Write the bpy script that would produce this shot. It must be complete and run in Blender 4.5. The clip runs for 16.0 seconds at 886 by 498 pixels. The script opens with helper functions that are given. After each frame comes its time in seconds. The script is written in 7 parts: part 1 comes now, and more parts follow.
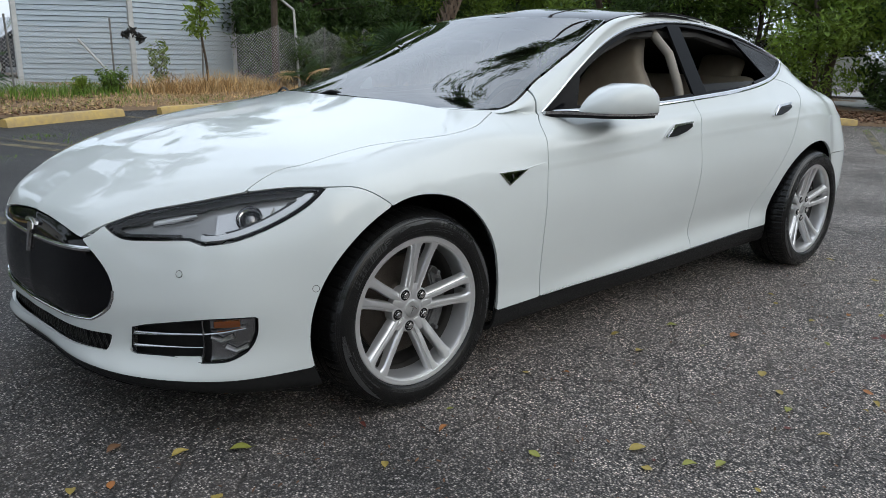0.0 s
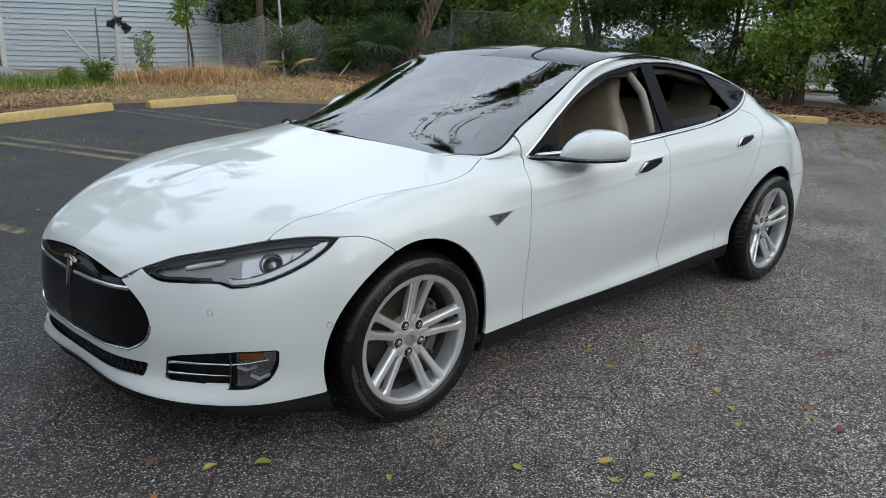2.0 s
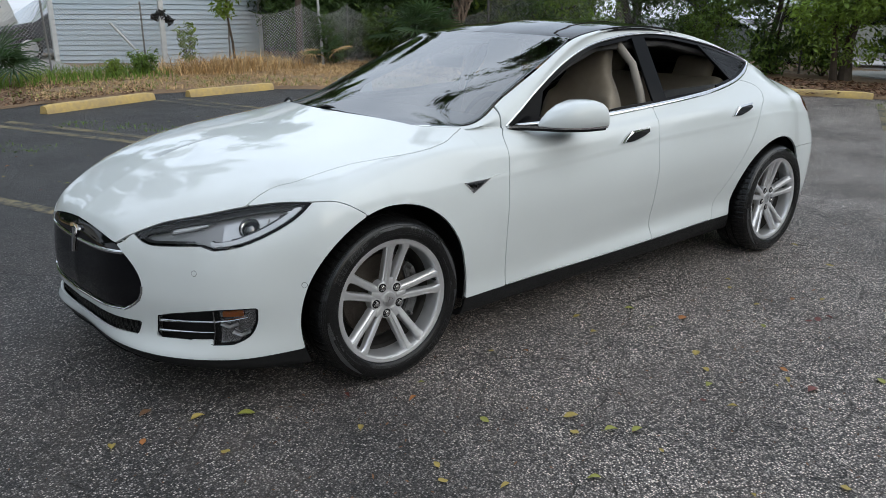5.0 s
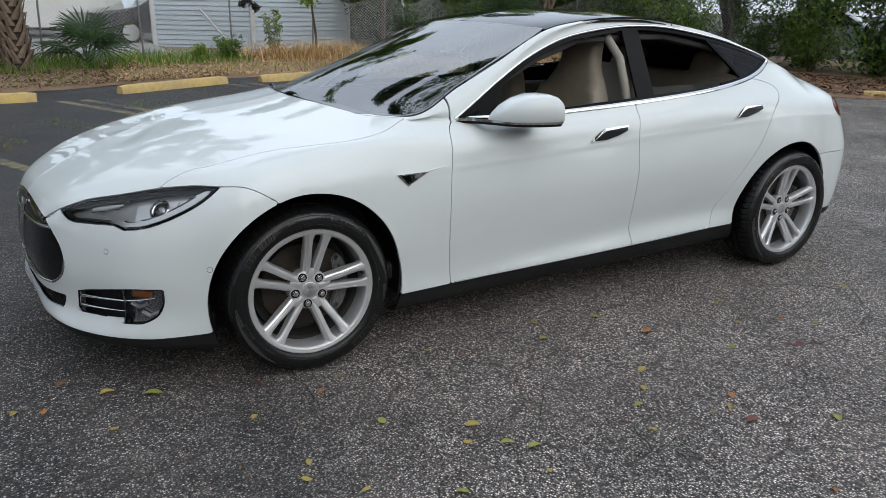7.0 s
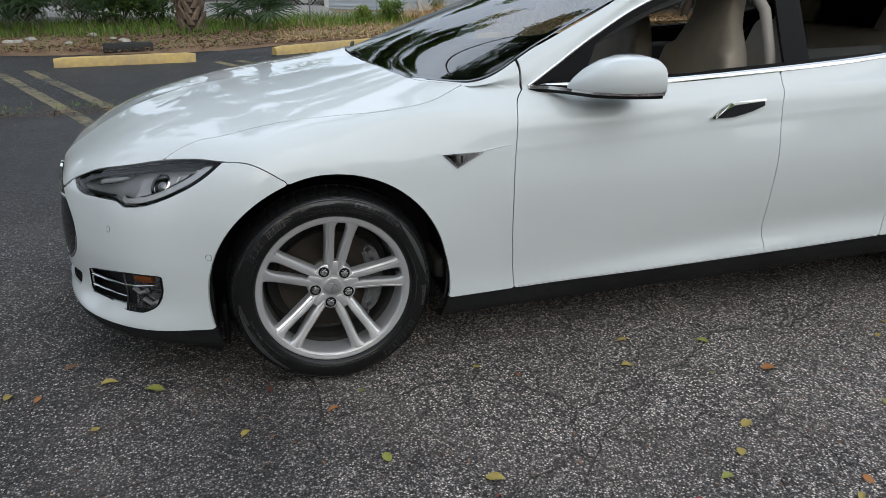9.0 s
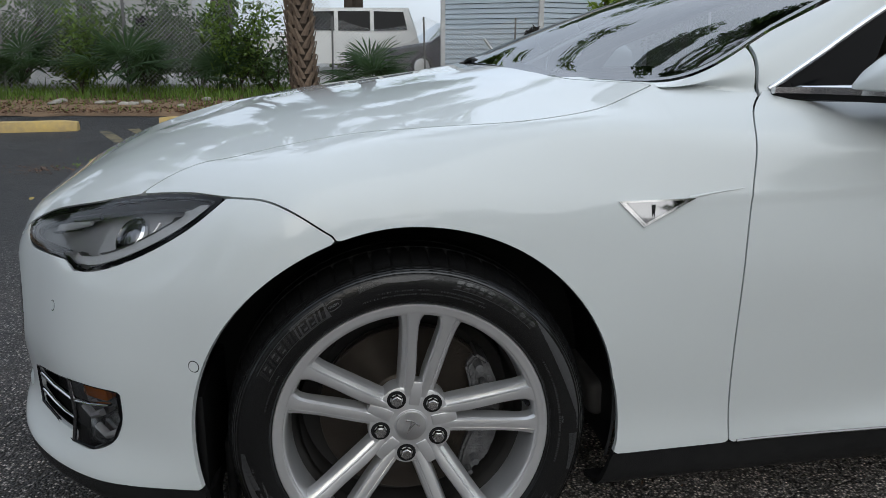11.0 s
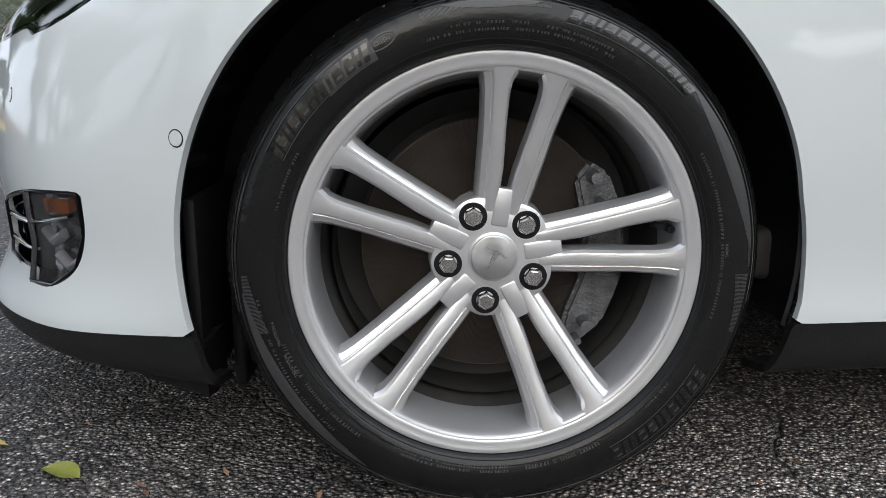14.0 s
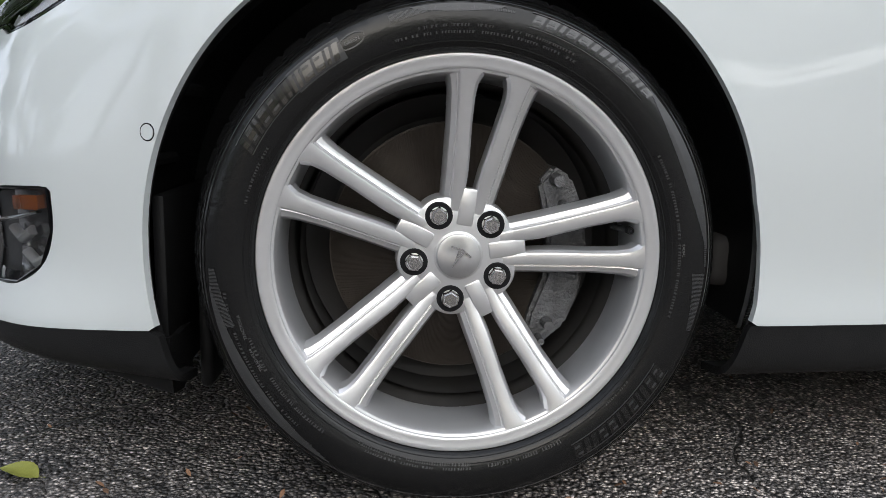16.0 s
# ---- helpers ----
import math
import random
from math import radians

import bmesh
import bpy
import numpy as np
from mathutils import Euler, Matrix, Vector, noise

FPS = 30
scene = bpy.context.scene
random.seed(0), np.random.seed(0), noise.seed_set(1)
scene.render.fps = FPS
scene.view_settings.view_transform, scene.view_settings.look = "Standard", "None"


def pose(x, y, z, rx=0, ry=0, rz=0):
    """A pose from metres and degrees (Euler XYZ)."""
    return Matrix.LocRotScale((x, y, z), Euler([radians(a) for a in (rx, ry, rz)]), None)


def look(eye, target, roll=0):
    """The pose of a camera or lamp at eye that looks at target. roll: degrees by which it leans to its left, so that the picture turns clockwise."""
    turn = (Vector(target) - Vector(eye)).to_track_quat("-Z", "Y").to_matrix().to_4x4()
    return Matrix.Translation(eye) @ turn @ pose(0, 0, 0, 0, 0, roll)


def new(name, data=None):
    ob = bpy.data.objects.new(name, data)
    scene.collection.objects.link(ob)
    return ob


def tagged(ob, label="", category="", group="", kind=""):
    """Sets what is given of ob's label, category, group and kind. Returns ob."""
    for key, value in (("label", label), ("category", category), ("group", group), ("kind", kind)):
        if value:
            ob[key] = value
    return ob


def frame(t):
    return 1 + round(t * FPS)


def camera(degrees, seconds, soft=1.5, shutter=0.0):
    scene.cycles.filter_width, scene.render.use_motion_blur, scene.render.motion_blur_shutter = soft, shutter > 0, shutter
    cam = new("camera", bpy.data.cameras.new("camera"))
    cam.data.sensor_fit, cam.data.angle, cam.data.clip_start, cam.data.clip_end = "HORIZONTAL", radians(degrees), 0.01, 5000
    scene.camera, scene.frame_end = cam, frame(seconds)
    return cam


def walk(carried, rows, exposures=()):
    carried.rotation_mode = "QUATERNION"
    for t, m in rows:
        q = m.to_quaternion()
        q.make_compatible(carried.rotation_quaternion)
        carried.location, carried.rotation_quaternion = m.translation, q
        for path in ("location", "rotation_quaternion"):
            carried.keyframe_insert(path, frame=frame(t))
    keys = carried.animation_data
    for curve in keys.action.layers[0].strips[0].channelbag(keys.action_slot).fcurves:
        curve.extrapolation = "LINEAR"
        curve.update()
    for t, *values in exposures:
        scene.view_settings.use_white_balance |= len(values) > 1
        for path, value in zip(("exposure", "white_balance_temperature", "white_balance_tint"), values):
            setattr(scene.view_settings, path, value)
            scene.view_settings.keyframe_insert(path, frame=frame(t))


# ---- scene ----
import functools
import itertools

cam = camera(61.4, 16.0, soft=0.5)
PATH = [
    (0, (-1.528, -2.825, 1.205), (-0.259, -1.365, 0.698), 1.0),
    (0.5, (-1.571, -2.915, 1.38), (-0.317, -1.459, 0.822), 1.2),
    (1, (-1.66, -2.976, 1.477), (-0.402, -1.529, 0.911), 1.4),
    (1.5, (-1.73, -2.989, 1.503), (-0.449, -1.559, 0.943), 1.6),
    (2, (-1.756, -2.988, 1.502), (-0.455, -1.574, 0.944), 1.8),
    (2.5, (-1.778, -2.991, 1.499), (-0.469, -1.587, 0.937), 1.8),
    (3, (-1.807, -2.998, 1.5), (-0.5, -1.596, 0.929), 1.7),
    (3.5, (-1.834, -3.013, 1.495), (-0.539, -1.605, 0.913), 1.5),
    (4, (-1.813, -3.086, 1.488), (-0.547, -1.653, 0.903), 1.2),
    (4.2, (-1.787, -3.152, 1.479), (-0.537, -1.703, 0.898), 0.9),
    (6.3, (-1.227, -3.443, 1.448), (-0.163, -1.866, 0.832), 0.4),
    (6.5, (-1.155, -3.492, 1.444), (-0.119, -1.895, 0.829), 0.6),
    (7, (-0.977, -3.629, 1.447), (-0.01, -1.989, 0.833), 1.1),
    (7.5, (-0.825, -3.618, 1.434), (0.077, -1.943, 0.815), 1.5),
    (8, (-0.662, -3.487, 1.425), (0.141, -1.769, 0.791), 1.4),
    (8.5, (-0.514, -3.38, 1.399), (0.158, -1.618, 0.732), 0.9),
    (9, (-0.308, -3.287, 1.375), (0.224, -1.492, 0.671), 0.1),
    (9.5, (-0.186, -3.103, 1.335), (0.222, -1.285, 0.607), -0.7),
    (9.7, (-0.164, -2.993, 1.327), (0.197, -1.165, 0.6), -1.1),
    (11.8, (-0.095, -1.827, 0.89), (0.118, 0.12, 0.485), 0.6),
    (11.9, (-0.088, -1.785, 0.881), (0.106, 0.148, 0.405), 0.5),
    (12, (-0.085, -1.761, 0.867), (0.091, 0.159, 0.335), 0.5),
    (12.5, (-0.087, -1.791, 0.731), (0.057, 0.144, 0.246), 0.4),
    (13, (-0.091, -1.834, 0.672), (0.013, 0.109, 0.206), 0.6),
    (13.5, (-0.099, -1.853, 0.635), (-0.016, 0.089, 0.164), 0.4),
    (14, (-0.106, -1.864, 0.579), (-0.026, 0.083, 0.129), 0.3),
    (14.5, (-0.104, -1.877, 0.535), (-0.019, 0.07, 0.086), 0.5),
    (15, (-0.106, -1.889, 0.512), (-0.007, 0.064, 0.091), 1.0),
    (15.5, (-0.1, -1.896, 0.518), (0.009, 0.065, 0.137), 1.2),
    (16, (-0.094, -1.895, 0.533), (0.051, 0.068, 0.181), 1.4),
]
walk(cam, [(t, look(eye, target, roll)) for t, eye, target, roll in PATH], exposures=[(0, 0.10, 6220, 5), (4.2, 0.10, 6220, 5), (7.0, 0.08, 6250, 6), (9.7, 0.0, 6250, 6), (12.0, -0.22, 6150, 6), (12.6, -0.04, 6200, 7), (13.2, 0.36, 6250, 8), (14.0, 0.56, 6300, 8), (16, 0.58, 6300, 8)])

# ---- world, sun ----
world = bpy.data.worlds.new("overcast_sky")
scene.world = world
world.use_nodes = True
wn, wl = world.node_tree.nodes, world.node_tree.links
sky = wn.new("ShaderNodeTexSky")
sky.sky_type, sky.sun_disc = "NISHITA", False
sky.sun_elevation, sky.sun_rotation = radians(26), radians(190)
sky.air_density, sky.dust_density, sky.ozone_density = 1.0, 3.0, 1.0
# thin bright cloud over the whole dome
wco = wn.new("ShaderNodeTexCoord")
wno = wn.new("ShaderNodeTexNoise")
wno.inputs["Scale"].default_value, wno.inputs["Detail"].default_value = 2.2, 6
wl.new(wco.outputs["Generated"], wno.inputs["Vector"])
wramp = wn.new("ShaderNodeMapRange")
wramp.inputs["From Min"].default_value, wramp.inputs["From Max"].default_value = 0.3, 0.7
wramp.inputs["To Min"].default_value, wramp.inputs["To Max"].default_value = 0.55, 0.95
wl.new(wno.outputs["Fac"], wramp.inputs["Value"])
wmix = wn.new("ShaderNodeMix")
wmix.data_type = "RGBA"
wmix.inputs[7].default_value = (9.0, 9.5, 10.7, 1)
wl.new(wramp.outputs[0], wmix.inputs[0])
wl.new(sky.outputs[0], wmix.inputs[6])
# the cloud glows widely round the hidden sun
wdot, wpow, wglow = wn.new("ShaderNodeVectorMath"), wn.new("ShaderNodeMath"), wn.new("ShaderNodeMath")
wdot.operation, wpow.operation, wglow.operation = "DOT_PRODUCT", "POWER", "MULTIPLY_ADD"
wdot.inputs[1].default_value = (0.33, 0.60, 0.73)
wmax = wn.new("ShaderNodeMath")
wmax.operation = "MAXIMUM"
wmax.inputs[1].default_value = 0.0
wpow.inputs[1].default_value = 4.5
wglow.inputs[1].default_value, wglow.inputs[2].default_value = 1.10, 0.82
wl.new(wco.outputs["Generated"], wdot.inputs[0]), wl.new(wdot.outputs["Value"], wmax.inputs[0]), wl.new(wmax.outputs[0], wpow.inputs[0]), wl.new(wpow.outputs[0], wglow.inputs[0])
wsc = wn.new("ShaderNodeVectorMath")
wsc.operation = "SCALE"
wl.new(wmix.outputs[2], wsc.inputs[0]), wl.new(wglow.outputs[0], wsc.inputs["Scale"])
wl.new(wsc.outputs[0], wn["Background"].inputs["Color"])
wn["Background"].inputs["Strength"].default_value = 0.115
sun = new("sun", bpy.data.lights.new("sun", "SUN"))
sun.data.energy, sun.data.angle, sun.data.color = 1.5, radians(80), (1.0, 0.95, 0.88)
sun.matrix_world = look((6, -16.0, 12), (0, 0, 0))


# ---- materials ----
def material(name, base, rough=0.5, metal=0.0, vary=None, scale=20.0, mix=0.35, fine=None, bump=0.0, bump_scale=None, coat=0.0, spec=0.5, island=0.0, objects=0.0, coat_rough=0.03):
    """A principled material whose colour wanders between base and vary at a coarse and a fine scale, with optional relief."""
    m = bpy.data.materials.new(name)
    m.use_nodes = True
    n, l = m.node_tree.nodes, m.node_tree.links
    b = n["Principled BSDF"]
    b.inputs["Roughness"].default_value, b.inputs["Metallic"].default_value = rough, metal
    b.inputs["Specular IOR Level"].default_value, b.inputs["Coat Weight"].default_value = spec, coat
    b.inputs["Coat Roughness"].default_value = coat_rough
    co = n.new("ShaderNodeTexCoord")
    if vary is None:
        vary = tuple(c * 0.85 for c in base)
    t1, t2 = n.new("ShaderNodeTexNoise"), n.new("ShaderNodeTexNoise")
    t1.inputs["Scale"].default_value, t1.inputs["Detail"].default_value = scale * 0.12, 5
    t2.inputs["Scale"].default_value, t2.inputs["Detail"].default_value = fine or scale, 4
    l.new(co.outputs["Object"], t1.inputs["Vector"]), l.new(co.outputs["Object"], t2.inputs["Vector"])
    add = n.new("ShaderNodeMath")
    add.operation = "ADD"
    l.new(t1.outputs["Fac"], add.inputs[0]), l.new(t2.outputs["Fac"], add.inputs[1])
    rng = n.new("ShaderNodeMapRange")
    rng.inputs["From Min"].default_value, rng.inputs["From Max"].default_value = 1.0 - mix, 1.0 + mix
    l.new(add.outputs[0], rng.inputs["Value"])
    mx = n.new("ShaderNodeMix")
    mx.data_type = "RGBA"
    mx.inputs[6].default_value, mx.inputs[7].default_value = (*base, 1), (*vary, 1)
    l.new(rng.outputs[0], mx.inputs[0])
    out = mx.outputs[2]
    for amount, node, socket in ((island, "ShaderNodeNewGeometry", "Random Per Island"), (objects, "ShaderNodeObjectInfo", "Random")):
        if amount:
            src = n.new(node)
            r2 = n.new("ShaderNodeMapRange")
            r2.inputs["To Min"].default_value, r2.inputs["To Max"].default_value = 1 - amount, 1 + amount
            l.new(src.outputs[socket], r2.inputs["Value"])
            hs = n.new("ShaderNodeHueSaturation")
            l.new(r2.outputs[0], hs.inputs["Value"]), l.new(out, hs.inputs["Color"])
            out = hs.outputs[0]
    l.new(out, b.inputs["Base Color"])
    if bump:
        bp, t3 = n.new("ShaderNodeBump"), n.new("ShaderNodeTexNoise")
        t3.inputs["Scale"].default_value, t3.inputs["Detail"].default_value = bump_scale or scale * 2, 5
        bp.inputs["Strength"].default_value, bp.inputs["Distance"].default_value = bump, 0.01
        l.new(co.outputs["Object"], t3.inputs["Vector"])
        l.new(t3.outputs["Fac"], bp.inputs["Height"]), l.new(bp.outputs[0], b.inputs["Normal"])
    return m


def glass(name, tint, rough=0.0, clear=0.9, ior=1.62):
    """Thin pane: clear transmission with a mirror layer that grows at grazing angles."""
    m = bpy.data.materials.new(name)
    m.use_nodes = True
    n, l = m.node_tree.nodes, m.node_tree.links
    n.remove(n["Principled BSDF"])
    tr, gl, mx, fr = n.new("ShaderNodeBsdfTransparent"), n.new("ShaderNodeBsdfGlossy"), n.new("ShaderNodeMixShader"), n.new("ShaderNodeFresnel")
    tr.inputs["Color"].default_value = (*(c * clear for c in tint), 1)
    gl.inputs["Roughness"].default_value = rough
    fr.inputs["IOR"].default_value = ior
    l.new(fr.outputs[0], mx.inputs[0]), l.new(tr.outputs[0], mx.inputs[1]), l.new(gl.outputs[0], mx.inputs[2])
    l.new(mx.outputs[0], n["Material Output"].inputs["Surface"])
    return m


WHITE = material("white_car_paint", (0.63, 0.665, 0.67), 0.40, coat=1.0, spec=0.12, vary=(0.615, 0.65, 0.655), scale=6, coat_rough=0.012)
GAP = material("black_inner_shell", (0.010, 0.010, 0.011), 0.8, spec=0.2)
BLACK = material("black_plastic", (0.010, 0.010, 0.0105), 0.40, vary=(0.016, 0.016, 0.016), scale=60, bump=0.15, bump_scale=600, spec=0.15)
GLOSS = material("gloss_black", (0.004, 0.004, 0.005), 0.05, spec=0.17)
NOSE = material("polished_nose_black", (0.005, 0.005, 0.006), 0.05, spec=0.22)
FRIT = material("printed_glass_border", (0.05, 0.05, 0.055), 0.5, spec=0.1)
CHROME = material("chrome", (0.78, 0.78, 0.79), 0.09, 1.0)
FOGCHROME = material("lamp_chrome", (0.40, 0.40, 0.41), 0.18, 0.95)
MIRRORED = material("polished_insert", (0.38, 0.38, 0.39), 0.03, 1.0)
DARKCHROME = material("smoked_chrome", (0.22, 0.22, 0.23), 0.14, 1.0)
ALLOY = material("silver_alloy", (0.75, 0.75, 0.76), 0.28, 0.74, vary=(0.70, 0.70, 0.71), scale=40, bump=0.008, bump_scale=900, coat=0.25)
# inner barrel colour holds the wheel's unlit depth as well as brake dust
DUSTSHADE = material("dusty_shaded_alloy", (0.085, 0.082, 0.078), 0.6, 0.4, vary=(0.045, 0.042, 0.040), scale=30, mix=0.5)
RUBBER = material("tyre_rubber", (0.0065, 0.0065, 0.0068), 0.21, vary=(0.009, 0.009, 0.009), scale=40, bump=0.07, bump_scale=200, spec=0.34)
# raised marks get a lighter base colour that holds their glints
RUBBERSHINE = material("raised_rubber", (0.036, 0.036, 0.037), 0.22, vary=(0.048, 0.048, 0.048), scale=60, spec=0.5)
RIB = material("glossy_rubber_rib", (0.007, 0.007, 0.007), 0.14, spec=0.8)
SATIN = material("satin_rubber", (0.050, 0.050, 0.052), 0.36, vary=(0.038, 0.038, 0.039), scale=80, spec=0.5)
STEEL = material("brake_steel", (0.22, 0.19, 0.17), 0.42, 0.85, vary=(0.12, 0.10, 0.085), scale=25, mix=0.5)
CAST = material("cast_grey_metal", (0.20, 0.20, 0.205), 0.5, 0.6, vary=(0.08, 0.08, 0.08), scale=60, bump=0.5, bump_scale=220)
NUT = material("bright_lug_nut", (0.62, 0.61, 0.60), 0.15, 1.0)
CREAM = material("cream_leather", (0.36, 0.31, 0.24), 0.5, vary=(0.30, 0.255, 0.20), scale=25, bump=0.2, bump_scale=500)
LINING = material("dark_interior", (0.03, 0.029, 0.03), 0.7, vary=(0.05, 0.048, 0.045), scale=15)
TRIMCREAM = material("cream_trim", (0.26, 0.235, 0.20), 0.6)
AMBER = material("amber_lens", (0.35, 0.10, 0.02), 0.15, coat=1.0)
RED = material("red_lens", (0.14, 0.008, 0.01), 0.12, coat=1.0)
CLEAR = glass("clear_lens", (1, 1, 1), clear=0.98, ior=1.45)
SCREEN = glass("windscreen_glass", (0.30, 0.34, 0.35), ior=2.7)
TINT = glass("tinted_glass", (0.30, 0.31, 0.30), ior=1.25)
PILLAR = material("black_pillar_gloss", (0.004, 0.004, 0.0045), 0.10, spec=0.06)
SILVERLAMP = material("lamp_reflector", (0.85, 0.86, 0.88), 0.25, 0.5)
HANDLE = material("dark_handle_face", (0.012, 0.012, 0.014), 0.18, spec=0.3)
LAMPGREY = material("lamp_grey_housing", (0.38, 0.385, 0.395), 0.30, 0.3, coat=0.6)
LAMPDARK = material("lamp_dark_bezel", (0.022, 0.022, 0.024), 0.30, spec=0.5)


# ---- mesh helpers ----
def link(name, verts, faces, mat, parent=None, label="", smooth=True, sharp=35):
    me = bpy.data.meshes.new(name)
    me.from_pydata([tuple(v) for v in verts], [], [tuple(int(i) for i in f) for f in faces])
    me.materials.append(mat)
    if smooth:
        me.shade_smooth()
        if sharp:
            me.set_sharp_from_angle(angle=radians(sharp))
    ob = new(name, me)
    if parent:
        ob.parent = parent
    if label:
        tagged(ob, label)
    return ob


def part(name, bm, mat, parent=None, label="", smooth=True, sharp=35):
    me = bpy.data.meshes.new(name)
    bm.to_mesh(me)
    bm.free()
    me.materials.append(mat)
    if smooth:
        me.shade_smooth()
        me.set_sharp_from_angle(angle=radians(sharp))
    ob = new(name, me)
    if parent:
        ob.parent = parent
    if label:
        tagged(ob, label)
    return ob


def thing(name, label, category, at=(0, 0, 0), rz=0, group=""):
    ob = new(name)
    ob.matrix_basis = pose(*at, 0, 0, rz)
    ob.empty_display_size = 0.2
    return tagged(ob, label, category, group)


def spline(knots, u):
    """Smooth curve through knots (u, a, b, ...) at the parameters u, with finite-difference tangents."""
    k = np.array(knots, float)
    t, p = k[:, 0], k[:, 1:]
    d = np.diff(p, axis=0) / np.diff(t)[:, None]
    h = np.diff(t)[:, None]
    m = np.vstack([d[:1], (d[:-1] * h[1:] + d[1:] * h[:-1]) / (h[1:] + h[:-1]), d[-1:]])
    u = np.clip(np.asarray(u, float), t[0], t[-1])
    i = np.clip(np.searchsorted(t, u, side="right") - 1, 0, len(t) - 2)
    w = t[i + 1] - t[i]
    s = ((u - t[i]) / w)[:, None]
    w = w[:, None]
    return (2 * s**3 - 3 * s**2 + 1) * p[i] + (s**3 - 2 * s**2 + s) * w * m[i] + (3 * s**2 - 2 * s**3) * p[i + 1] + (s**3 - s**2) * w * m[i + 1]


def loop(points, n=8):
    """A closed outline: smooth through points, sharp at those that carry a third value."""
    pts = [np.array(p[:2], float) for p in points]
    hard = [len(p) > 2 for p in points]
    out, c = [], len(pts)
    for i in range(c):
        p0, p1, p2, p3 = pts[i - 1], pts[i], pts[(i + 1) % c], pts[(i + 2) % c]
        t1 = (p2 - p1) if hard[i] else (p2 - p0) / 2
        t2 = (p2 - p1) if hard[(i + 1) % c] else (p3 - p1) / 2
        for s in np.arange(n) / n:
            out.append((2 * s**3 - 3 * s**2 + 1) * p1 + (s**3 - 2 * s**2 + s) * t1 + (3 * s**2 - 2 * s**3) * p2 + (s**3 - s**2) * t2)
    return np.array(out)


def inside(q, outline):
    """Signed distance of the points q to a closed outline, positive within."""
    a, b = outline, np.roll(outline, -1, axis=0)
    best = np.full(len(q), 1e9)
    odd = np.zeros(len(q), bool)
    for p0, p1 in zip(a, b):
        e = p1 - p0
        r = q - p0
        t = np.clip((r @ e) / max(e @ e, 1e-12), 0, 1)
        best = np.minimum(best, ((r - t[:, None] * e) ** 2).sum(1))
        cross = (p0[1] > q[:, 1]) != (p1[1] > q[:, 1])
        with np.errstate(divide="ignore", invalid="ignore"):
            xi = p0[0] + (q[:, 1] - p0[1]) * e[0] / (e[1] if e[1] else 1e-12)
        odd ^= cross & (q[:, 0] < xi)
    return np.where(odd, 1, -1) * np.sqrt(best)


def clip(P, F, f):
    """The part of a quad sheet where f is positive, cut along f = 0."""
    keep = f >= 0
    n_in = keep[F].sum(1)
    out = [tuple(q) for q in F[n_in == 4]]
    extra, cache = [], {}

    def cut(a, b):
        k = (min(a, b), max(a, b))
        if k not in cache:
            s = f[a] / (f[a] - f[b])
            cache[k] = len(P) + len(extra)
            extra.append(P[a] + s * (P[b] - P[a]))
        return cache[k]

    for q in F[(n_in > 0) & (n_in < 4)]:
        poly = []
        for a, b in zip(q, np.roll(q, -1)):
            if keep[a]:
                poly.append(a)
            if keep[a] != keep[b]:
                poly.append(cut(a, b))
        if len(poly) > 2:
            out.append(tuple(poly))
    Q = np.vstack([P, np.array(extra)]) if extra else P
    used = sorted({i for q in out for i in q})
    back = {o: i for i, o in enumerate(used)}
    return Q[used], [tuple(back[i] for i in q) for q in out]


def edges_once(faces):
    seen = {}
    for q in faces:
        for a, b in zip(q, q[1:] + q[:1]):
            k = (min(a, b), max(a, b))
            seen[k] = None if k in seen else (a, b)
    return [e for e in seen.values() if e]


def tube(points, radius, sides=8, close=False, taper=None):
    """Verts and faces of a round bar along points."""
    p = np.array(points, float)
    n = len(p)
    tang = np.roll(p, -1, 0) - np.roll(p, 1, 0) if close else np.gradient(p, axis=0)
    verts, faces = [], []
    ref = Vector((0, 0, 1)) if abs(tang[0][2]) < 0.9 * np.linalg.norm(tang[0]) else Vector((1, 0, 0))
    for i in range(n):
        t = Vector(tang[i]).normalized()
        a = (ref - t * ref.dot(t)).normalized()
        ref = a
        b = t.cross(a)
        r = radius * (taper[i] if taper is not None else 1)
        for j in range(sides):
            ang = 2 * math.pi * j / sides
            verts.append(Vector(p[i]) + a * (r * math.cos(ang)) + b * (r * math.sin(ang)))
    for i in range(n if close else n - 1):
        for j in range(sides):
            k = (j + 1) % sides
            i2 = (i + 1) % n
            faces.append((i * sides + j, i * sides + k, i2 * sides + k, i2 * sides + j))
    if not close:
        faces += [tuple(range(sides))[::-1], tuple((n - 1) * sides + j for j in range(sides))]
    return verts, faces


def lathe(profile, steps, axis="y"):
    """Verts and faces of a profile (radius, along) turned round the y axis."""
    v, f, m = [], [], len(profile)
    for i in range(steps):
        a = 2 * math.pi * i / steps
        v += [(r * math.cos(a), y, r * math.sin(a)) for r, y in profile]
    for i in range(steps):
        for j in range(m - 1):
            i2 = (i + 1) % steps
            f.append((i * m + j, i * m + j + 1, i2 * m + j + 1, i2 * m + j))
    return v, f


def box(bm, x0, x1, y0, y1, z0, z1, m=None):
    vs = [bm.verts.new(Vector(c) if m is None else m @ Vector(c)) for c in itertools.product((x0, x1), (y0, y1), (z0, z1))]
    for q in ((0, 1, 3, 2), (4, 6, 7, 5), (0, 4, 5, 1), (2, 3, 7, 6), (0, 2, 6, 4), (1, 5, 7, 3)):
        bm.faces.new([vs[i] for i in q])
    return vs


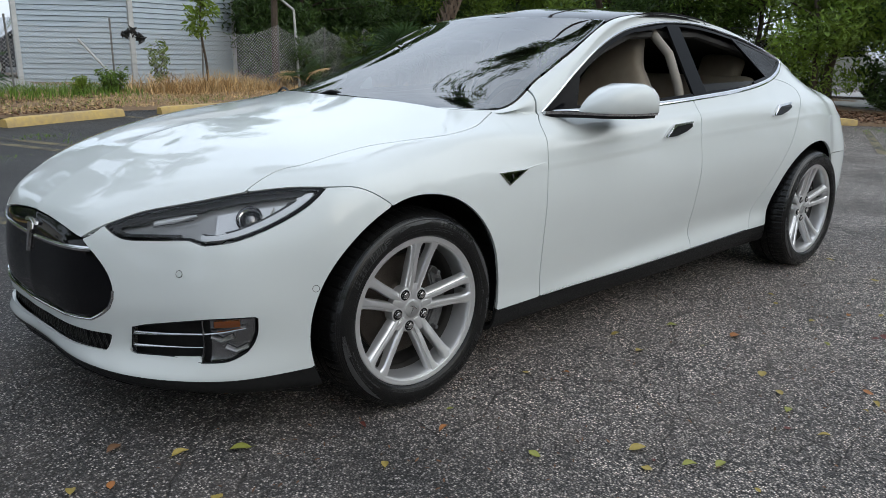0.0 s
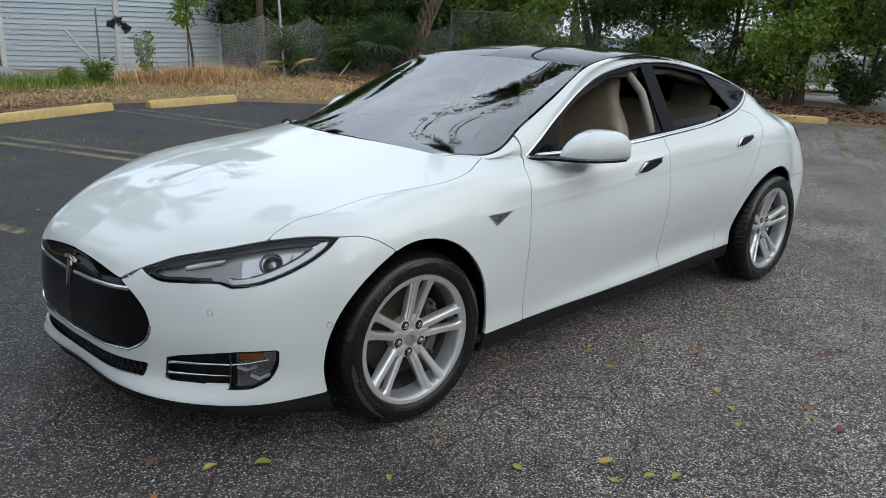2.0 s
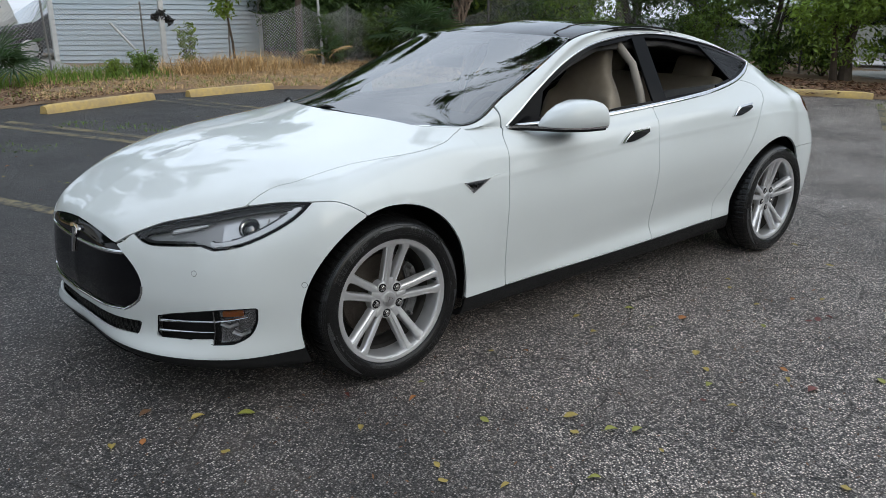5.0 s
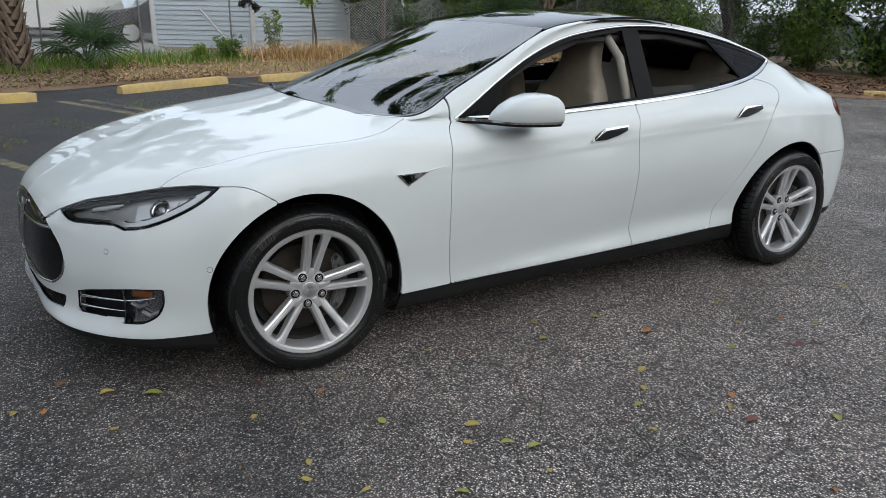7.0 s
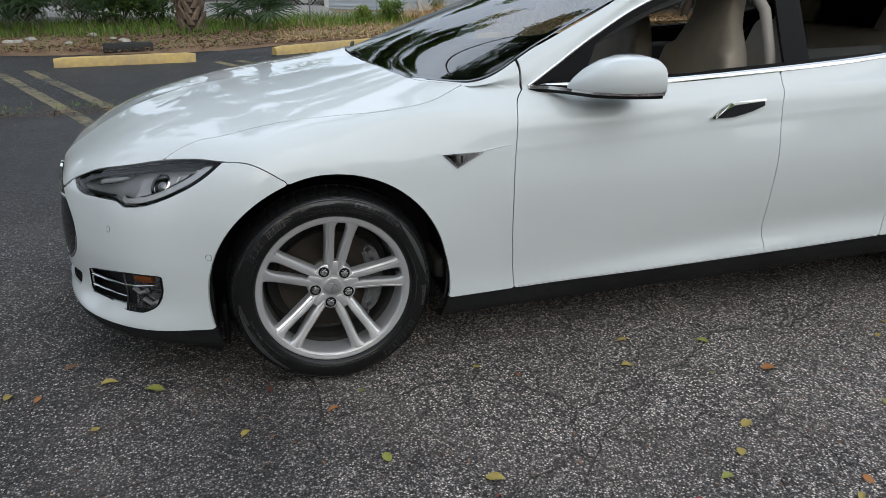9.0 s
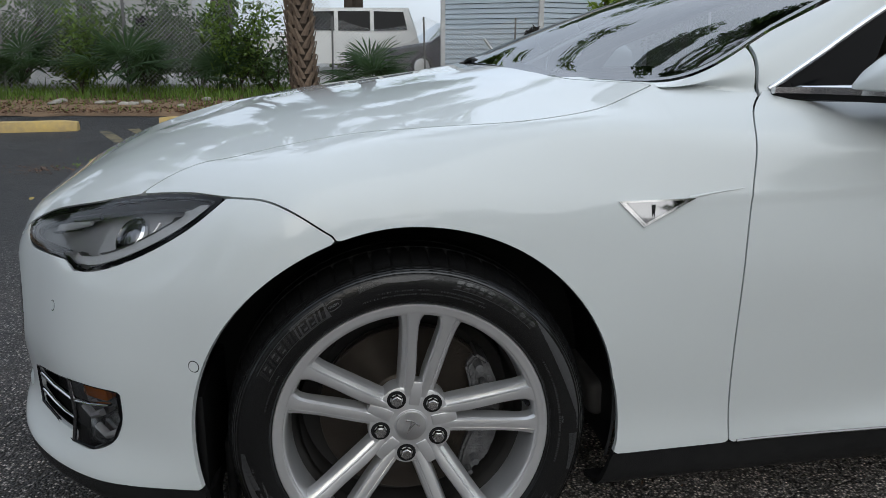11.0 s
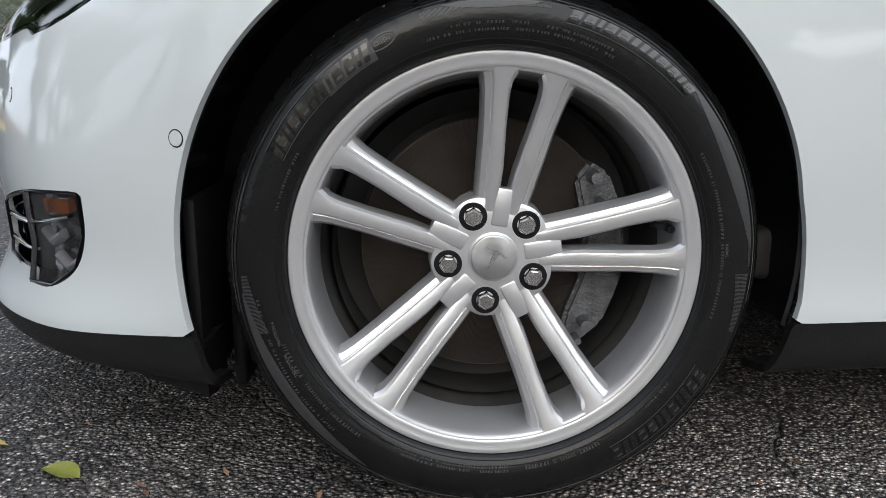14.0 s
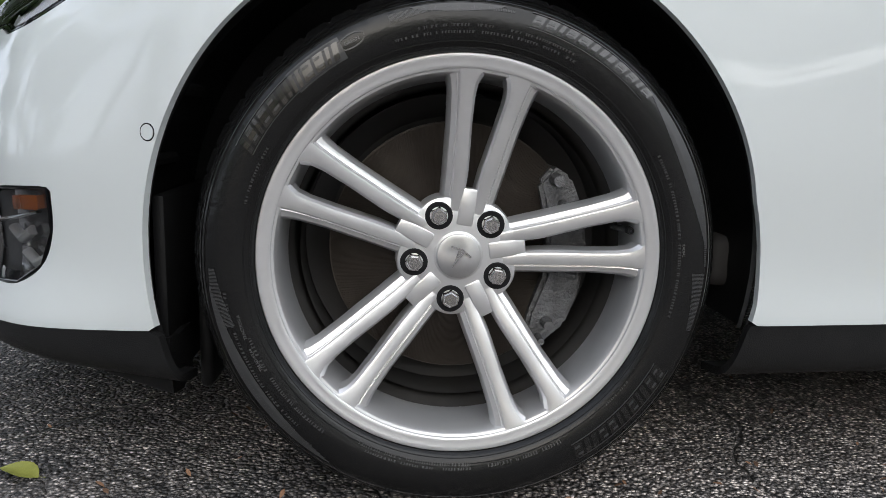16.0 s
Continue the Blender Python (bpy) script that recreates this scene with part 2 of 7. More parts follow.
def rounded_box(bm, x0, x1, y0, y1, z0, z1, r=0.02, seg=2, m=None):
    vs = box(bm, x0, x1, y0, y1, z0, z1, m)
    es = list({e for v in vs for e in v.link_edges})
    bmesh.ops.bevel(bm, geom=es, offset=r, segments=seg, profile=0.5, affect="EDGES")


def ground_z(x, y):
    """The lot is level under the car and rises gently towards the verge."""
    if y < 0.8:
        return 0.0
    if y < 8.6:
        return 0.027 * (y - 0.8) + 0.0
    return 0.2106 + 0.03 * (min(y, 40) - 8.6)

# ---- the car's skin: contour lines from nose to tail, lofted, then cut into panels ----
# each line: (u, x, half width, z); u is x along the sides and runs round the corners at both ends
LINES = []


def contour(nose, side, tail):
    """nose: (x, w, z) at u = -1, -.85, -.7, -.55, -.4; side: (x, w, z); tail: (u, x, w, z)."""
    k = [(u, *p) for u, p in zip((-1.0, -0.85, -0.7, -0.55, -0.4), nose)]
    k += [(x, x, w, z) for x, w, z in side] + list(tail)
    LINES.append(k)


contour([(-0.85, 0, .150), (-.82, .30, .150), (-.72, .52, .152), (-.56, .72, .155), (-.40, .84, .158)],
        [(0, .86, .16), (.4, .83, .16), (1.8, .81, .165), (2.96, .82, .19), (3.3, .82, .21)],
        [(3.6, 3.6, .74, .23), (3.8, 3.8, .48, .25), (4.05, 3.88, 0, .26)])
contour([(-.925, 0, .165), (-.895, .335, .165), (-.795, .595, .168), (-.615, .80, .172), (-.40, .912, .178)],
        [(0, .93, .18), (.4, .895, .178), (.7, .882, .180), (1.8, .885, .20), (2.5, .875, .215), (2.96, .89, .22), (3.3, .89, .24)],
        [(3.6, 3.64, .82, .26), (3.8, 3.86, .54, .28), (4.05, 3.96, 0, .29)])
contour([(-.965, 0, .212), (-.93, .335, .210), (-.825, .60, .213), (-.635, .81, .222), (-.40, .922, .243)],
        [(0, .935, .248), (.4, .905, .248), (.7, .890, .250), (1.3, .903, .266), (1.8, .907, .280), (2.4, .898, .295), (2.96, .90, .30), (3.3, .90, .29)],
        [(3.6, 3.66, .83, .30), (3.8, 3.88, .55, .31), (4.05, 3.98, 0, .32)])
contour([(-.970, 0, .285), (-.918, .335, .285), (-.778, .60, .295), (-.622, .800, .315), (-.40, .925, .335)],
        [(0, .955, .36), (.4, .908, .335), (.7, .893, .325), (1.3, .892, .352), (1.8, .893, .378), (2.5, .894, .395), (2.96, .945, .40), (3.3, .91, .38)],
        [(3.6, 3.67, .845, .38), (3.8, 3.91, .56, .40), (4.05, 4.02, 0, .41)])
contour([(-.985, 0, .43), (-.928, .335, .43), (-.788, .60, .445), (-.622, .805, .465), (-.40, .932, .487)],
        [(0, .968, .53), (.4, .928, .50), (.7, .917, .50), (1.3, .922, .512), (1.8, .924, .525), (2.5, .926, .55), (2.96, .963, .57), (3.3, .922, .54)],
        [(3.6, 3.69, .85, .54), (3.8, 3.93, .57, .53), (4.05, 4.05, 0, .53)])
contour([(-.968, 0, .57), (-.912, .335, .575), (-.768, .585, .60), (-.605, .783, .625), (-.40, .925, .64)],
        [(0, .965, .70), (.4, .932, .66), (.7, .932, .655), (1.8, .945, .685), (2.5, .943, .71), (2.96, .965, .76), (3.3, .918, .70)],
        [(3.6, 3.70, .84, .68), (3.8, 3.93, .57, .67), (4.05, 4.05, 0, .66)])
contour([(-.950, 0, .640), (-.888, .335, .640), (-.755, .545, .685), (-.562, .742, .725), (-.37, .895, .762)],
        [(0, .942, .81), (.4, .922, .785), (.7, .924, .793), (1.8, .930, .855), (2.5, .928, .88), (2.96, .925, .90), (3.3, .885, .88)],
        [(3.6, 3.66, .80, .86), (3.8, 3.90, .55, .85), (4.05, 4.02, 0, .84)])
contour([(-.915, 0, .690), (-.85, .33, .695), (-.70, .52, .748), (-.52, .68, .798), (-.34, .82, .835)],
        [(0, .865, .89), (.4, .872, .905), (.7, .895, .895), (1.8, .906, .938), (2.5, .902, .965), (2.96, .87, .985), (3.3, .82, .975)],
        [(3.6, 3.64, .74, .96), (3.8, 3.85, .50, .95), (4.05, 3.95, 0, .94)])
contour([(-.84, 0, .745), (-.77, .31, .755), (-.64, .48, .80), (-.48, .60, .845), (-.32, .70, .875)],
        [(0, .755, .925), (.4, .79, .962), (.7, .805, .974), (1.3, .838, .998), (1.8, .847, 1.014), (2.4, .825, 1.048), (2.75, .765, 1.09), (2.96, .70, 1.15), (3.3, .66, 1.075)],
        [(3.6, 3.6, .60, 1.03), (3.8, 3.8, .42, 1.02), (4.05, 3.88, 0, 1.01)])
contour([(-.76, 0, .795), (-.70, .27, .80), (-.58, .40, .84), (-.43, .48, .88), (-.28, .55, .905)],
        [(0, .61, .95), (.4, .705, .985), (.6, .765, .990), (.74, .797, .984), (1.0, .752, 1.125), (1.3, .682, 1.262), (1.6, .625, 1.343), (1.88, .597, 1.370), (2.3, .607, 1.345), (2.7, .640, 1.268), (2.96, .668, 1.198), (3.3, .615, 1.10)],
        [(3.6, 3.56, .55, 1.045), (3.8, 3.76, .38, 1.035), (4.05, 3.83, 0, 1.025)])
contour([(-.66, 0, .845), (-.61, .20, .85), (-.50, .29, .88), (-.38, .34, .91), (-.25, .38, .93)],
        [(0, .42, .966), (.3, .56, .998), (.45, .68, 1.0), (.536, .738, .998), (.8, .718, 1.115), (1.0, .692, 1.205), (1.36, .630, 1.363), (1.55, .600, 1.395), (1.85, .570, 1.412), (2.3, .562, 1.385), (2.7, .565, 1.31), (3.0, .565, 1.215), (3.3, .54, 1.12)],
        [(3.6, 3.54, .46, 1.06), (3.8, 3.7, .32, 1.05), (4.05, 3.78, 0, 1.04)])
contour([(-.55, 0, .885), (-.50, .10, .885), (-.42, .14, .91), (-.32, .17, .93), (-.20, .19, .95)],
        [(0, .21, .983), (.18, .25, 1.008), (.27, .27, 1.022), (.4, .30, 1.068), (.6, .34, 1.138), (.8, .37, 1.208), (1.0, .37, 1.275), (1.36, .335, 1.398), (1.55, .315, 1.428), (1.85, .30, 1.445), (2.3, .30, 1.422), (2.7, .30, 1.348), (3.0, .30, 1.26), (3.3, .28, 1.155)],
        [(3.6, 3.5, .24, 1.085), (3.8, 3.62, .16, 1.065), (4.05, 3.70, 0, 1.055)])
contour([(-.45, 0, .915), (-.42, 0, .92), (-.34, 0, .935), (-.25, 0, .95), (-.16, 0, .963)],
        [(0, 0, .99), (.15, 0, 1.013), (.22, 0, 1.025), (.4, 0, 1.092), (.6, 0, 1.165), (.8, 0, 1.232), (1.0, 0, 1.298), (1.36, 0, 1.412), (1.55, 0, 1.442), (1.85, 0, 1.456), (2.3, 0, 1.433), (2.7, 0, 1.36), (3.0, 0, 1.275), (3.3, 0, 1.17)],
        [(3.6, 3.45, 0, 1.105), (3.8, 3.55, 0, 1.08), (4.05, 3.65, 0, 1.06)])

NU, NV = 520, 145


def screen_base(w):
    return np.interp(w, [0, .2, .367, .5, .607, .69, .75], [.255, .265, .289, .315, .349, .42, .515])


def evened(grid, mask, su, sv, order=5):
    """Heights over mask: a low polynomial in x and half width, and, where asked for, what is left of them, smoothed."""
    x, w, z = grid[:, :, 0], grid[:, :, 1], grid[:, :, 2]
    terms = np.stack([x**a * w**b for a in range(order) for b in (0, 2, 4)], -1)
    co = np.linalg.lstsq(terms[mask], z[mask], rcond=None)[0]
    base = terms @ co
    if not su:
        return base
    rest, wt = np.where(mask, z - base, 0.0), mask.astype(float)

    def blur(a):
        for axis, s in ((0, su), (1, sv)):
            k = np.exp(-0.5 * (np.arange(-3 * s, 3 * s + 1) / s) ** 2)
            pad = [(0, 0), (0, 0)]
            pad[axis] = (3 * s, 3 * s)
            a = np.apply_along_axis(lambda c: np.convolve(c, k / k.sum(), "valid"), axis, np.pad(a, pad, mode="symmetric"))
        return a

    return base + blur(rest) / np.maximum(blur(wt), 1e-6)


@functools.lru_cache(None)
def skin():
    """Columns x, w, z, u, v, and the outward normal, of the half skin; and its quads."""
    u = np.linspace(-1.0, 4.05, NU)
    rows = np.array([spline(k, u) for k in LINES])
    v = np.linspace(0, len(LINES) - 1, NV)  # NV is chosen so that the crease line falls on a row
    grid = []
    for j in range(NU):
        k = [(i, *rows[i, j]) for i in range(len(LINES))]
        whole = spline(k, v)
        split = np.where((v <= 6)[:, None], spline(k[:7], v), spline(k[6:], v))
        hard = min(1, max(0, (u[j] - 0.25) / 0.4)) * 0.9
        grid.append(whole * (1 - hard) + split * hard)
    grid = np.array(grid)
    grid[:, :, 0] = np.where(grid[:, :, 0] > 3.2, 3.2 + (grid[:, :, 0] - 3.2) * 0.81, grid[:, :, 0])
    grid[:, :, 1] = np.maximum(grid[:, :, 1], 0)
    # the flank dips in just below its crease
    along = np.clip((u - .45) / .35, 0, 1) * np.clip((3.0 - u) / .4, 0, 1)
    grid[:, :, 1] -= 0.0022 * along[:, None] * np.where(v < 5.99, np.exp(-(6 - v) / 0.40), 0)[None, :]
    vm = np.broadcast_to(v, grid.shape[:2])
    um = np.broadcast_to(u[:, None], grid.shape[:2])
    # an even bonnet, without ripples in its reflections
    bonnet = (vm > 6.7) & (um > -.80) & (grid[:, :, 0] < screen_base(grid[:, :, 1]) + .01)
    ease = np.clip((vm - 6.8) / 1.5, 0, 1) * np.clip((um + .78) / .40, 0, 1)
    ease = ease * ease * (3 - 2 * ease)
    grid[:, :, 2] = np.where(bonnet, evened(grid, bonnet, 0, 0, 4) * ease + grid[:, :, 2] * (1 - ease), grid[:, :, 2])
    grid[0, :, 1] = grid[-1, :, 1] = grid[:, -1, 1] = 0
    du, dv = np.gradient(grid, axis=0), np.gradient(grid, axis=1)
    nrm = np.cross(dv, du)
    nrm /= np.linalg.norm(nrm, axis=2)[:, :, None] + 1e-12
    flip = np.where(nrm[:, :, 1] + nrm[:, :, 2] * 0.3 < -0.2, -1, 1)
    uu, vv = np.meshgrid(u, v, indexing="ij")
    P = np.concatenate([grid, uu[:, :, None], vv[:, :, None], nrm * flip[:, :, None]], axis=2).reshape(-1, 8)
    i, j = np.meshgrid(np.arange(NU - 1), np.arange(NV - 1), indexing="ij")
    a = (i * NV + j).ravel()
    return P, np.stack([a, a + 1, a + NV + 1, a + NV], 1)


def skew(x, y):
    """The nose reaches a little further forward on the far side."""
    return -0.19 * min(max(y, 0), 0.4) * min(max((0.3 - x) / 1.0, 0), 1)


def panel(name, f, mat, parent, side, label="", depth=0.012, lift=0.0, gap=0.0016, sharp=40, even=False):
    """The piece of the skin where f is positive. side: -1 left, 1 right, 0 both halves in one sheet."""
    P, F = skin()
    if even:
        P = P.copy()
        G = P[:, :3].reshape(NU, NV, 3)
        mask = (f > -0.02).reshape(NU, NV) & (P[:, 4] > 9.98).reshape(NU, NV)
        P[:, 2] = np.where(mask, evened(G, mask, 36, 28), G[:, :, 2]).ravel()
    Q, faces = clip(P, F, f - gap)
    if not faces:
        return None
    Q = Q.copy()
    Q[:, :3] += lift * Q[:, 5:8]
    rim = [e for e in edges_once(faces) if not (side == 0 and Q[e[0], 1] < 0.002 and Q[e[1], 1] < 0.002)]
    ids = sorted({i for e in rim for i in e})
    base = {o: len(Q) + n for n, o in enumerate(ids)}
    low = Q[ids].copy()
    low[:, :3] -= depth * low[:, 5:8]
    V = np.vstack([Q, low])[:, :3]
    faces = faces + [(b, a, base[a], base[b]) for a, b in rim]
    verts, quads = [], []
    for s in ((-1, 1) if side == 0 else (side,)):
        o = len(verts)
        verts += [(x + skew(x, s * w), s * w, z) for x, w, z in V]
        quads += [tuple(o + i for i in (q if s < 0 else q[::-1])) for q in faces]
    probe = quads[0]
    ref = Q[faces[0][0], 5:8]
    first = -1 if side == 0 else side
    e1, e2 = Vector(verts[probe[1]]) - Vector(verts[probe[0]]), Vector(verts[probe[-1]]) - Vector(verts[probe[0]])
    if e1.cross(e2).dot(Vector((ref[0], first * ref[1], ref[2]))) < 0:
        quads = [q[::-1] for q in quads]
    bm = bmesh.new()
    bv = [bm.verts.new(p) for p in verts]
    for q in quads:
        try:
            bm.faces.new([bv[i] for i in q])
        except ValueError:
            pass
    if side == 0:
        bmesh.ops.remove_doubles(bm, verts=[x for x in bm.verts if abs(x.co.y) < 0.002], dist=0.003)
    return part(name, bm, mat, parent, label, sharp=sharp)


def fields():
    P, _ = skin()
    x, w, z, u, v = (P[:, i] for i in range(5))
    uz, xw, wz = np.stack([u, z], 1), np.stack([x, w], 1), np.stack([w, z], 1)
    f = {}
    back = np.where(x > 0, 0.020 * np.clip((0.43 - z) / 0.15, 0, 1), 0)
    f["arch"] = np.minimum(np.hypot(x - back, z - 0.345) - 0.410, np.hypot(x - 2.96, z - 0.350) - 0.402)
    f["arch"] = np.where(w > 0.55, f["arch"], 0.3)
    f["white"] = np.minimum(v - 2, f["arch"]) * 1.0
    f["low"] = np.minimum((2 - v) * 0.06, f["arch"])
    f["dlo"] = inside(uz, loop([(.742, .983, 1), (1.0, .984), (1.3, .990), (1.783, 1.015), (2.197, 1.042), (2.475, 1.068), (2.69, 1.097), (2.83, 1.131), (2.93, 1.172), (2.955, 1.195), (2.93, 1.216), (2.84, 1.246), (2.75, 1.271), (2.56, 1.316), (2.2, 1.371), (1.91, 1.377), (1.64, 1.353), (1.417, 1.313), (1.2, 1.238), (1.01, 1.144), (.85, 1.050)]))
    f["dlo"] = np.where((v > 7.4) & (v < 9.5), f["dlo"], -0.3)
    base = screen_base(w)
    head = 1.262 + 0.073 * (w / 0.634) ** 2
    f["screen"] = np.minimum.reduce([(v - 10) * 0.06, x - base, head - x])
    f["roof"] = np.minimum.reduce([(v - 10) * 0.06, x - head, 2.12 - x])
    f["rearglass"] = np.minimum.reduce([(v - 10) * 0.06, x - 2.12, 3.28 - x])
    hood = inside(xw, loop([(-1.05, -.4, 1), (-1.0, 0, 1), (-.94, .25), (-.894, .348, 1), (-.840, .418), (-.738, .530), (-.631, .640), (-.525, .720, 1), (-.45, .725), (-.383, .735), (-.30, .768), (-.08, .79), (.02, .808), (.2, .828), (.36, .808), (.46, .77), (.515, .75, 1), (.42, .69), (.349, .607), (.289, .367), (.255, 0, 1), (.255, -.4, 1)]))
    f["hood"] = np.minimum(np.where(v > 5.3, hood, -0.2), base - x - 0.004)
    f["lamp"] = inside(uz, loop([(-.796, .668, 1), (-.747, .637), (-.689, .640), (-.622, .648, 1), (-.594, .635, 1), (-.540, .650), (-.484, .686), (-.42, .745), (-.369, .804, 1), (-.448, .800), (-.537, .780), (-.623, .750), (-.711, .719), (-.756, .694)]))
    f["hood"] = np.minimum(f["hood"], -np.where((v > 4.4) & (v < 7.6) & (u < 0), f["lamp"], -0.3))
    f["lamp"] = np.where((v > 4.4) & (v < 7.6) & (u < 0), f["lamp"], -0.3)
    f["cone"] = np.where(u < -0.6, inside(wz, loop([(-.3, .665, 1), (0, .662), (.20, .646), (.348, .622, 1), (.375, .607), (.425, .571), (.471, .519), (.487, .458), (.451, .399), (.395, .366), (.259, .355), (.015, .352), (-.3, .352, 1)])), -0.3)
    f["cone"] = np.where(v < 6.6, f["cone"], -0.3)
    f["mouth"] = np.where(u < -0.6, inside(wz, loop([(-.3, .318, 1), (0, .318), (.33, .320), (.464, .324, 1), (.442, .269, 1), (.231, .257), (0, .255), (-.3, .255, 1)])), -0.3)
    f["fog"] = np.where((u < -0.4) & (v < 5), inside(uz, loop([(-.738, .362, 1), (-.696, .382), (-.590, .414), (-.501, .425, 1), (-.503, .364), (-.519, .313), (-.554, .281), (-.601, .273, 1), (-.603, .294, 1), (-.733, .276), (-.745, .292)])), -0.3)
    # shut line between bumper and fender
    f["bumper"] = inside(uz, loop([(-1.2, .1, 1), (-1.2, .665, 1), (-.93, .645), (-.843, .622), (-.796, .668, 1), (-.60, .700, 1), (-.369, .804, 1), (-.296, .804), (-.230, .785), (-.150, .745, 1), (-.05, .60, 1), (-.05, .1, 1)]))
    f["bumper"] = np.where((v < 7) & (u < 0), f["bumper"], -0.3)
    f["door_f"] = np.where(v < 8.3, inside(uz, loop([(.690, .20, 1), (.668, .36), (.656, .51), (.652, .70), (.664, .85), (.683, .938), (.735, .990, 1), (1.3, 1.010), (1.768, 1.024, 1), (1.752, .94), (1.738, .863), (1.740, .72), (1.743, .587), (1.757, .386), (1.774, .312), (1.785, .20, 1)])), -0.3)
    f["door_r"] = np.where(v < 8.4, inside(uz, loop([(1.768, 1.024, 1), (2.3, 1.055), (2.69, 1.105, 1), (2.82, 1.082), (2.885, 1.045), (2.86, 1.0), (2.765, .933), (2.70, .84), (2.616, .717), (2.469, .508), (2.40, .417), (2.383, .351), (2.345, .20, 1), (1.785, .20, 1), (1.774, .312), (1.757, .386), (1.743, .587), (1.740, .72), (1.738, .863), (1.752, .94)])), -0.3)
    f["lid"] = np.minimum.reduce([np.where(u > 3.2, 1, -1) * 0.3, (v - 8.0) * 0.06, x - 3.285])
    f["taillamp"] = np.where(u > 3.3, inside(uz, loop([(3.50, .965, 1), (3.46, .92), (3.50, .86, 1), (3.9, .85, 1), (3.9, .965, 1)])), -0.3)
    f["rbumper"] = np.minimum.reduce([np.where(u > 2.96, 1, -1) * 0.3, (0.655 - z), 0.3 + 0 * z])
    return f, x, w, z, u, v


def car():
    f, x, w, z, u, v = fields()
    body = f["white"]
    without = lambda a, *cuts: np.minimum.reduce([a] + [-f[c] for c in cuts])
    top = thing("electric_sedan", "glossy white electric sedan parked on asphalt, front windows lowered", "car")
    cuts = ("hood", "bumper", "door_f", "door_r", "dlo", "screen", "roof", "rearglass", "lamp", "lid", "taillamp", "rbumper")
    base_line, head_line = screen_base(w), 1.262 + 0.073 * (w / 0.634) ** 2
    # dark shell under the panels
    shell = np.minimum.reduce([np.minimum(f["arch"], 0.05 + 0 * z), -f["dlo"] + 0.012, -f["screen"], -f["roof"], -f["rearglass"], -f["cone"] - 0.0, -f["mouth"], -f["fog"], -f["lamp"], np.where((u > 0.42) & (u < 0.85) & (v > 8.2), -0.1, 0.3)])
    panel("body_shell", shell, GAP, top, 0, "black inner shell", depth=0.0, lift=-0.011, gap=0)
    front = np.minimum(without(np.minimum(body, f["bumper"]), "lamp", "cone", "mouth", "fog"), body)
    panel("front_bumper", front, WHITE, top, 0, "white painted bumper")
    panel("bonnet", np.minimum(f["hood"], -f["cone"]), WHITE, top, 0, "white painted bonnet with crisp shut lines")
    panel("windscreen", f["screen"], SCREEN, top, 0, "large raked windscreen", depth=0.0, gap=0.002, even=True)
    frit = np.minimum.reduce([(v - 10) * 0.30, x - base_line, head_line - x])
    panel("windscreen_border", np.minimum(f["screen"], 0.055 - frit), FRIT, top, 0, "black printed glass border", depth=0.0, lift=-0.006, gap=0.004)
    panel("roof_panel", f["roof"], GLOSS, top, 0, "gloss black glass roof")
    panel("rear_glass", f["rearglass"], GLOSS, top, 0, "dark rear hatch glass")
    panel("boot_lid", np.minimum(f["lid"], -f["taillamp"]), WHITE, top, 0)
    panel("rear_bumper", np.minimum(f["rbumper"], body), WHITE, top, 0)
    panel("lower_skirt", f["low"], BLACK, top, 0, "black plastic lower skirt and front lip", gap=0)
    rest = without(body, *cuts)
    for s in (-1, 1):
        panel("fender", np.minimum(rest, np.where(u < 0.72, 0.3, -0.3)), WHITE, top, s)
        panel("quarter_panel", np.minimum(rest, np.where(u > 0.72, 0.3, -0.3)), WHITE, top, s, "white rear quarter with roof rail")
        for n, key in (("front_door", "door_f"), ("rear_door", "door_r")):
            panel(n, np.minimum(np.minimum(f[key], body), -f["dlo"]), WHITE, top, s)
        panel("window_seal", np.minimum(f["dlo"] - 0.004, 0.024 - f["dlo"]), PILLAR, top, s, "black rubber window seal", lift=-0.004, gap=0)
        pil = np.minimum(f["dlo"] - 0.012, 0.058 - np.abs(u - 1.845 - (z - 1.0) * 0.20))
        panel("centre_pillar", pil, PILLAR, top, s, "gloss black centre pillar", lift=-0.002, gap=0)
        div = np.minimum(f["dlo"] - 0.012, 0.014 - np.abs((u - 2.66) + (z - 1.10) * 0.85))
        panel("window_divider", div, PILLAR, top, s, lift=-0.003, gap=0)
        quarter = np.minimum.reduce([f["dlo"] - 0.02, (u - 2.66) + (z - 1.10) * 0.85])
        panel("quarter_window", quarter, TINT, top, s, "dark tinted quarter glass", depth=0, lift=-0.006, gap=0)
        lowered = np.minimum.reduce([f["dlo"] - 0.02, u - 1.89, -((u - 2.66) + (z - 1.10) * 0.85), 1.085 + 0.03 * (u - 1.9) - z])
        panel("rear_door_window", lowered, TINT, top, s, "half lowered tinted glass", depth=0, lift=-0.012, gap=0)
        small = np.minimum.reduce([f["dlo"] - 0.012, 0.95 - u + (z - 1.0) * .6])
        panel("mirror_triangle", small, PILLAR, top, s, lift=-0.003, gap=0)
        panel("tail_lamp", f["taillamp"], RED, top, s, "red tail lamp", lift=0.002)
    return top, f, (x, w, z, u, v)


CAR, FIELD, COORD = car()


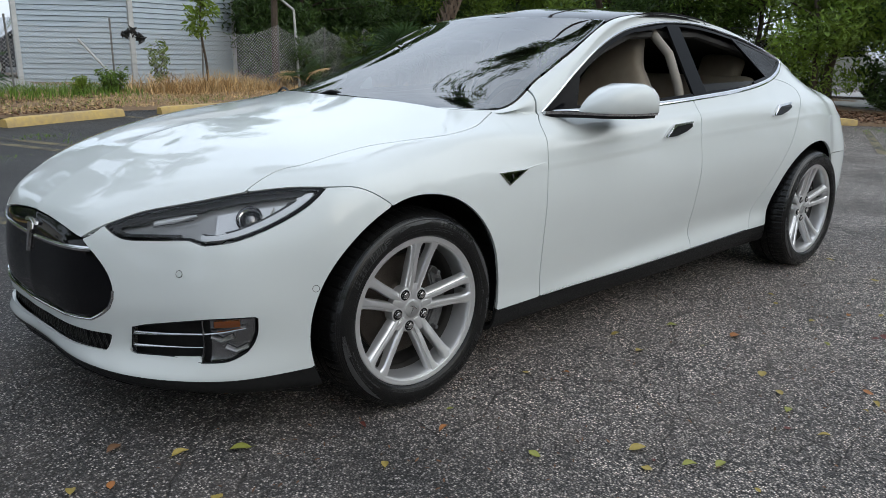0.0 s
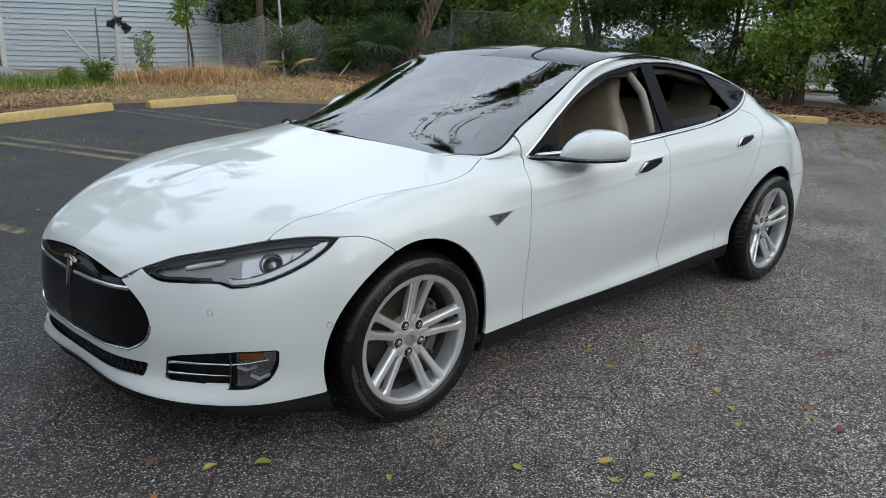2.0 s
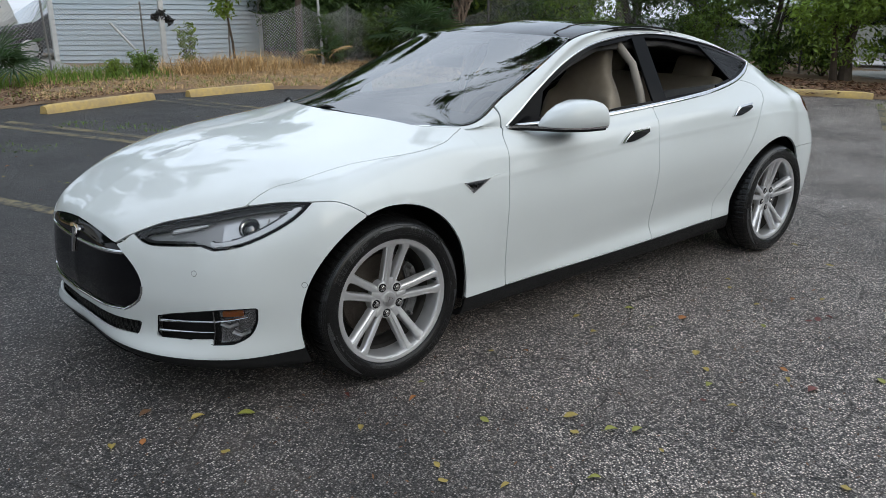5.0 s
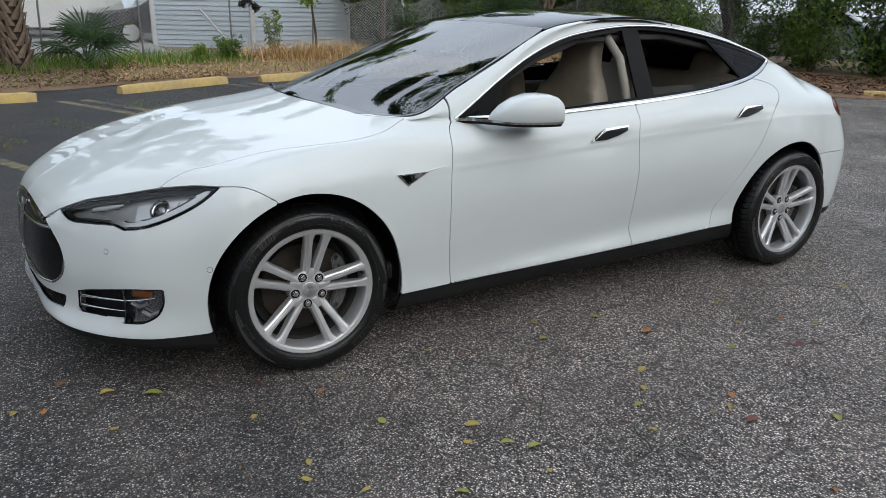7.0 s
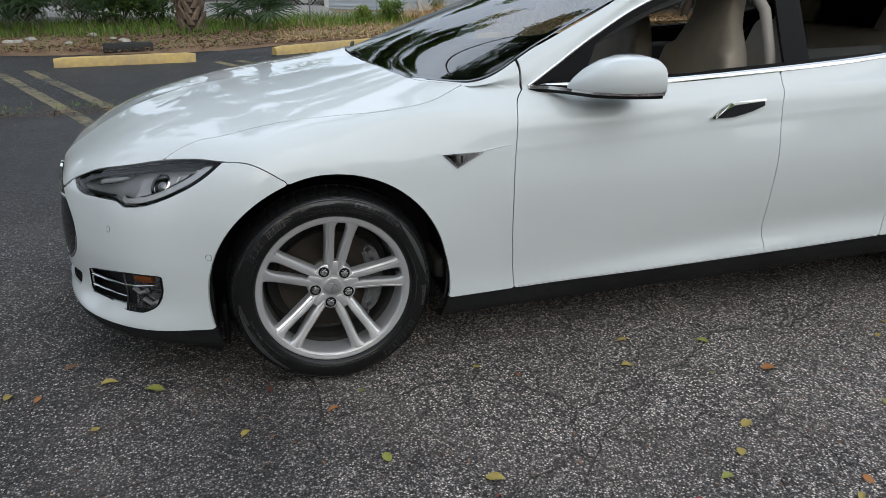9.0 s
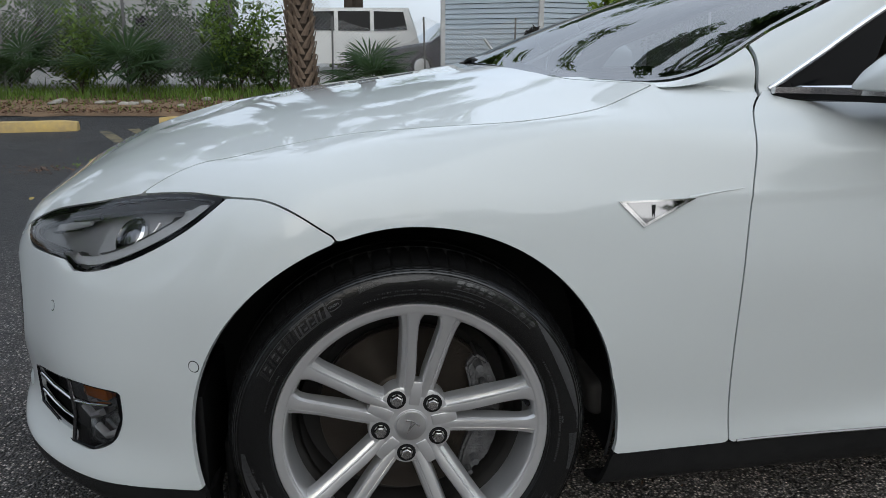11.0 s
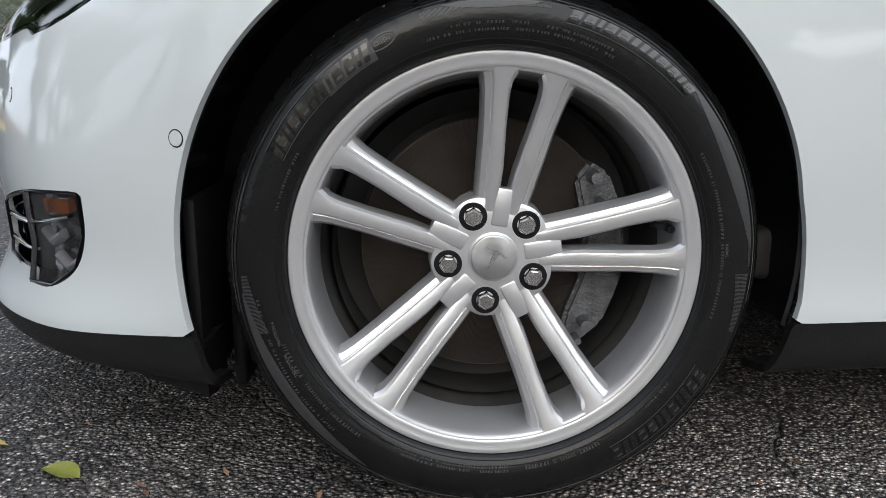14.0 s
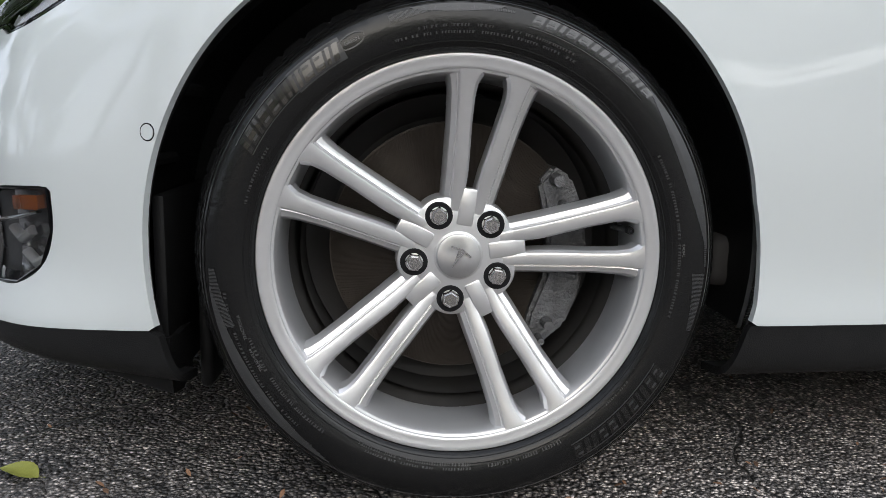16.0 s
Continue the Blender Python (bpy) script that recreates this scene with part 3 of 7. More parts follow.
# ---- wheels ----
def ring_steel():
    m = material("turned_brake_steel", (0.165, 0.140, 0.118), 0.36, 0.8, vary=(0.075, 0.062, 0.052), scale=18, mix=0.5)
    n, l = m.node_tree.nodes, m.node_tree.links
    wv, bp, co = n.new("ShaderNodeTexWave"), n.new("ShaderNodeBump"), n.new("ShaderNodeTexCoord")
    wv.wave_type, wv.rings_direction = "RINGS", "Y"
    wv.inputs["Scale"].default_value, wv.inputs["Distortion"].default_value, wv.inputs["Detail"].default_value = 230, 1.2, 3
    bp.inputs["Strength"].default_value, bp.inputs["Distance"].default_value = 0.7, 0.002
    l.new(co.outputs["Object"], wv.inputs["Vector"]), l.new(wv.outputs["Fac"], bp.inputs["Height"])
    l.new(bp.outputs[0], n["Principled BSDF"].inputs["Normal"])
    return m


DISC = ring_steel()
BRUSHED = material("brushed_cap", (0.66, 0.66, 0.66), 0.28, 0.9, vary=(0.55, 0.55, 0.56), scale=80)
tangent = BRUSHED.node_tree.nodes.new("ShaderNodeTangent")
tangent.direction_type, tangent.axis = "RADIAL", "Y"
BRUSHED.node_tree.links.new(tangent.outputs[0], BRUSHED.node_tree.nodes["Principled BSDF"].inputs["Tangent"])
BRUSHED.node_tree.nodes["Principled BSDF"].inputs["Anisotropic"].default_value = 0.85
# letters are paler than the tyre, their glint put into the colour
WORDGREY = material("raised_letter_glint", (0.09, 0.09, 0.092), 0.4, spec=0.5)
TYRE_PROFILE = [(.2560, -.030), (.2628, -.044), (.2665, -.0530), (.2725, -.0580), (.283, -.0620), (.298, -.0640), (.312, -.0625), (.322, -.0585), (.331, -.0520), (.3385, -.0425), (.3440, -.030), (.3470, -.016), (.3490, 0.0)]


def wall_y(r):
    return float(np.interp(r, [p[0] for p in TYRE_PROFILE], [p[1] for p in TYRE_PROFILE]))


def tyre(parent):
    prof = TYRE_PROFILE + [(.3500, .020), (.3505, .030), (.3440, .0305), (.3440, .036), (.351, .0365), (.351, .075), (.3440, .0755), (.3440, .083), (.351, .0835), (.350, .12), (.347, .15), (.338, .165), (.30, .178), (.25, .165)]
    steps, v, f, m = 420, [], [], len(prof)
    for i in range(steps):
        a = 2 * math.pi * i / steps
        for j, (r, y) in enumerate(prof):
            groove = (i % 7 == 0)
            if groove and 8 <= j <= 14:
                r -= 0.0045
            if i % 7 == 3 and j in (9, 10):
                r -= 0.0025
            z = r * math.sin(a)
            y2 = y - max(0, -0.335 - z) * 0.35 * (1 if j < 9 else 0)
            v.append((r * math.cos(a), y2, max(z, -0.3455)))
    for i in range(steps):
        i2 = (i + 1) % steps
        for j in range(m - 1):
            f.append((i * m + j, i * m + j + 1, i2 * m + j + 1, i2 * m + j))
    return link("tyre", v, f, RUBBER, parent, "black tyre with raised sidewall marks", sharp=50)


def wall_patch(V, F, a0, a1, r0, r1, h=0.0009, n=4, slant=0.0):
    """A raised bar on the sidewall between two angles (degrees) and two radii."""
    o, rows = len(V), []
    for i in range(n + 1):
        row = []
        for k, r in enumerate(np.linspace(r0, r1, 4)):
            a = radians(a0 + (a1 - a0) * i / n + slant * k / 3)
            row.append((r, a))
        rows.append(row)
    for lift in (0.0004, -h):
        for row in rows:
            V += [(r * math.cos(a), wall_y(r) + lift, r * math.sin(a)) for r, a in row]
    m, w = (n + 1) * 4, 4
    for i in range(n):
        for k in range(3):
            F.append((o + m + i * w + k, o + m + i * w + k + 1, o + m + (i + 1) * w + k + 1, o + m + (i + 1) * w + k))
    rim = [i * w for i in range(n + 1)] + [n * w + 1, n * w + 2] + [i * w + 3 for i in range(n, -1, -1)] + [2, 1]
    for p, q in zip(rim, rim[1:] + rim[:1]):
        F.append((o + p, o + q, o + m + q, o + m + p))


def wall_word(word, mid, r, size, parent):
    """Raised lettering bent round the sidewall, reading clockwise, its feet towards the hub."""
    cu = bpy.data.curves.new("lettering", "FONT")
    cu.body, cu.size, cu.align_x, cu.resolution_u = word, size, "CENTER", 2
    tmp = new("lettering", cu)
    me = bpy.data.meshes.new_from_object(tmp)
    V = []
    for q in me.vertices:
        a, rr = radians(mid) - q.co.x / r, r + q.co.y
        V.append((rr * math.cos(a), wall_y(rr) - .0010, rr * math.sin(a)))
    F = [tuple(p.vertices) for p in me.polygons]
    bpy.data.objects.remove(tmp)
    bpy.data.meshes.remove(me)
    link("raised_word", V, F, WORDGREY, parent, "small raised lettering", smooth=False)


def wall_marks(parent):
    rnd = random.Random(4)
    # three large marks as plain raised blocks, the first partly on a satin panel
    for start, end, r0, r1, panel_end in ((153, 122, .2945, .3145, 134), (-27, -58, .2945, .3145, None), (76, 44, .305, .3205, None)):
        if panel_end is not None:
            V, F = [], []
            wall_patch(V, F, panel_end, end - 2, r0 - .004, r1 + .004, 0.0005, n=8)
            link("sidewall_panel", V, F, SATIN, parent, "satin panel behind a raised mark", smooth=False)
        a = start
        while a > end:
            w = rnd.choice((1.0, 1.5, 2.4, 2.7))
            V, F = [], []
            wall_patch(V, F, a, a - w, r0, r1, 0.0015, slant=-1.1)
            link("sidewall_mark", V, F, RIB, parent, smooth=False)
            if w > 2:
                for rr in (r0 + .0035, r1 - .0065):
                    V, F = [], []
                    wall_patch(V, F, a - .35 * w, a - .95 * w, rr, rr + .003, 0.0018, slant=-.2)
                    link("sidewall_mark", V, F, RUBBERSHINE, parent, smooth=False)
            a -= w + .75
        for rr in (r0 - .0022, r1 + .0012):
            V, F = [], []
            wall_patch(V, F, start, end, rr, rr + .0010, 0.0012, n=18)
            link("sidewall_rule", V, F, RUBBERSHINE, parent, smooth=False)
    # oval badge
    V, F = [], []
    for i in range(24):
        a, b = 2 * math.pi * i / 24, 2 * math.pi * (i + 1) / 24
        wall_patch(V, F, 117.5 + 3.2 * math.cos(a), 117.5 + 3.2 * math.cos(b), .3065 + .008 * math.sin(a) - .0008, .3065 + .008 * math.sin(a) + .0008, n=1)
    link("sidewall_badge", V, F, RUBBERSHINE, parent, "small oval badge", smooth=False)
    for word, mid, r, size in (("GREEN", 117.5, .3040, .0066), ("TREADWEAR", 206, .2905, .0056), ("TRACTION A", 197, .2905, .0056), ("RADIAL", 4, .2880, .0050)):
        wall_word(word, mid, r, size, parent)
    # ribbed flashes
    for a0, a1, b0, b1 in ((108, 97, .307, .319), (96, 80, .311, .318), (-2, -16, .303, .321), (20, 0, .315, .322), (196, 182, .300, .320), (232, 200, .312, .320)):
        V, F = [], []
        for i in range(44):
            s = i / 43
            a = a0 + (a1 - a0) * s
            wall_patch(V, F, a, a + (a1 - a0) / 95, b0 + (b1 - b0) * 0.6 * s, b1, 0.0009, n=1)
        link("sidewall_flash", V, F, SATIN, parent, smooth=False)
    # smooth satin crescents that taper at both ends
    for a0, a1, r1, deep in ((44, 4, .3225, .017), (186, 238, .3215, .015), (103, 82, .3210, .010)):
        V, F = [], []
        for i in range(36):
            p, q = i / 36, (i + 1) / 36
            h = deep * math.sin(math.pi * (p + q) / 2) ** .7
            wall_patch(V, F, a0 + (a1 - a0) * p, a0 + (a1 - a0) * q, r1 - h, r1, 0.0006, n=1)
        tagged(link("sidewall_crescent", V, F, SATIN, parent, "satin crescent moulded in the sidewall", smooth=False), kind="stuff")
    # fine lettering rows as bars
    for a0, a1, r0, r1 in ((108, 62, .2855, .2885), (102, 84, .2935, .2965), (80, 64, .2925, .2955), (30, -14, .2830, .2865), (-60, -82, .2790, .2830), (-86, -118, .2750, .2785), (-86, -116, .2810, .2840), (-128, -160, .2860, .2900), (-134, -172, .3010, .3045), (165, 150, .2800, .2830), (172, 184, .2850, .2880), (-35, -44, .2760, .2790)):
        V, F = [], []
        a = a0
        while a > a1:
            w = rnd.choice((0.35, 0.5, 0.5, 0.7))
            if rnd.random() > 0.14:
                wall_patch(V, F, a, a - w * 0.62, r0, r1, 0.0007, n=1)
                if rnd.random() > 0.4:
                    wall_patch(V, F, a - w * 0.62, a - w, r1 - .0009, r1, 0.0007, n=1)
            a -= w * 1.55
        link("sidewall_lettering", V, F, RUBBERSHINE, parent, smooth=False)
    for r, wd in ((.3265, .0022), (.3310, .0016), (.3355, .0016)):
        v, f = lathe([(r - wd, wall_y(r - wd) + .0006), (r - wd * .5, wall_y(r - wd * .5) - .0011), (r + wd * .5, wall_y(r + wd * .5) - .0011), (r + wd, wall_y(r + wd) + .0006)], 200)
        link("shoulder_rib", v, f, RIB, parent, "glossy rubber shoulder rib")
    for r in (.2695, .2765, .3235):
        v, f = lathe([(r - .0007, wall_y(r) + .0004), (r - .0004, wall_y(r) - .0007), (r + .0004, wall_y(r) - .0007), (r + .0007, wall_y(r) + .0004)], 200)
        link("sidewall_ring", v, f, RUBBER, parent)


def spoke_mesh(side):
    """One spoke along +x, its twin mirrored in z; outward is -y."""
    sec = [(-.0165, .046), (-.0160, .016), (-.0150, .0065), (-.0120, .0012), (-.0085, 0), (.0015, 0.0), (.0030, .0006), (.0040, .0040), (.0048, .0056), (.0060, .0050), (.0070, .0058), (.0118, .0072), (.0142, .0115), (.0160, .018), (.0165, .046)]
    V, F, n = [], [], 34
    for i in range(n):
        s = i / (n - 1)
        r = 0.058 + (0.2500 - 0.058) * s
        off = 0.0185 + 0.0235 * s**1.15
        top = float(np.interp(s, [0, .12, .35, .65, .88, .96, 1], [-.006, -.010, -.0200, -.0310, -.0415, -.0450, -.0462]))
        wide = float(np.interp(s, [0, .2, .6, .80, .88, .94, 1], [0.95, 0.98, 0.94, 1.02, 1.18, 1.55, 2.35]))
        deep = float(np.interp(s, [0, .5, 1], [0.75, 0.8, 0.55]))
        for a, d in sec:
            aa = a * wide * 1.12
            if s < 0.3 and a < 0:
                aa *= 0.75 + 0.25 * s / 0.3
            V.append((r, top + d * (deep if d > .02 else 1), side * (off + aa)))
    m = len(sec)
    for i in range(n - 1):
        for j in range(m - 1):
            q = (i * m + j, i * m + j + 1, (i + 1) * m + j + 1, (i + 1) * m + j)
            F.append(q if side > 0 else q[::-1])
    for e in (0, n - 1):
        q = tuple(e * m + j for j in range(m))
        F.append(q)
    return V, F


SPOKE_ANGLE = 81.0


def turned(verts, deg):
    c, s = math.cos(radians(deg)), math.sin(radians(deg))
    return [(x * c - z * s, y, x * s + z * c) for x, y, z in verts]


def wheel(parent, at, mirrored=False, spin=0.0, detail=True):
    w = new("wheel")
    w.parent = parent
    w.matrix_basis = pose(*at, 0, 0, 180 if mirrored else 0)
    tagged(w, "silver double-spoke alloy wheel with black tyre")
    tyre(w)
    if detail:
        wall_marks(w)
    v, f = lathe([(.2560, -.022), (.2610, -.034), (.2635, -.042), (.2638, -.0470), (.2626, -.0487), (.2600, -.0490), (.2568, -.0484), (.2545, -.0477), (.2500, -.0471), (.2468, -.0468), (.2452, -.0458), (.2444, -.0436), (.2430, -.0430), (.2414, -.0424), (.2400, -.0400), (.2372, -.028), (.2352, -.012), (.2338, .010), (.2326, .034)], 180)
    link("rim", v, f, ALLOY, w, "silver painted rim barrel and lip", sharp=28)
    # the deep part of the barrel is coloured dark for shade and dust
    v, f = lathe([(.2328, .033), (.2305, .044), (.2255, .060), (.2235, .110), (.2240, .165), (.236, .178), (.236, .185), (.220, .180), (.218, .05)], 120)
    link("inner_barrel", v, f, DUSTSHADE, w, "dark inner barrel with dust and shade in its colour", sharp=28)
    spokes = {s: spoke_mesh(s) for s in (1, -1)}
    shared = {}
    for i in range(5):
        for s in (1, -1):
            V, F = spokes[s]
            if s not in shared:
                ob = link("spoke", V, F, ALLOY, w, sharp=24)
                bm = bmesh.new()
                bm.from_mesh(ob.data)
                bmesh.ops.recalc_face_normals(bm, faces=bm.faces)
                bm.to_mesh(ob.data)
                bm.free()
                shared[s] = ob.data
            else:
                ob = new("spoke", shared[s])
                ob.parent = w
            ob.matrix_basis = pose(0, 0, 0, 0, -(SPOKE_ANGLE + spin + 72 * i), 0)
    # hub: five-sided boss
    prof = [(0.001, -.0075), (.034, -.0075), (.046, -.0065), (.074, -.0060), (.0785, -.0040), (.0805, .002), (.0815, .035)]
    V, F = lathe(prof, 120)
    V2 = []
    for x, y, z in V:
        a, r = math.atan2(z, x), math.hypot(x, z)
        k = 1 + 0.055 * math.cos(5 * (a - radians(SPOKE_ANGLE + spin + 36)))
        k = 1 + (k - 1) * min(1, max(0, (r - .05) / .025))
        V2.append((x * k, y, z * k))
    link("hub", V2, F, ALLOY, w, sharp=30)
    for i in range(5):
        bm = bmesh.new()
        rounded_box(bm, .042, .092, -.0090, .02, -.0110, .0110, r=.0022, seg=2, m=pose(0, 0, 0, 0, -(SPOKE_ANGLE + spin + 72 * i), 0))
        part("hub_rib", bm, ALLOY, w)
    for i in range(5):
        m = pose(0, 0, 0, 0, -(SPOKE_ANGLE + spin + 36 + 72 * i), 0) @ Matrix.Translation((.0605, 0, 0))
        # a proud black ring stands in for the shaded recess round each nut
        v, f = lathe([(.0122, -.003), (.0122, -.0068), (.0172, -.0078), (.0186, -.0070), (.0192, -.0045)], 32)
        ob = link("bolt_pocket", v, f, GAP, w)
        ob.matrix_basis = m
        bm = bmesh.new()
        bmesh.ops.create_cone(bm, cap_ends=True, segments=6, radius1=.0128, radius2=.0118, depth=.014)
        bmesh.ops.bevel(bm, geom=[e for e in bm.edges if abs(e.verts[0].co.z - e.verts[1].co.z) < 1e-5 and e.verts[0].co.z > 0], offset=.0025, segments=3, affect="EDGES")
        bmesh.ops.transform(bm, matrix=pose(0, -.0095, 0, 90, 0, 0) @ pose(0, 0, 0, 0, 0, 17 * i), verts=bm.verts)
        ob = part("lug_nut", bm, NUT, w, "bright steel lug nut", sharp=25)
        ob.matrix_basis = m
    v, f = lathe([(.001, -.0130), (.010, -.0130), (.0285, -.0129), (.0296, -.0124), (.0302, -.0075)], 64)
    link("centre_cap", v, f, BRUSHED, w, "brushed round centre cap")
    v, f = lathe([(.0300, -.0110), (.0306, -.0095), (.0330, -.0088), (.0335, -.0070)], 64)
    link("cap_ring", v, f, ALLOY, w)
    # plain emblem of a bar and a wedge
    bm = bmesh.new()
    turn = pose(0, -.0140, 0, 0, 28, 0)
    for outline in ([(-.016, .008), (0, .0115), (.016, .008), (.0145, .0055), (0, .0085), (-.0145, .0055)], [(-.0045, .0075), (.0045, .0075), (0, -.018)]):
        lo = [bm.verts.new(turn @ Vector((x, 0.0008, z))) for x, z in outline]
        hi = [bm.verts.new(turn @ Vector((x, -0.0005, z))) for x, z in outline]
        bm.faces.new(hi)
        for k in range(len(lo)):
            bm.faces.new((lo[k - 1], lo[k], hi[k], hi[k - 1]))
    part("cap_emblem", bm, CHROME, w, smooth=False)
    # brake behind the spokes
    v, f = lathe([(.075, .038), (.0785, .050), (.0830, .0580), (.100, .0590), (.1765, .0590), (.1785, .0610), (.1785, .0690), (.172, .071), (.172, .079), (.1785, .081), (.1785, .090), (.1, .092)], 128)
    link("brake_disc", v, f, DISC, w, "worn steel brake disc", sharp=30)
    v, f = lathe([(.001, .030), (.070, .030), (.074, .038), (.075, .058)], 48)
    link("disc_hat", v, f, CAST, w)
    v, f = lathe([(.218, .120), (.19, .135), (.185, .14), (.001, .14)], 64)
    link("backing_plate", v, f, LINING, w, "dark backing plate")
    if detail:
        arc = [(radians(a), r) for a, r in ((40, .150), (42, .182), (33, .193), (18, .190), (0, .187), (-18, .190), (-34, .196), (-48, .190), (-52, .165), (-40, .142), (-15, .133), (12, .133), (30, .140))]
        bm = bmesh.new()
        ring = [bm.verts.new((r * math.cos(a), .030 + .012 * abs(math.sin(a * 1.6)), r * math.sin(a))) for a, r in arc]
        face = bm.faces.new(ring)
        back = bmesh.ops.extrude_face_region(bm, geom=[face])
        bmesh.ops.translate(bm, vec=(0, .085, 0), verts=[e for e in back["geom"] if isinstance(e, bmesh.types.BMVert)])
        bmesh.ops.recalc_face_normals(bm, faces=bm.faces)
        bmesh.ops.bevel(bm, geom=[e for e in bm.edges], offset=.006, segments=2, affect="EDGES")
        caliper = part("brake_caliper", bm, CAST, w, "dusty grey cast caliper", sharp=40)
        for a, r, q, h in ((36, .172, .010, .018), (24, .163, .008, .022), (-38, .170, .009, .018), (-46, .178, .006, .014)):
            bm = bmesh.new()
            k = bmesh.ops.create_cone(bm, cap_ends=True, segments=14, radius1=q, radius2=q * .8, depth=.03)
            bmesh.ops.transform(bm, matrix=pose(r * math.cos(radians(a)), .034 - h * .3, r * math.sin(radians(a)), 90, 0, 0), verts=k["verts"])
            part("caliper_bolt", bm, CAST, w)
        for a in (8, 0, -8):
            bm = bmesh.new()
            rounded_box(bm, .146, .176, .022, .045, -.004, .004, r=.002, seg=1, m=pose(0, 0, 0, 0, -a * 1.4, 0))
            part("caliper_rib", bm, CAST, w)
        v, f = tube([(.229, -.018, .040), (.2265, -.012, .040), (.2200, .004, .040), (.2160, .012, .040)], .0042, 12)
        link("valve_stem", v, f, CAST, w)
        v, f = lathe([(.001, -.034), (.0045, -.034), (.0052, -.030), (.0052, -.017), (.001, -.017)], 16)
        link("valve_cap", [(x + .229, y + .006, z + .040) for x, y, z in v], f, GAP, w)
    return w


wheel(CAR, (0, -.900, .347))
wheel(CAR, (2.96, -.917, .350), spin=7)
wheel(CAR, (0, .900, .347), mirrored=True, detail=False)
wheel(CAR, (2.96, .917, .350), mirrored=True, detail=False)

# wheel housings
for cx, s in itertools.product((0.0, 2.96), (-1, 1)):
    V, F, n = [], [], 40
    for i in range(n + 1):
        a = radians(-14 + 208 * i / n)
        for y, r in ((.905, .411), (.900, .420), (.87, .426), (.80, .43), (.60, .43)):
            k = r + 0.004 * math.sin(i * 1.9) * (1 if .6 < y < .90 else 0)
            V.append((cx + k * math.cos(a), s * (y - (0.012 if cx else 0)), max(.347 + k * math.sin(a), .12)))
    for i in range(n):
        for j in range(4):
            F.append((i * 5 + j, i * 5 + j + 1, (i + 1) * 5 + j + 1, (i + 1) * 5 + j))
    o = len(V)
    V += [(cx - .45, s * .60, .12), (cx + .45, s * .60, .12), (cx + .45, s * .60, .80), (cx - .45, s * .60, .80)]
    F.append((o, o + 1, o + 2, o + 3))
    link("wheel_arch_liner", V, F, BLACK, CAR, "black plastic wheel arch liner")

# slanted lip corners, flaps and liner steps round the front wheels
for s in (-1, 1):
    bm = bmesh.new()
    ring = []
    for x, y, z0, z1 in ((-.66, .745, .195, .245), (-.56, .835, .185, .235), (-.48, .872, .165, .228), (-.415, .884, .148, .224), (-.392, .884, .140, .224), (-.385, .86, .140, .224)):
        ring.append([bm.verts.new((x, s * (y + o), z)) for o, z in ((.004, z1), (.002, (z0 + z1) / 2), (-.006, z0), (-.06, z0 + .01), (-.06, z1))])
    for a, b in zip(ring, ring[1:]):
        for j in range(5):
            bm.faces.new((a[j], a[(j + 1) % 5], b[(j + 1) % 5], b[j]))
    bm.faces.new(ring[0]), bm.faces.new(ring[-1][::-1])
    bmesh.ops.recalc_face_normals(bm, faces=bm.faces)
    part("lip_corner", bm, BLACK, CAR, "black plastic lip corner ahead of the wheel")
    bm = bmesh.new()
    rounded_box(bm, -.376, -.356, s * .70 - .10, s * .70 + .10, .118, .28, r=.0095, seg=3, m=None)
    part("wheel_flap", bm, BLACK, CAR, "black rubber air flap")
    bm = bmesh.new()
    rounded_box(bm, -.412, -.394, s * .74 - .14, s * .74 + .14, .150, .42, r=.006, seg=2, m=None)
    part("liner_front_wall", bm, BLACK, CAR, "black plastic liner wall ahead of the wheel")
    for a in (150, 164, 178, 192):
        bm = bmesh.new()
        m = pose(.423 * math.cos(radians(a)), s * .83, .347 + .423 * math.sin(radians(a)), 0, -a, 0)
        rounded_box(bm, -.006, .010, -.055, .055, -.008, .008, r=.004, seg=1, m=m)
        part("liner_step", bm, BLACK, CAR)


# ---- details on the skin ----
def skin_point(u, z, vmax=8.0):
    """Place and outward normal on the left side at u and height z."""
    P, _ = skin()
    G = P.reshape(NU, NV, 8)
    j = (u + 1.0) / 5.05 * (NU - 1)
    j0 = int(min(max(j, 0), NU - 2))
    col = G[j0] * (1 - (j - j0)) + G[j0 + 1] * (j - j0)
    k = int(vmax / (len(LINES) - 1) * (NV - 1))
    k0 = int(1.2 / (len(LINES) - 1) * (NV - 1))
    c = col[k0:k]
    i = np.argmin(np.abs(c[:, 2] - z))
    i = min(max(i, 1), len(c) - 2)
    a, b = (c[i - 1], c[i]) if c[i, 2] > z else (c[i], c[i + 1])
    t = 0 if b[2] == a[2] else (z - a[2]) / (b[2] - a[2])
    q = a + (b - a) * t
    n = Vector((q[5], -q[6], q[7])).normalized()
    return Vector((q[0], -q[1], q[2])), n


def skin_front(w, z):
    """Place and normal on the nose at half width w (left) and height z."""
    P, _ = skin()
    F = P[P[:, 3] < -0.5]
    q = F[np.argmin((F[:, 1] - w) ** 2 + (F[:, 2] - z) ** 2)]
    x = q[0] - (q[6] * (w - q[1]) + q[7] * (z - q[2])) / min(q[5], -.2)
    return Vector((x, -w, z)), Vector((q[5], -q[6], q[7])).normalized()


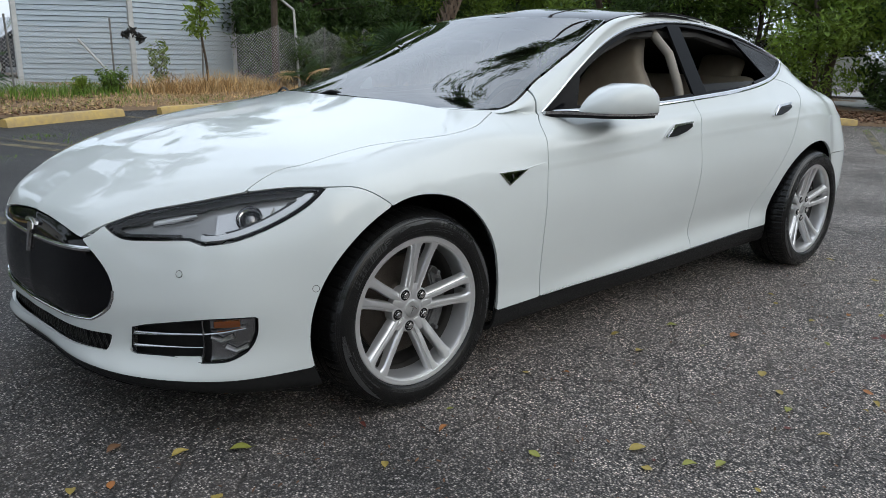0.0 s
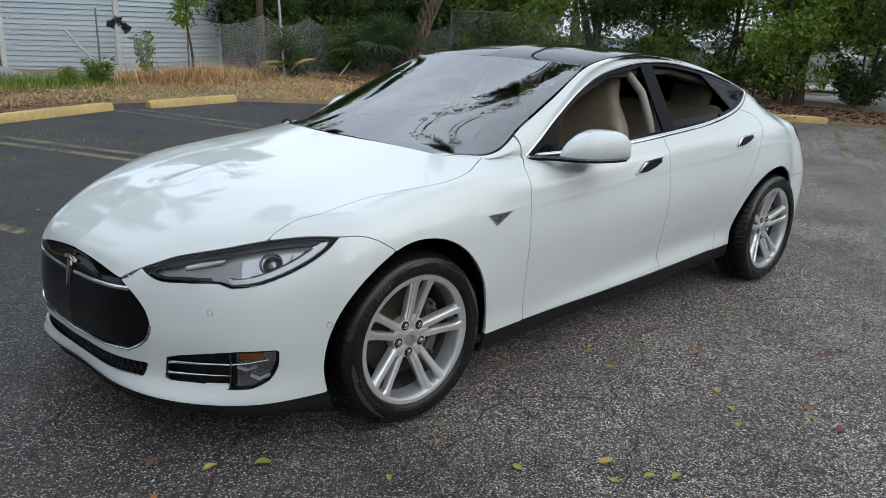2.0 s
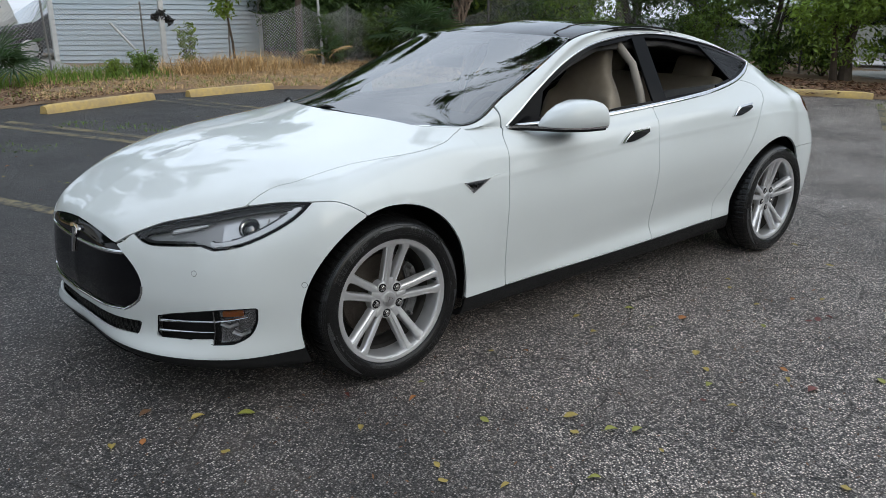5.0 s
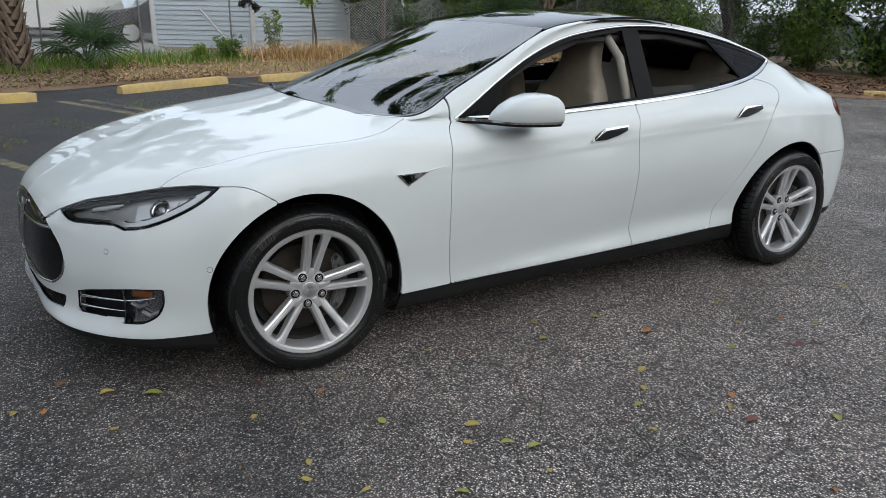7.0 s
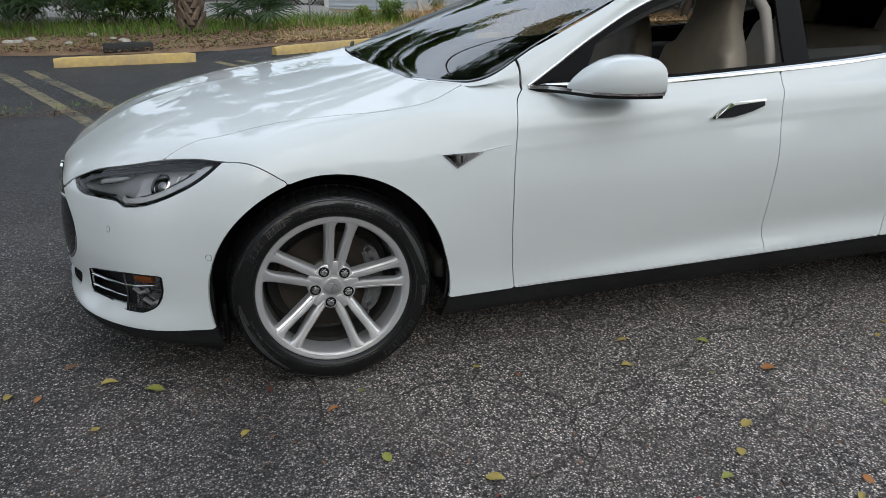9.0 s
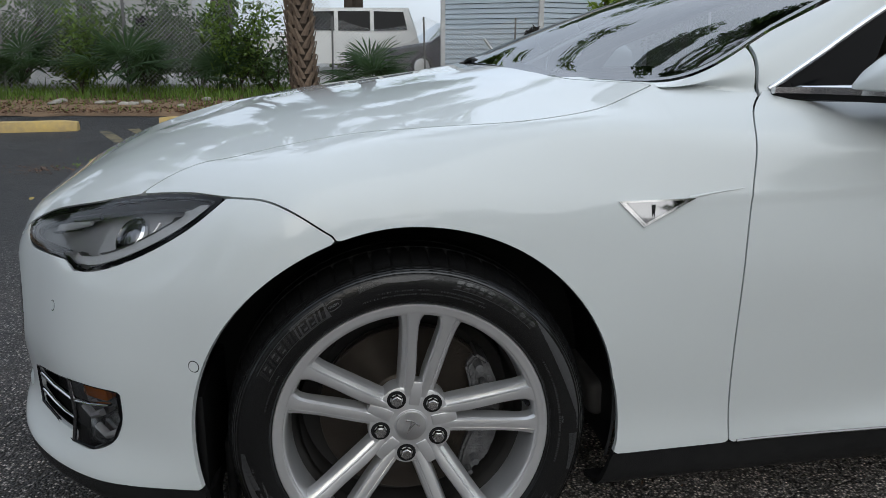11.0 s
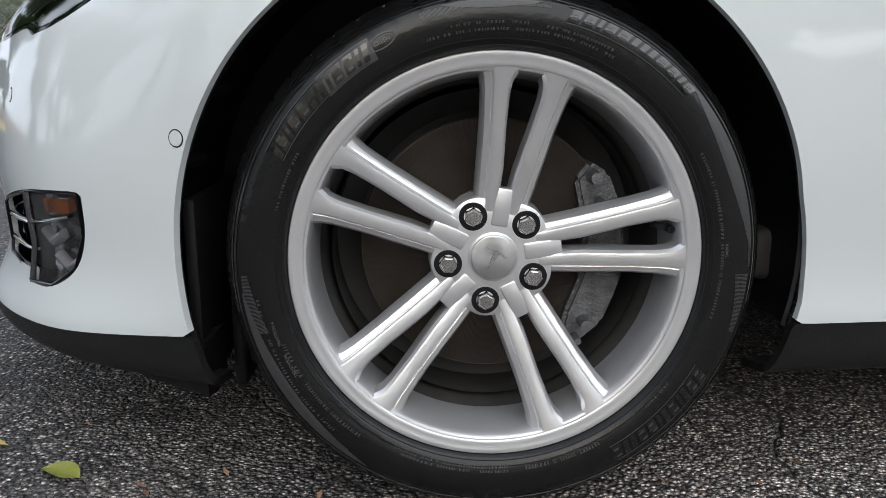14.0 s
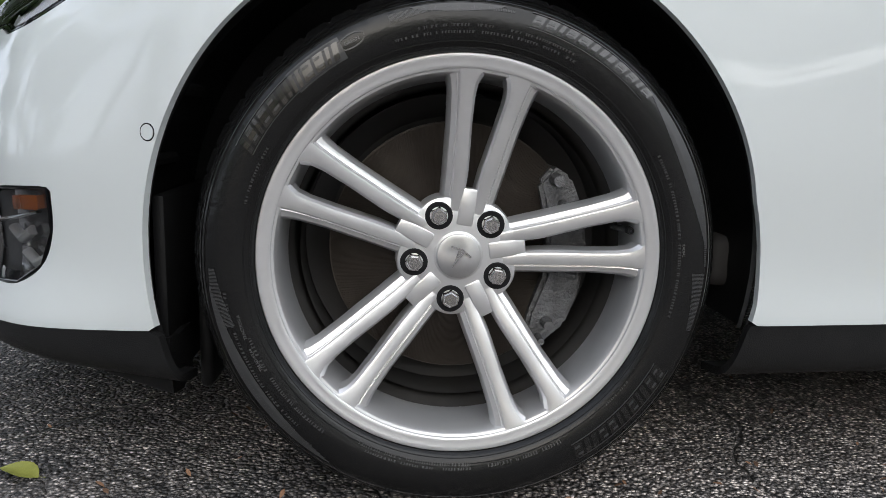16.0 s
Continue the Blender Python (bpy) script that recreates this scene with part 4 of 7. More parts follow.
def both(name, verts, faces, mat, parents, label="", **k):
    """A part on the left and its mirror image on the right."""
    for s, p in ((1, parents[0]), (-1, parents[1])):
        link(name, [(v[0] + (skew(v[0], -v[1]) if s < 0 else 0), v[1] * s, v[2]) for v in verts], faces if s > 0 else [tuple(q)[::-1] for q in faces], mat, p, label, **k)


def strip(points, w, h, normal_lift=0.0, vmax=8.0, at=None, close=False):
    """A bar with a half-round section along skin points (u, z): width w, height h."""
    pn = [(at or (lambda a, b: skin_point(a, b, vmax)))(u, z) for u, z in points]
    V, F = [], []
    sec = [(-.5, -.3), (-.5, .35), (-.3, .8), (0, 1), (.3, .8), (.5, .35), (.5, -.3)]
    for i, (p, n) in enumerate(pn):
        t = (pn[(i + 1) % len(pn)][0] - pn[i - 1][0]).normalized() if close else (pn[min(i + 1, len(pn) - 1)][0] - pn[max(i - 1, 0)][0]).normalized()
        b = n.cross(t).normalized()
        k = w(i / (len(pn) - 1)) if callable(w) else w
        V += [p + b * (a * k) + n * (c * h + normal_lift) for a, c in sec]
    m = len(sec)
    for i in range(len(pn) - (0 if close else 1)):
        i2 = (i + 1) % len(pn)
        for j in range(m):
            F.append((i * m + j, i * m + (j + 1) % m, i2 * m + (j + 1) % m, i2 * m + j))
    if close:
        return V, F
    F += [tuple(range(m))[::-1], tuple((len(pn) - 1) * m + j for j in range(m))]
    return V, F


def kids(prefix):
    return [o for o in CAR.children if o.name.split(".")[0] == prefix]


FD, RD, FEN, BUM = kids("front_door"), kids("rear_door"), kids("fender"), kids("front_bumper") * 2
x_, w_, z_, u_, v_ = COORD

# front end: nose cone, mouth, lamp and fog recesses
panel("nose_cone", FIELD["cone"], NOSE, CAR, 0, "gloss black nose cone", lift=-0.006, gap=0.004)
lower = [(.488, .475), (.487, .448), (.475, .420), (.451, .397), (.425, .380), (.395, .365), (.33, .359), (.259, .354), (.13, .352), (.0, .351)]
V, F = strip(lower, .011, .006, -.002, at=skin_front)
both("nose_chrome", V, F, CHROME, (CAR, CAR), "thin chrome lower edge")
V, F = strip([(w, .578 + .095 * w * w) for w in np.linspace(.395, .035, 18)], .015, .007, -.006, at=skin_front)
both("nose_strip", V, F, CHROME, (CAR, CAR), "chrome strip across the nose")
panel("mouth_recess", FIELD["mouth"], GAP, CAR, 0, "black lower grille recess", lift=-0.028, gap=-0.004, depth=0)
for key, nm in (("fog", "fog_recess"), ("lamp", "lamp_bucket")):
    for s in (-1, 1):
        panel(nm, FIELD[key], BLACK if key == "fog" else LAMPGREY, CAR, s, lift=-0.040 if key == "fog" else -.032, gap=-0.006, depth=0)
for s in (-1, 1):
    panel("lamp_edge", np.minimum(FIELD["lamp"] - .001, .009 - FIELD["lamp"]), GLOSS, CAR, s, "black lamp edge", lift=-.001, gap=0, depth=.004)
    panel("lamp_cover", FIELD["lamp"], CLEAR, CAR, s, "clear curved headlamp cover", lift=0.0, gap=.006, depth=0)
    L = FIELD["lamp"]
    # along the outer lower edge: a dark serrated band, a silver light guide and a dark border
    rear = np.where(u_ > -.605, .3, -.3)
    lower = np.where(z_ < .700 + (u_ + .56) * .62, .3, -.3)
    panel("lamp_guide", np.minimum.reduce([L - .012, .027 - L, rear, lower]), SILVERLAMP, CAR, s, "bright silver light guide", lift=-.005, gap=0, depth=.01)
    panel("lamp_serration", np.minimum.reduce([L - .027, .034 - L, rear, lower]), LAMPDARK, CAR, s, "dark serrated lamp band", lift=-.010, gap=0, depth=.01)
    upper = np.where(z_ > .700 + (u_ + .56) * .50, .3, -.3)
    panel("lamp_bezel", np.minimum.reduce([L - .006, .019 - L, upper]), LAMPDARK, CAR, s, "dark upper lamp bezel", lift=-.012, gap=0, depth=.012)
    panel("lamp_reflector", np.minimum.reduce([L - .035, np.where((u_ > -.585) & (u_ < -.43), .3, -.3)]), SILVERLAMP, CAR, s, "silver reflector bowl", lift=-.026, gap=0, depth=.01)

# lower grille lattice
bmv, bmf = [], []
for i in range(33):
    w0 = -.455 + i * .0282
    for lean in (-1, 1):
        pts = []
        for t in np.linspace(0, 1, 4):
            ww = w0 + lean * .022 * t
            xx = float(np.interp(abs(ww), [0, .335, .47], [-.953, -.905, -.845]))
            pts.append((xx + skew(xx, ww), ww, .256 + .062 * t + .008 * (abs(ww) / .45) ** 2))
        v, f = tube(pts, .0028, 5)
        o = len(bmv)
        bmv += v
        bmf += [tuple(o + k for k in q) for q in f]
tagged(link("mouth_lattice", bmv, bmf, BLACK, CAR, "black honeycomb mesh"), kind="stuff")
# nose emblem: bar and wedge of chrome laid on the cone
for outline in ([(-.050, .640), (-.025, .647), (0, .649), (.025, .647), (.050, .640), (.044, .628), (.02, .634), (0, .635), (-.02, .634), (-.044, .628)], [(-.017, .630), (0, .632), (.017, .630), (.009, .58), (.003, .532), (-.003, .532), (-.009, .58)]):
    n = len(outline)
    V = []
    for h in (-.004, .006):
        for w, z in outline:
            p, nn = skin_front(abs(w), z - .012)
            p = Vector((p.x, -abs(w), z - .012)) + nn * h
            V.append((p.x + skew(p.x, w), w, p.z))
    F = [tuple(range(n, 2 * n))] + [(i, (i + 1) % n, n + (i + 1) % n, n + i) for i in range(n)]
    bm = bmesh.new()
    bv = [bm.verts.new(p) for p in V]
    for q in F:
        bm.faces.new([bv[i] for i in q])
    bmesh.ops.recalc_face_normals(bm, faces=bm.faces)
    part("nose_emblem", bm, CHROME, CAR, "chrome bar-and-wedge emblem", smooth=False)

# headlamp projector and small lamps
lp, ln = skin_point(-.523, .720)
for nm, prof, mat in (("projector_ring", [(.034, .0), (.040, -.004), (.041, -.012), (.036, -.016), (.034, -.008)], CHROME), ("projector_lens", [(.001, -.020), (.016, -.017), (.027, -.009), (.033, 0.0)], DARKCHROME)):
    v, f = lathe(prof, 32)
    m = Matrix.Translation(lp - ln * .026) @ ln.to_track_quat("-Y", "Z").to_matrix().to_4x4()
    both(nm, [m @ Vector(p) for p in v], f, mat, (CAR, CAR), "round projector lens" if nm.endswith("lens") else "")
# front indicator with its dark brow, a bright vertical element and fine ribs
V, F = strip([(-.690, .692), (-.655, .706), (-.615, .722)], lambda q: .008 + .012 * math.sin(math.pi * min(1, q * .8 + .2)), .006, -.018)
both("indicator", V, F, SILVERLAMP, (CAR, CAR), "bright front indicator element")
V, F = strip([(-.735, .682), (-.69, .705), (-.64, .724), (-.60, .738)], lambda q: .012 + .004 * q, .008, -.017)
both("indicator_brow", V, F, LAMPDARK, (CAR, CAR), "dark brow over the indicator")
V, F = strip([(-.690, .680), (-.655, .692), (-.618, .706)], .003, .006, -.014)
both("indicator_edge", V, F, CHROME, (CAR, CAR))
V, F = strip([(-.486, .722), (-.481, .752)], .006, .005, -.018)
both("lamp_fin", V, F, SILVERLAMP, (CAR, CAR), "upright silver lamp fin")
for i in range(5):
    V, F = strip([(-.520 + i * .026, .672 + i * .021), (-.532 + i * .026, .681 + i * .021)], .003, .004, -.009)
    both("guide_rib", V, F, LAMPGREY, (CAR, CAR))

# fog lamps and chrome fins
fogglass = np.minimum(FIELD["fog"], np.where(u_ > -.598, .3, -.3))
for s in (-1, 1):
    panel("fog_lamp", np.minimum(fogglass - .006, .3), CLEAR, CAR, s, "clear fog lamp lens", lift=-.004, gap=0, depth=0)
    panel("fog_back", np.minimum(fogglass - .004, .3), FOGCHROME, CAR, s, lift=-.026, gap=0, depth=0)
    panel("fog_amber", np.minimum(fogglass - .014, np.where((z_ > .376) & (u_ > -.588) & (u_ < -.525), z_ - .376, -.1)), AMBER, CAR, s, "amber reflector", lift=-.016, gap=0)
V, F = strip([(-.738, .362), (-.696, .382), (-.590, .414), (-.505, .423), (-.504, .364), (-.519, .313), (-.554, .281), (-.601, .273), (-.665, .283), (-.733, .276), (-.745, .292)], .006, .004, -.003, close=True)
both("fog_edge", V, F, GLOSS, (CAR, CAR), "thin gloss black recess edge")
for pts in ([(-.758, .337), (-.72, .344), (-.674, .351), (-.600, .363), (-.56, .374), (-.521, .388)], [(-.769, .295), (-.73, .301), (-.690, .307), (-.64, .315), (-.601, .321)]):
    V, F = strip(pts, lambda s: .012 * (1 - s) ** 1.5 + .0045, .008, -.008)
    both("fog_fin", V, F, CHROME, (CAR, CAR), "chrome fin")
V, F = strip([(-.601, .275), (-.600, .33), (-.600, .410)], .006, .006, -.004)
both("fog_divider", V, F, DARKCHROME, (CAR, CAR))
for u0, zc in ((-.588, .352), (-.560, .322)):
    V, F = strip([(u0, zc), (u0 + .02, zc - .012), (u0 + .042, zc + .004)], .014, .01, -.018)
    both("fog_bulb_trim", V, F, SILVERLAMP, (CAR, CAR))

# parking sensors
for u, z in ((-.396, .504), (-.640, .549)):
    p, n = skin_point(u, z)
    m = Matrix.Translation(p) @ n.to_track_quat("-Y", "Z").to_matrix().to_4x4()
    v, f = lathe([(.0098, .002), (.0098, -.0003), (.0114, -.0003), (.0114, .002)], 28)
    both("parking_sensor_ring", [m @ Vector(q) for q in v], f, GAP, BUM)
    v, f = lathe([(.001, -.0010), (.0095, -.0010), (.0096, .002)], 28)
    both("parking_sensor", [m @ Vector(q) for q in v], f, WHITE, BUM)

# fender badge: chrome-edged dark triangle
tri = [skin_point(u, z) for u, z in ((.388, .786), (.545, .789), (.440, .735))]
c = sum((p for p, _ in tri), Vector()) / 3
nb = Vector((tri[0][1].x * .3, tri[0][1].y, tri[0][1].z * 1.35)).normalized()
for nm, k, l0, l1, mat, lab in (("fender_badge", 1.0, -.004, .004, CHROME, "chrome triangular badge"), ("badge_insert", .78, .003, .0048, MIRRORED, "polished mirror insert")):
    V = [c + (p - c) * k + nb * l0 for p, _ in tri] + [c + (p - c) * k * .97 + nb * l1 for p, _ in tri]
    both(nm, V, [(0, 1, 2), (5, 4, 3), (0, 3, 4, 1), (1, 4, 5, 2), (2, 5, 3, 0)], mat, FEN, lab, smooth=False)
mb = Matrix.Translation(c + nb * .0065) @ nb.to_track_quat("-Y", "Z").to_matrix().to_4x4()
V, F = [], []
for outline in ([(-.016, .012), (0, .015), (.016, .012), (.014, .008), (0, .011), (-.014, .008)], [(-.005, .010), (.005, .010), (0, -.018)]):
    o = len(V)
    V += [mb @ Vector((x, 0, z)) for x, z in outline]
    F.append(tuple(o + i for i in range(len(outline))))
both("badge_emblem", V, F, GLOSS, FEN, smooth=False)
V, F = strip([(.53, .790), (.58, .798), (.64, .806)], lambda s: .006 * (1 - s) + .001, .0025)
both("badge_crease", V, F, WHITE, FEN)

# door handles
def decal(points, h0, h1):
    """A flat prism on the left skin with the outline points (u, z)."""
    pn = [skin_point(u, z) for u, z in points]
    n = len(pn)
    nn = sum((q for _, q in pn), Vector()).normalized()
    V = [p + nn * h0 for p, _ in pn] + [p + nn * h1 for p, _ in pn]
    F = [tuple(range(n, 2 * n))] + [(i, (i + 1) % n, n + (i + 1) % n, n + i) for i in range(n)]
    return V, F


for doors, du, dz in ((FD, 0, 0), (RD, 1.012, .056)):
    V, F = decal([(u + du, z + dz) for u, z in ((1.432, .854), (1.50, .900), (1.655, .908), (1.657, .893), (1.60, .873), (1.52, .856))], -.006, .008)
    both("handle_blade", V, F, HANDLE, doors, "dark polished handle face", smooth=False)
    V, F = decal([(u + du, z + dz) for u, z in ((1.421, .857), (1.440, .873), (1.47, .893), (1.505, .908), (1.657, .917), (1.657, .909), (1.52, .898), (1.475, .880), (1.450, .862), (1.437, .852))], -.004, .014)
    both("door_handle", V, F, CHROME, doors, "flush chrome door handle", smooth=False)

# chrome strip along the sill and under the belt line
V, F = strip([(x, float(np.interp(x, [.70, 1.8, 2.34], [.252, .283, .296]))) for x in np.linspace(.70, 2.34, 24)], .007, .004)
both("sill_chrome", V, F, DARKCHROME, (CAR, CAR), "thin chrome sill strip")

# chrome round the side windows: wide below, narrow above
DLO = [(.742, .983), (1.0, .984), (1.3, .990), (1.783, 1.015), (2.197, 1.042), (2.475, 1.068), (2.69, 1.097), (2.83, 1.131), (2.93, 1.172), (2.955, 1.195)]
TOPLINE = [(.742, .984), (.85, 1.050), (1.01, 1.144), (1.2, 1.238), (1.417, 1.313), (1.64, 1.353), (1.91, 1.377), (2.2, 1.371), (2.56, 1.316), (2.75, 1.271), (2.84, 1.246), (2.93, 1.216), (2.955, 1.195)]
for nm, ln, wd in (("belt_chrome", DLO, .022), ("window_chrome", TOPLINE, .012)):
    pts = spline([(i, *p) for i, p in enumerate(ln)], np.linspace(0, len(ln) - 1, 70))
    V, F = strip([tuple(p) for p in pts], wd, .005, 0.0, vmax=9.45)
    both(nm, V, F, CHROME, (CAR, CAR), "bright chrome window trim")

# door mirrors
secs = [(.845, -.905, -.925, .993, 1.000), (.865, -.895, -.965, .990, 1.026), (.90, -.885, -1.015, .989, 1.056), (.95, -.878, -1.053, .988, 1.084), (1.01, -.876, -1.078, .988, 1.101), (1.07, -.880, -1.088, .989, 1.103), (1.105, -.885, -1.090, .990, 1.094), (1.122, -.890, -1.088, .992, 1.080)]
V, F, n = [], [], 28
for x, yi, yo, zb, zt in secs:
    cy, cz, ry, rz = (yi + yo) / 2, zb, (yi - yo) / 2, (zt - zb)
    for i in range(n):
        a = 2 * math.pi * i / n
        ca, sa = math.cos(a), math.sin(a)
        e = 0.5
        yy = cy + ry * math.copysign(abs(ca) ** e, ca)
        zz = cz + (rz * abs(sa) ** 0.55 if sa > 0 else -.004 * abs(sa))
        V.append((x + .02 * (yo - yy) * 0, yy, zz))
for i in range(len(secs) - 1):
    for j in range(n):
        F.append((i * n + j, i * n + (j + 1) % n, (i + 1) * n + (j + 1) % n, (i + 1) * n + j))
F.append(tuple(range(n))[::-1])
both("mirror_shell", V, [q[::-1] for q in F], WHITE, FD, "white painted mirror shell", sharp=60)
o = (len(secs) - 1) * n
both("mirror_glass", [(1.118, y, z) for _, y, z in V[o:]], [tuple(range(n))], CHROME, FD, "mirror glass", smooth=False)
V, F = [], []
prof = [(.742, -.806, -.822), (.80, -.822, -.850), (.855, -.845, -.925), (.90, -.868, -1.010), (.95, -.868, -1.048), (1.01, -.868, -1.075), (1.07, -.872, -1.088), (1.118, -.882, -1.088)]
for x, yi, yo in prof:
    V += [(x, yi, .990), (x, yo, .990), (x, yo + .004, .978), (x, yi, .974)]
for i in range(len(prof) - 1):
    for j in range(4):
        F.append((i * 4 + j, i * 4 + (j + 1) % 4, i * 4 + 4 + (j + 1) % 4, i * 4 + 4 + j))
F += [(3, 2, 1, 0), (28, 29, 30, 31)]
both("mirror_chrome", V, F, CHROME, FD, "chrome mirror underline", smooth=False)
V = [(x, y + (.012 if k in (1, 2) else 0), z - .012) for i, (x, y, z) in enumerate(V) for k in (i % 4,)]
both("mirror_base", V, F, BLACK, FD, "black mirror base", smooth=False)

# wipers, tucked under the rear edge of the bonnet, and the cowl below it
for pts in ([(.262, .10, 1.015), (.266, .03, 1.034), (.276, -.03, 1.036), (.292, -.22, 1.005)], [(.372, .66, 1.000), (.368, .61, 1.022), (.350, .55, 1.026), (.325, .45, 1.000)]):
    v, f = tube(spline([(i, *p) for i, p in enumerate(pts)], np.linspace(0, len(pts) - 1, 16)), .006, 6)
    link("wiper", v, f, BLACK, CAR, "black wiper tucked under the bonnet edge")
v, f = tube([(float(screen_base(abs(w))) - .004, w, .975 - .03 * w * w) for w in np.linspace(-.5, .5, 24)], .007, 6)
link("cowl_strip", v, f, GAP, CAR, "black cowl panel")


# ---- cabin ----
def soft(name, boxes, mat, parent, label=""):
    bm = bmesh.new()
    for (x0, x1, y0, y1, z0, z1, r, m) in boxes:
        b2 = bmesh.new()
        rounded_box(b2, x0, x1, y0, y1, z0, z1, r=r, seg=4, m=m)
        me = bpy.data.meshes.new("tmp")
        b2.to_mesh(me)
        b2.free()
        bm.from_mesh(me)
        bpy.data.meshes.remove(me)
    return part(name, bm, mat, parent, label)


def seat_back(name, m, rows, parent, label, ref=.07):
    """A one-piece padded back: rounded rings of half width and half depth up to the top."""
    V, F, n = [], [], 32
    for z, hw, hd, x0 in rows:
        for i in range(n):
            a = 2 * math.pi * i / n
            ca, sa = math.cos(a), math.sin(a)
            yy, xx = hw * math.copysign(abs(ca) ** .6, ca), hd * math.copysign(abs(sa) ** .75, sa)
            bolster = -.045 * max(0, (abs(yy) / max(hw, .01) - .55) / .45) * (1 if z < .5 else .2) * (1 if sa < 0 else 0)
            V.append(m @ Vector((x0 + xx + bolster, yy, z)))
    k = len(rows)
    F = [(i * n + j, i * n + (j + 1) % n, (i + 1) * n + (j + 1) % n, (i + 1) * n + j) for i in range(k - 1) for j in range(n)]
    F += [tuple(range(n))[::-1], tuple((k - 1) * n + j for j in range(n))]
    return link(name, V, F, CREAM, parent, label, sharp=70)


BACK = spline([(z, w, d, x) for z, w, d, x in ((0, .24, .07, 0), (.15, .265, .075, .01), (.35, .27, .07, .01), (.48, .25, .065, .005), (.56, .205, .058, 0), (.63, .155, .052, -.005), (.70, .138, .05, -.012), (.77, .128, .046, -.016), (.805, .105, .036, -.016), (.820, .06, .02, -.016))], np.concatenate([np.linspace(0, .78, 26), np.linspace(.785, .820, 8)]))
BACK = [(z, *q) for z, q in zip(np.concatenate([np.linspace(0, .78, 26), np.linspace(.785, .820, 8)]), BACK)]
for yc in (-.37, .37):
    seat_back("front_seat_back", pose(1.65, yc, .545, 0, 14, 0), BACK, CAR, "cream leather seat back with built-in headrest")
    soft("front_seat_cushion", [(1.08, 1.66, yc - .25, yc + .25, .46, .62, .06, None)], CREAM, CAR, "cream leather cushion")
lean = pose(2.62, 0, .62, 0, 24, 0)
soft("rear_bench_back", [(-.07, .07, -.62, .62, 0, .52, .06, lean), (-.05, .05, -.50, -.22, .46, .66, .05, lean), (-.05, .05, .22, .50, .46, .66, .05, lean)], CREAM, CAR, "cream rear bench")
soft("rear_bench_cushion", [(2.10, 2.66, -.62, .62, .46, .62, .06, None)], CREAM, CAR)
soft("dashboard", [(.50, .98, -.70, .70, .80, .985, .06, None), (.80, 1.05, -.12, .12, .60, .93, .03, None)], LINING, CAR, "dark dashboard")
soft("cabin_floor", [(.4, 3.3, -.80, .80, .28, .36, .02, None)], LINING, CAR)
for s in (-1, 1):
    soft("door_card", [(.78, 2.50, s * .80 - .03, s * .80 + .03, .36, .965, .025, None)], LINING, CAR, "dark door lining")
    V, F = tube([(1.785, s * .775, .98), (1.79, s * .74, 1.08), (1.80, s * .67, 1.22), (1.79, s * .56, 1.33)], .022, 16)
    link("pillar_trim", V, F, TRIMCREAM, CAR, "cream inner pillar trim")
    V, F = tube([(.78, s * .76, .99), (1.0, s * .70, 1.11), (1.3, s * .63, 1.23), (1.6, s * .57, 1.31), (2.2, s * .555, 1.325), (2.7, s * .59, 1.24)], .022, 6)
    link("roof_rail_trim", V, F, LINING, CAR)
v, f = tube([(.98 + .05 * math.cos(a), -.37 + .18 * math.cos(a), .90 + .18 * math.sin(a)) for a in np.linspace(0, 2 * math.pi, 40)[:-1]], .016, 8, close=True)
link("steering_wheel", [(.98 + (z - .90) * .35, y, z) for _, y, z in v], f, LINING, CAR, "dark steering wheel")
soft("rear_shelf", [(2.85, 3.5, -.60, .60, .95, .99, .01, None)], LINING, CAR)
V, F = [], []
for i, x in enumerate(np.linspace(1.40, 3.2, 18)):
    zc = float(np.interp(x, [1.4, 1.85, 2.3, 2.7, 3.2], [1.38, 1.42, 1.39, 1.31, 1.16]))
    V += [(x, y, zc - .08 * (abs(y) / .56) ** 2.2) for y in np.linspace(-.56, .56, 9)]
for i in range(17):
    for j in range(8):
        F.append((i * 9 + j, i * 9 + j + 1, (i + 1) * 9 + j + 1, (i + 1) * 9 + j))
link("headliner", V, F, LINING, CAR, "dark roof lining")
# rear-view mirror housing behind the glass
soft("inner_mirror", [(1.02, 1.06, -.12, .12, 1.20, 1.27, .02, None)], BLACK, CAR)


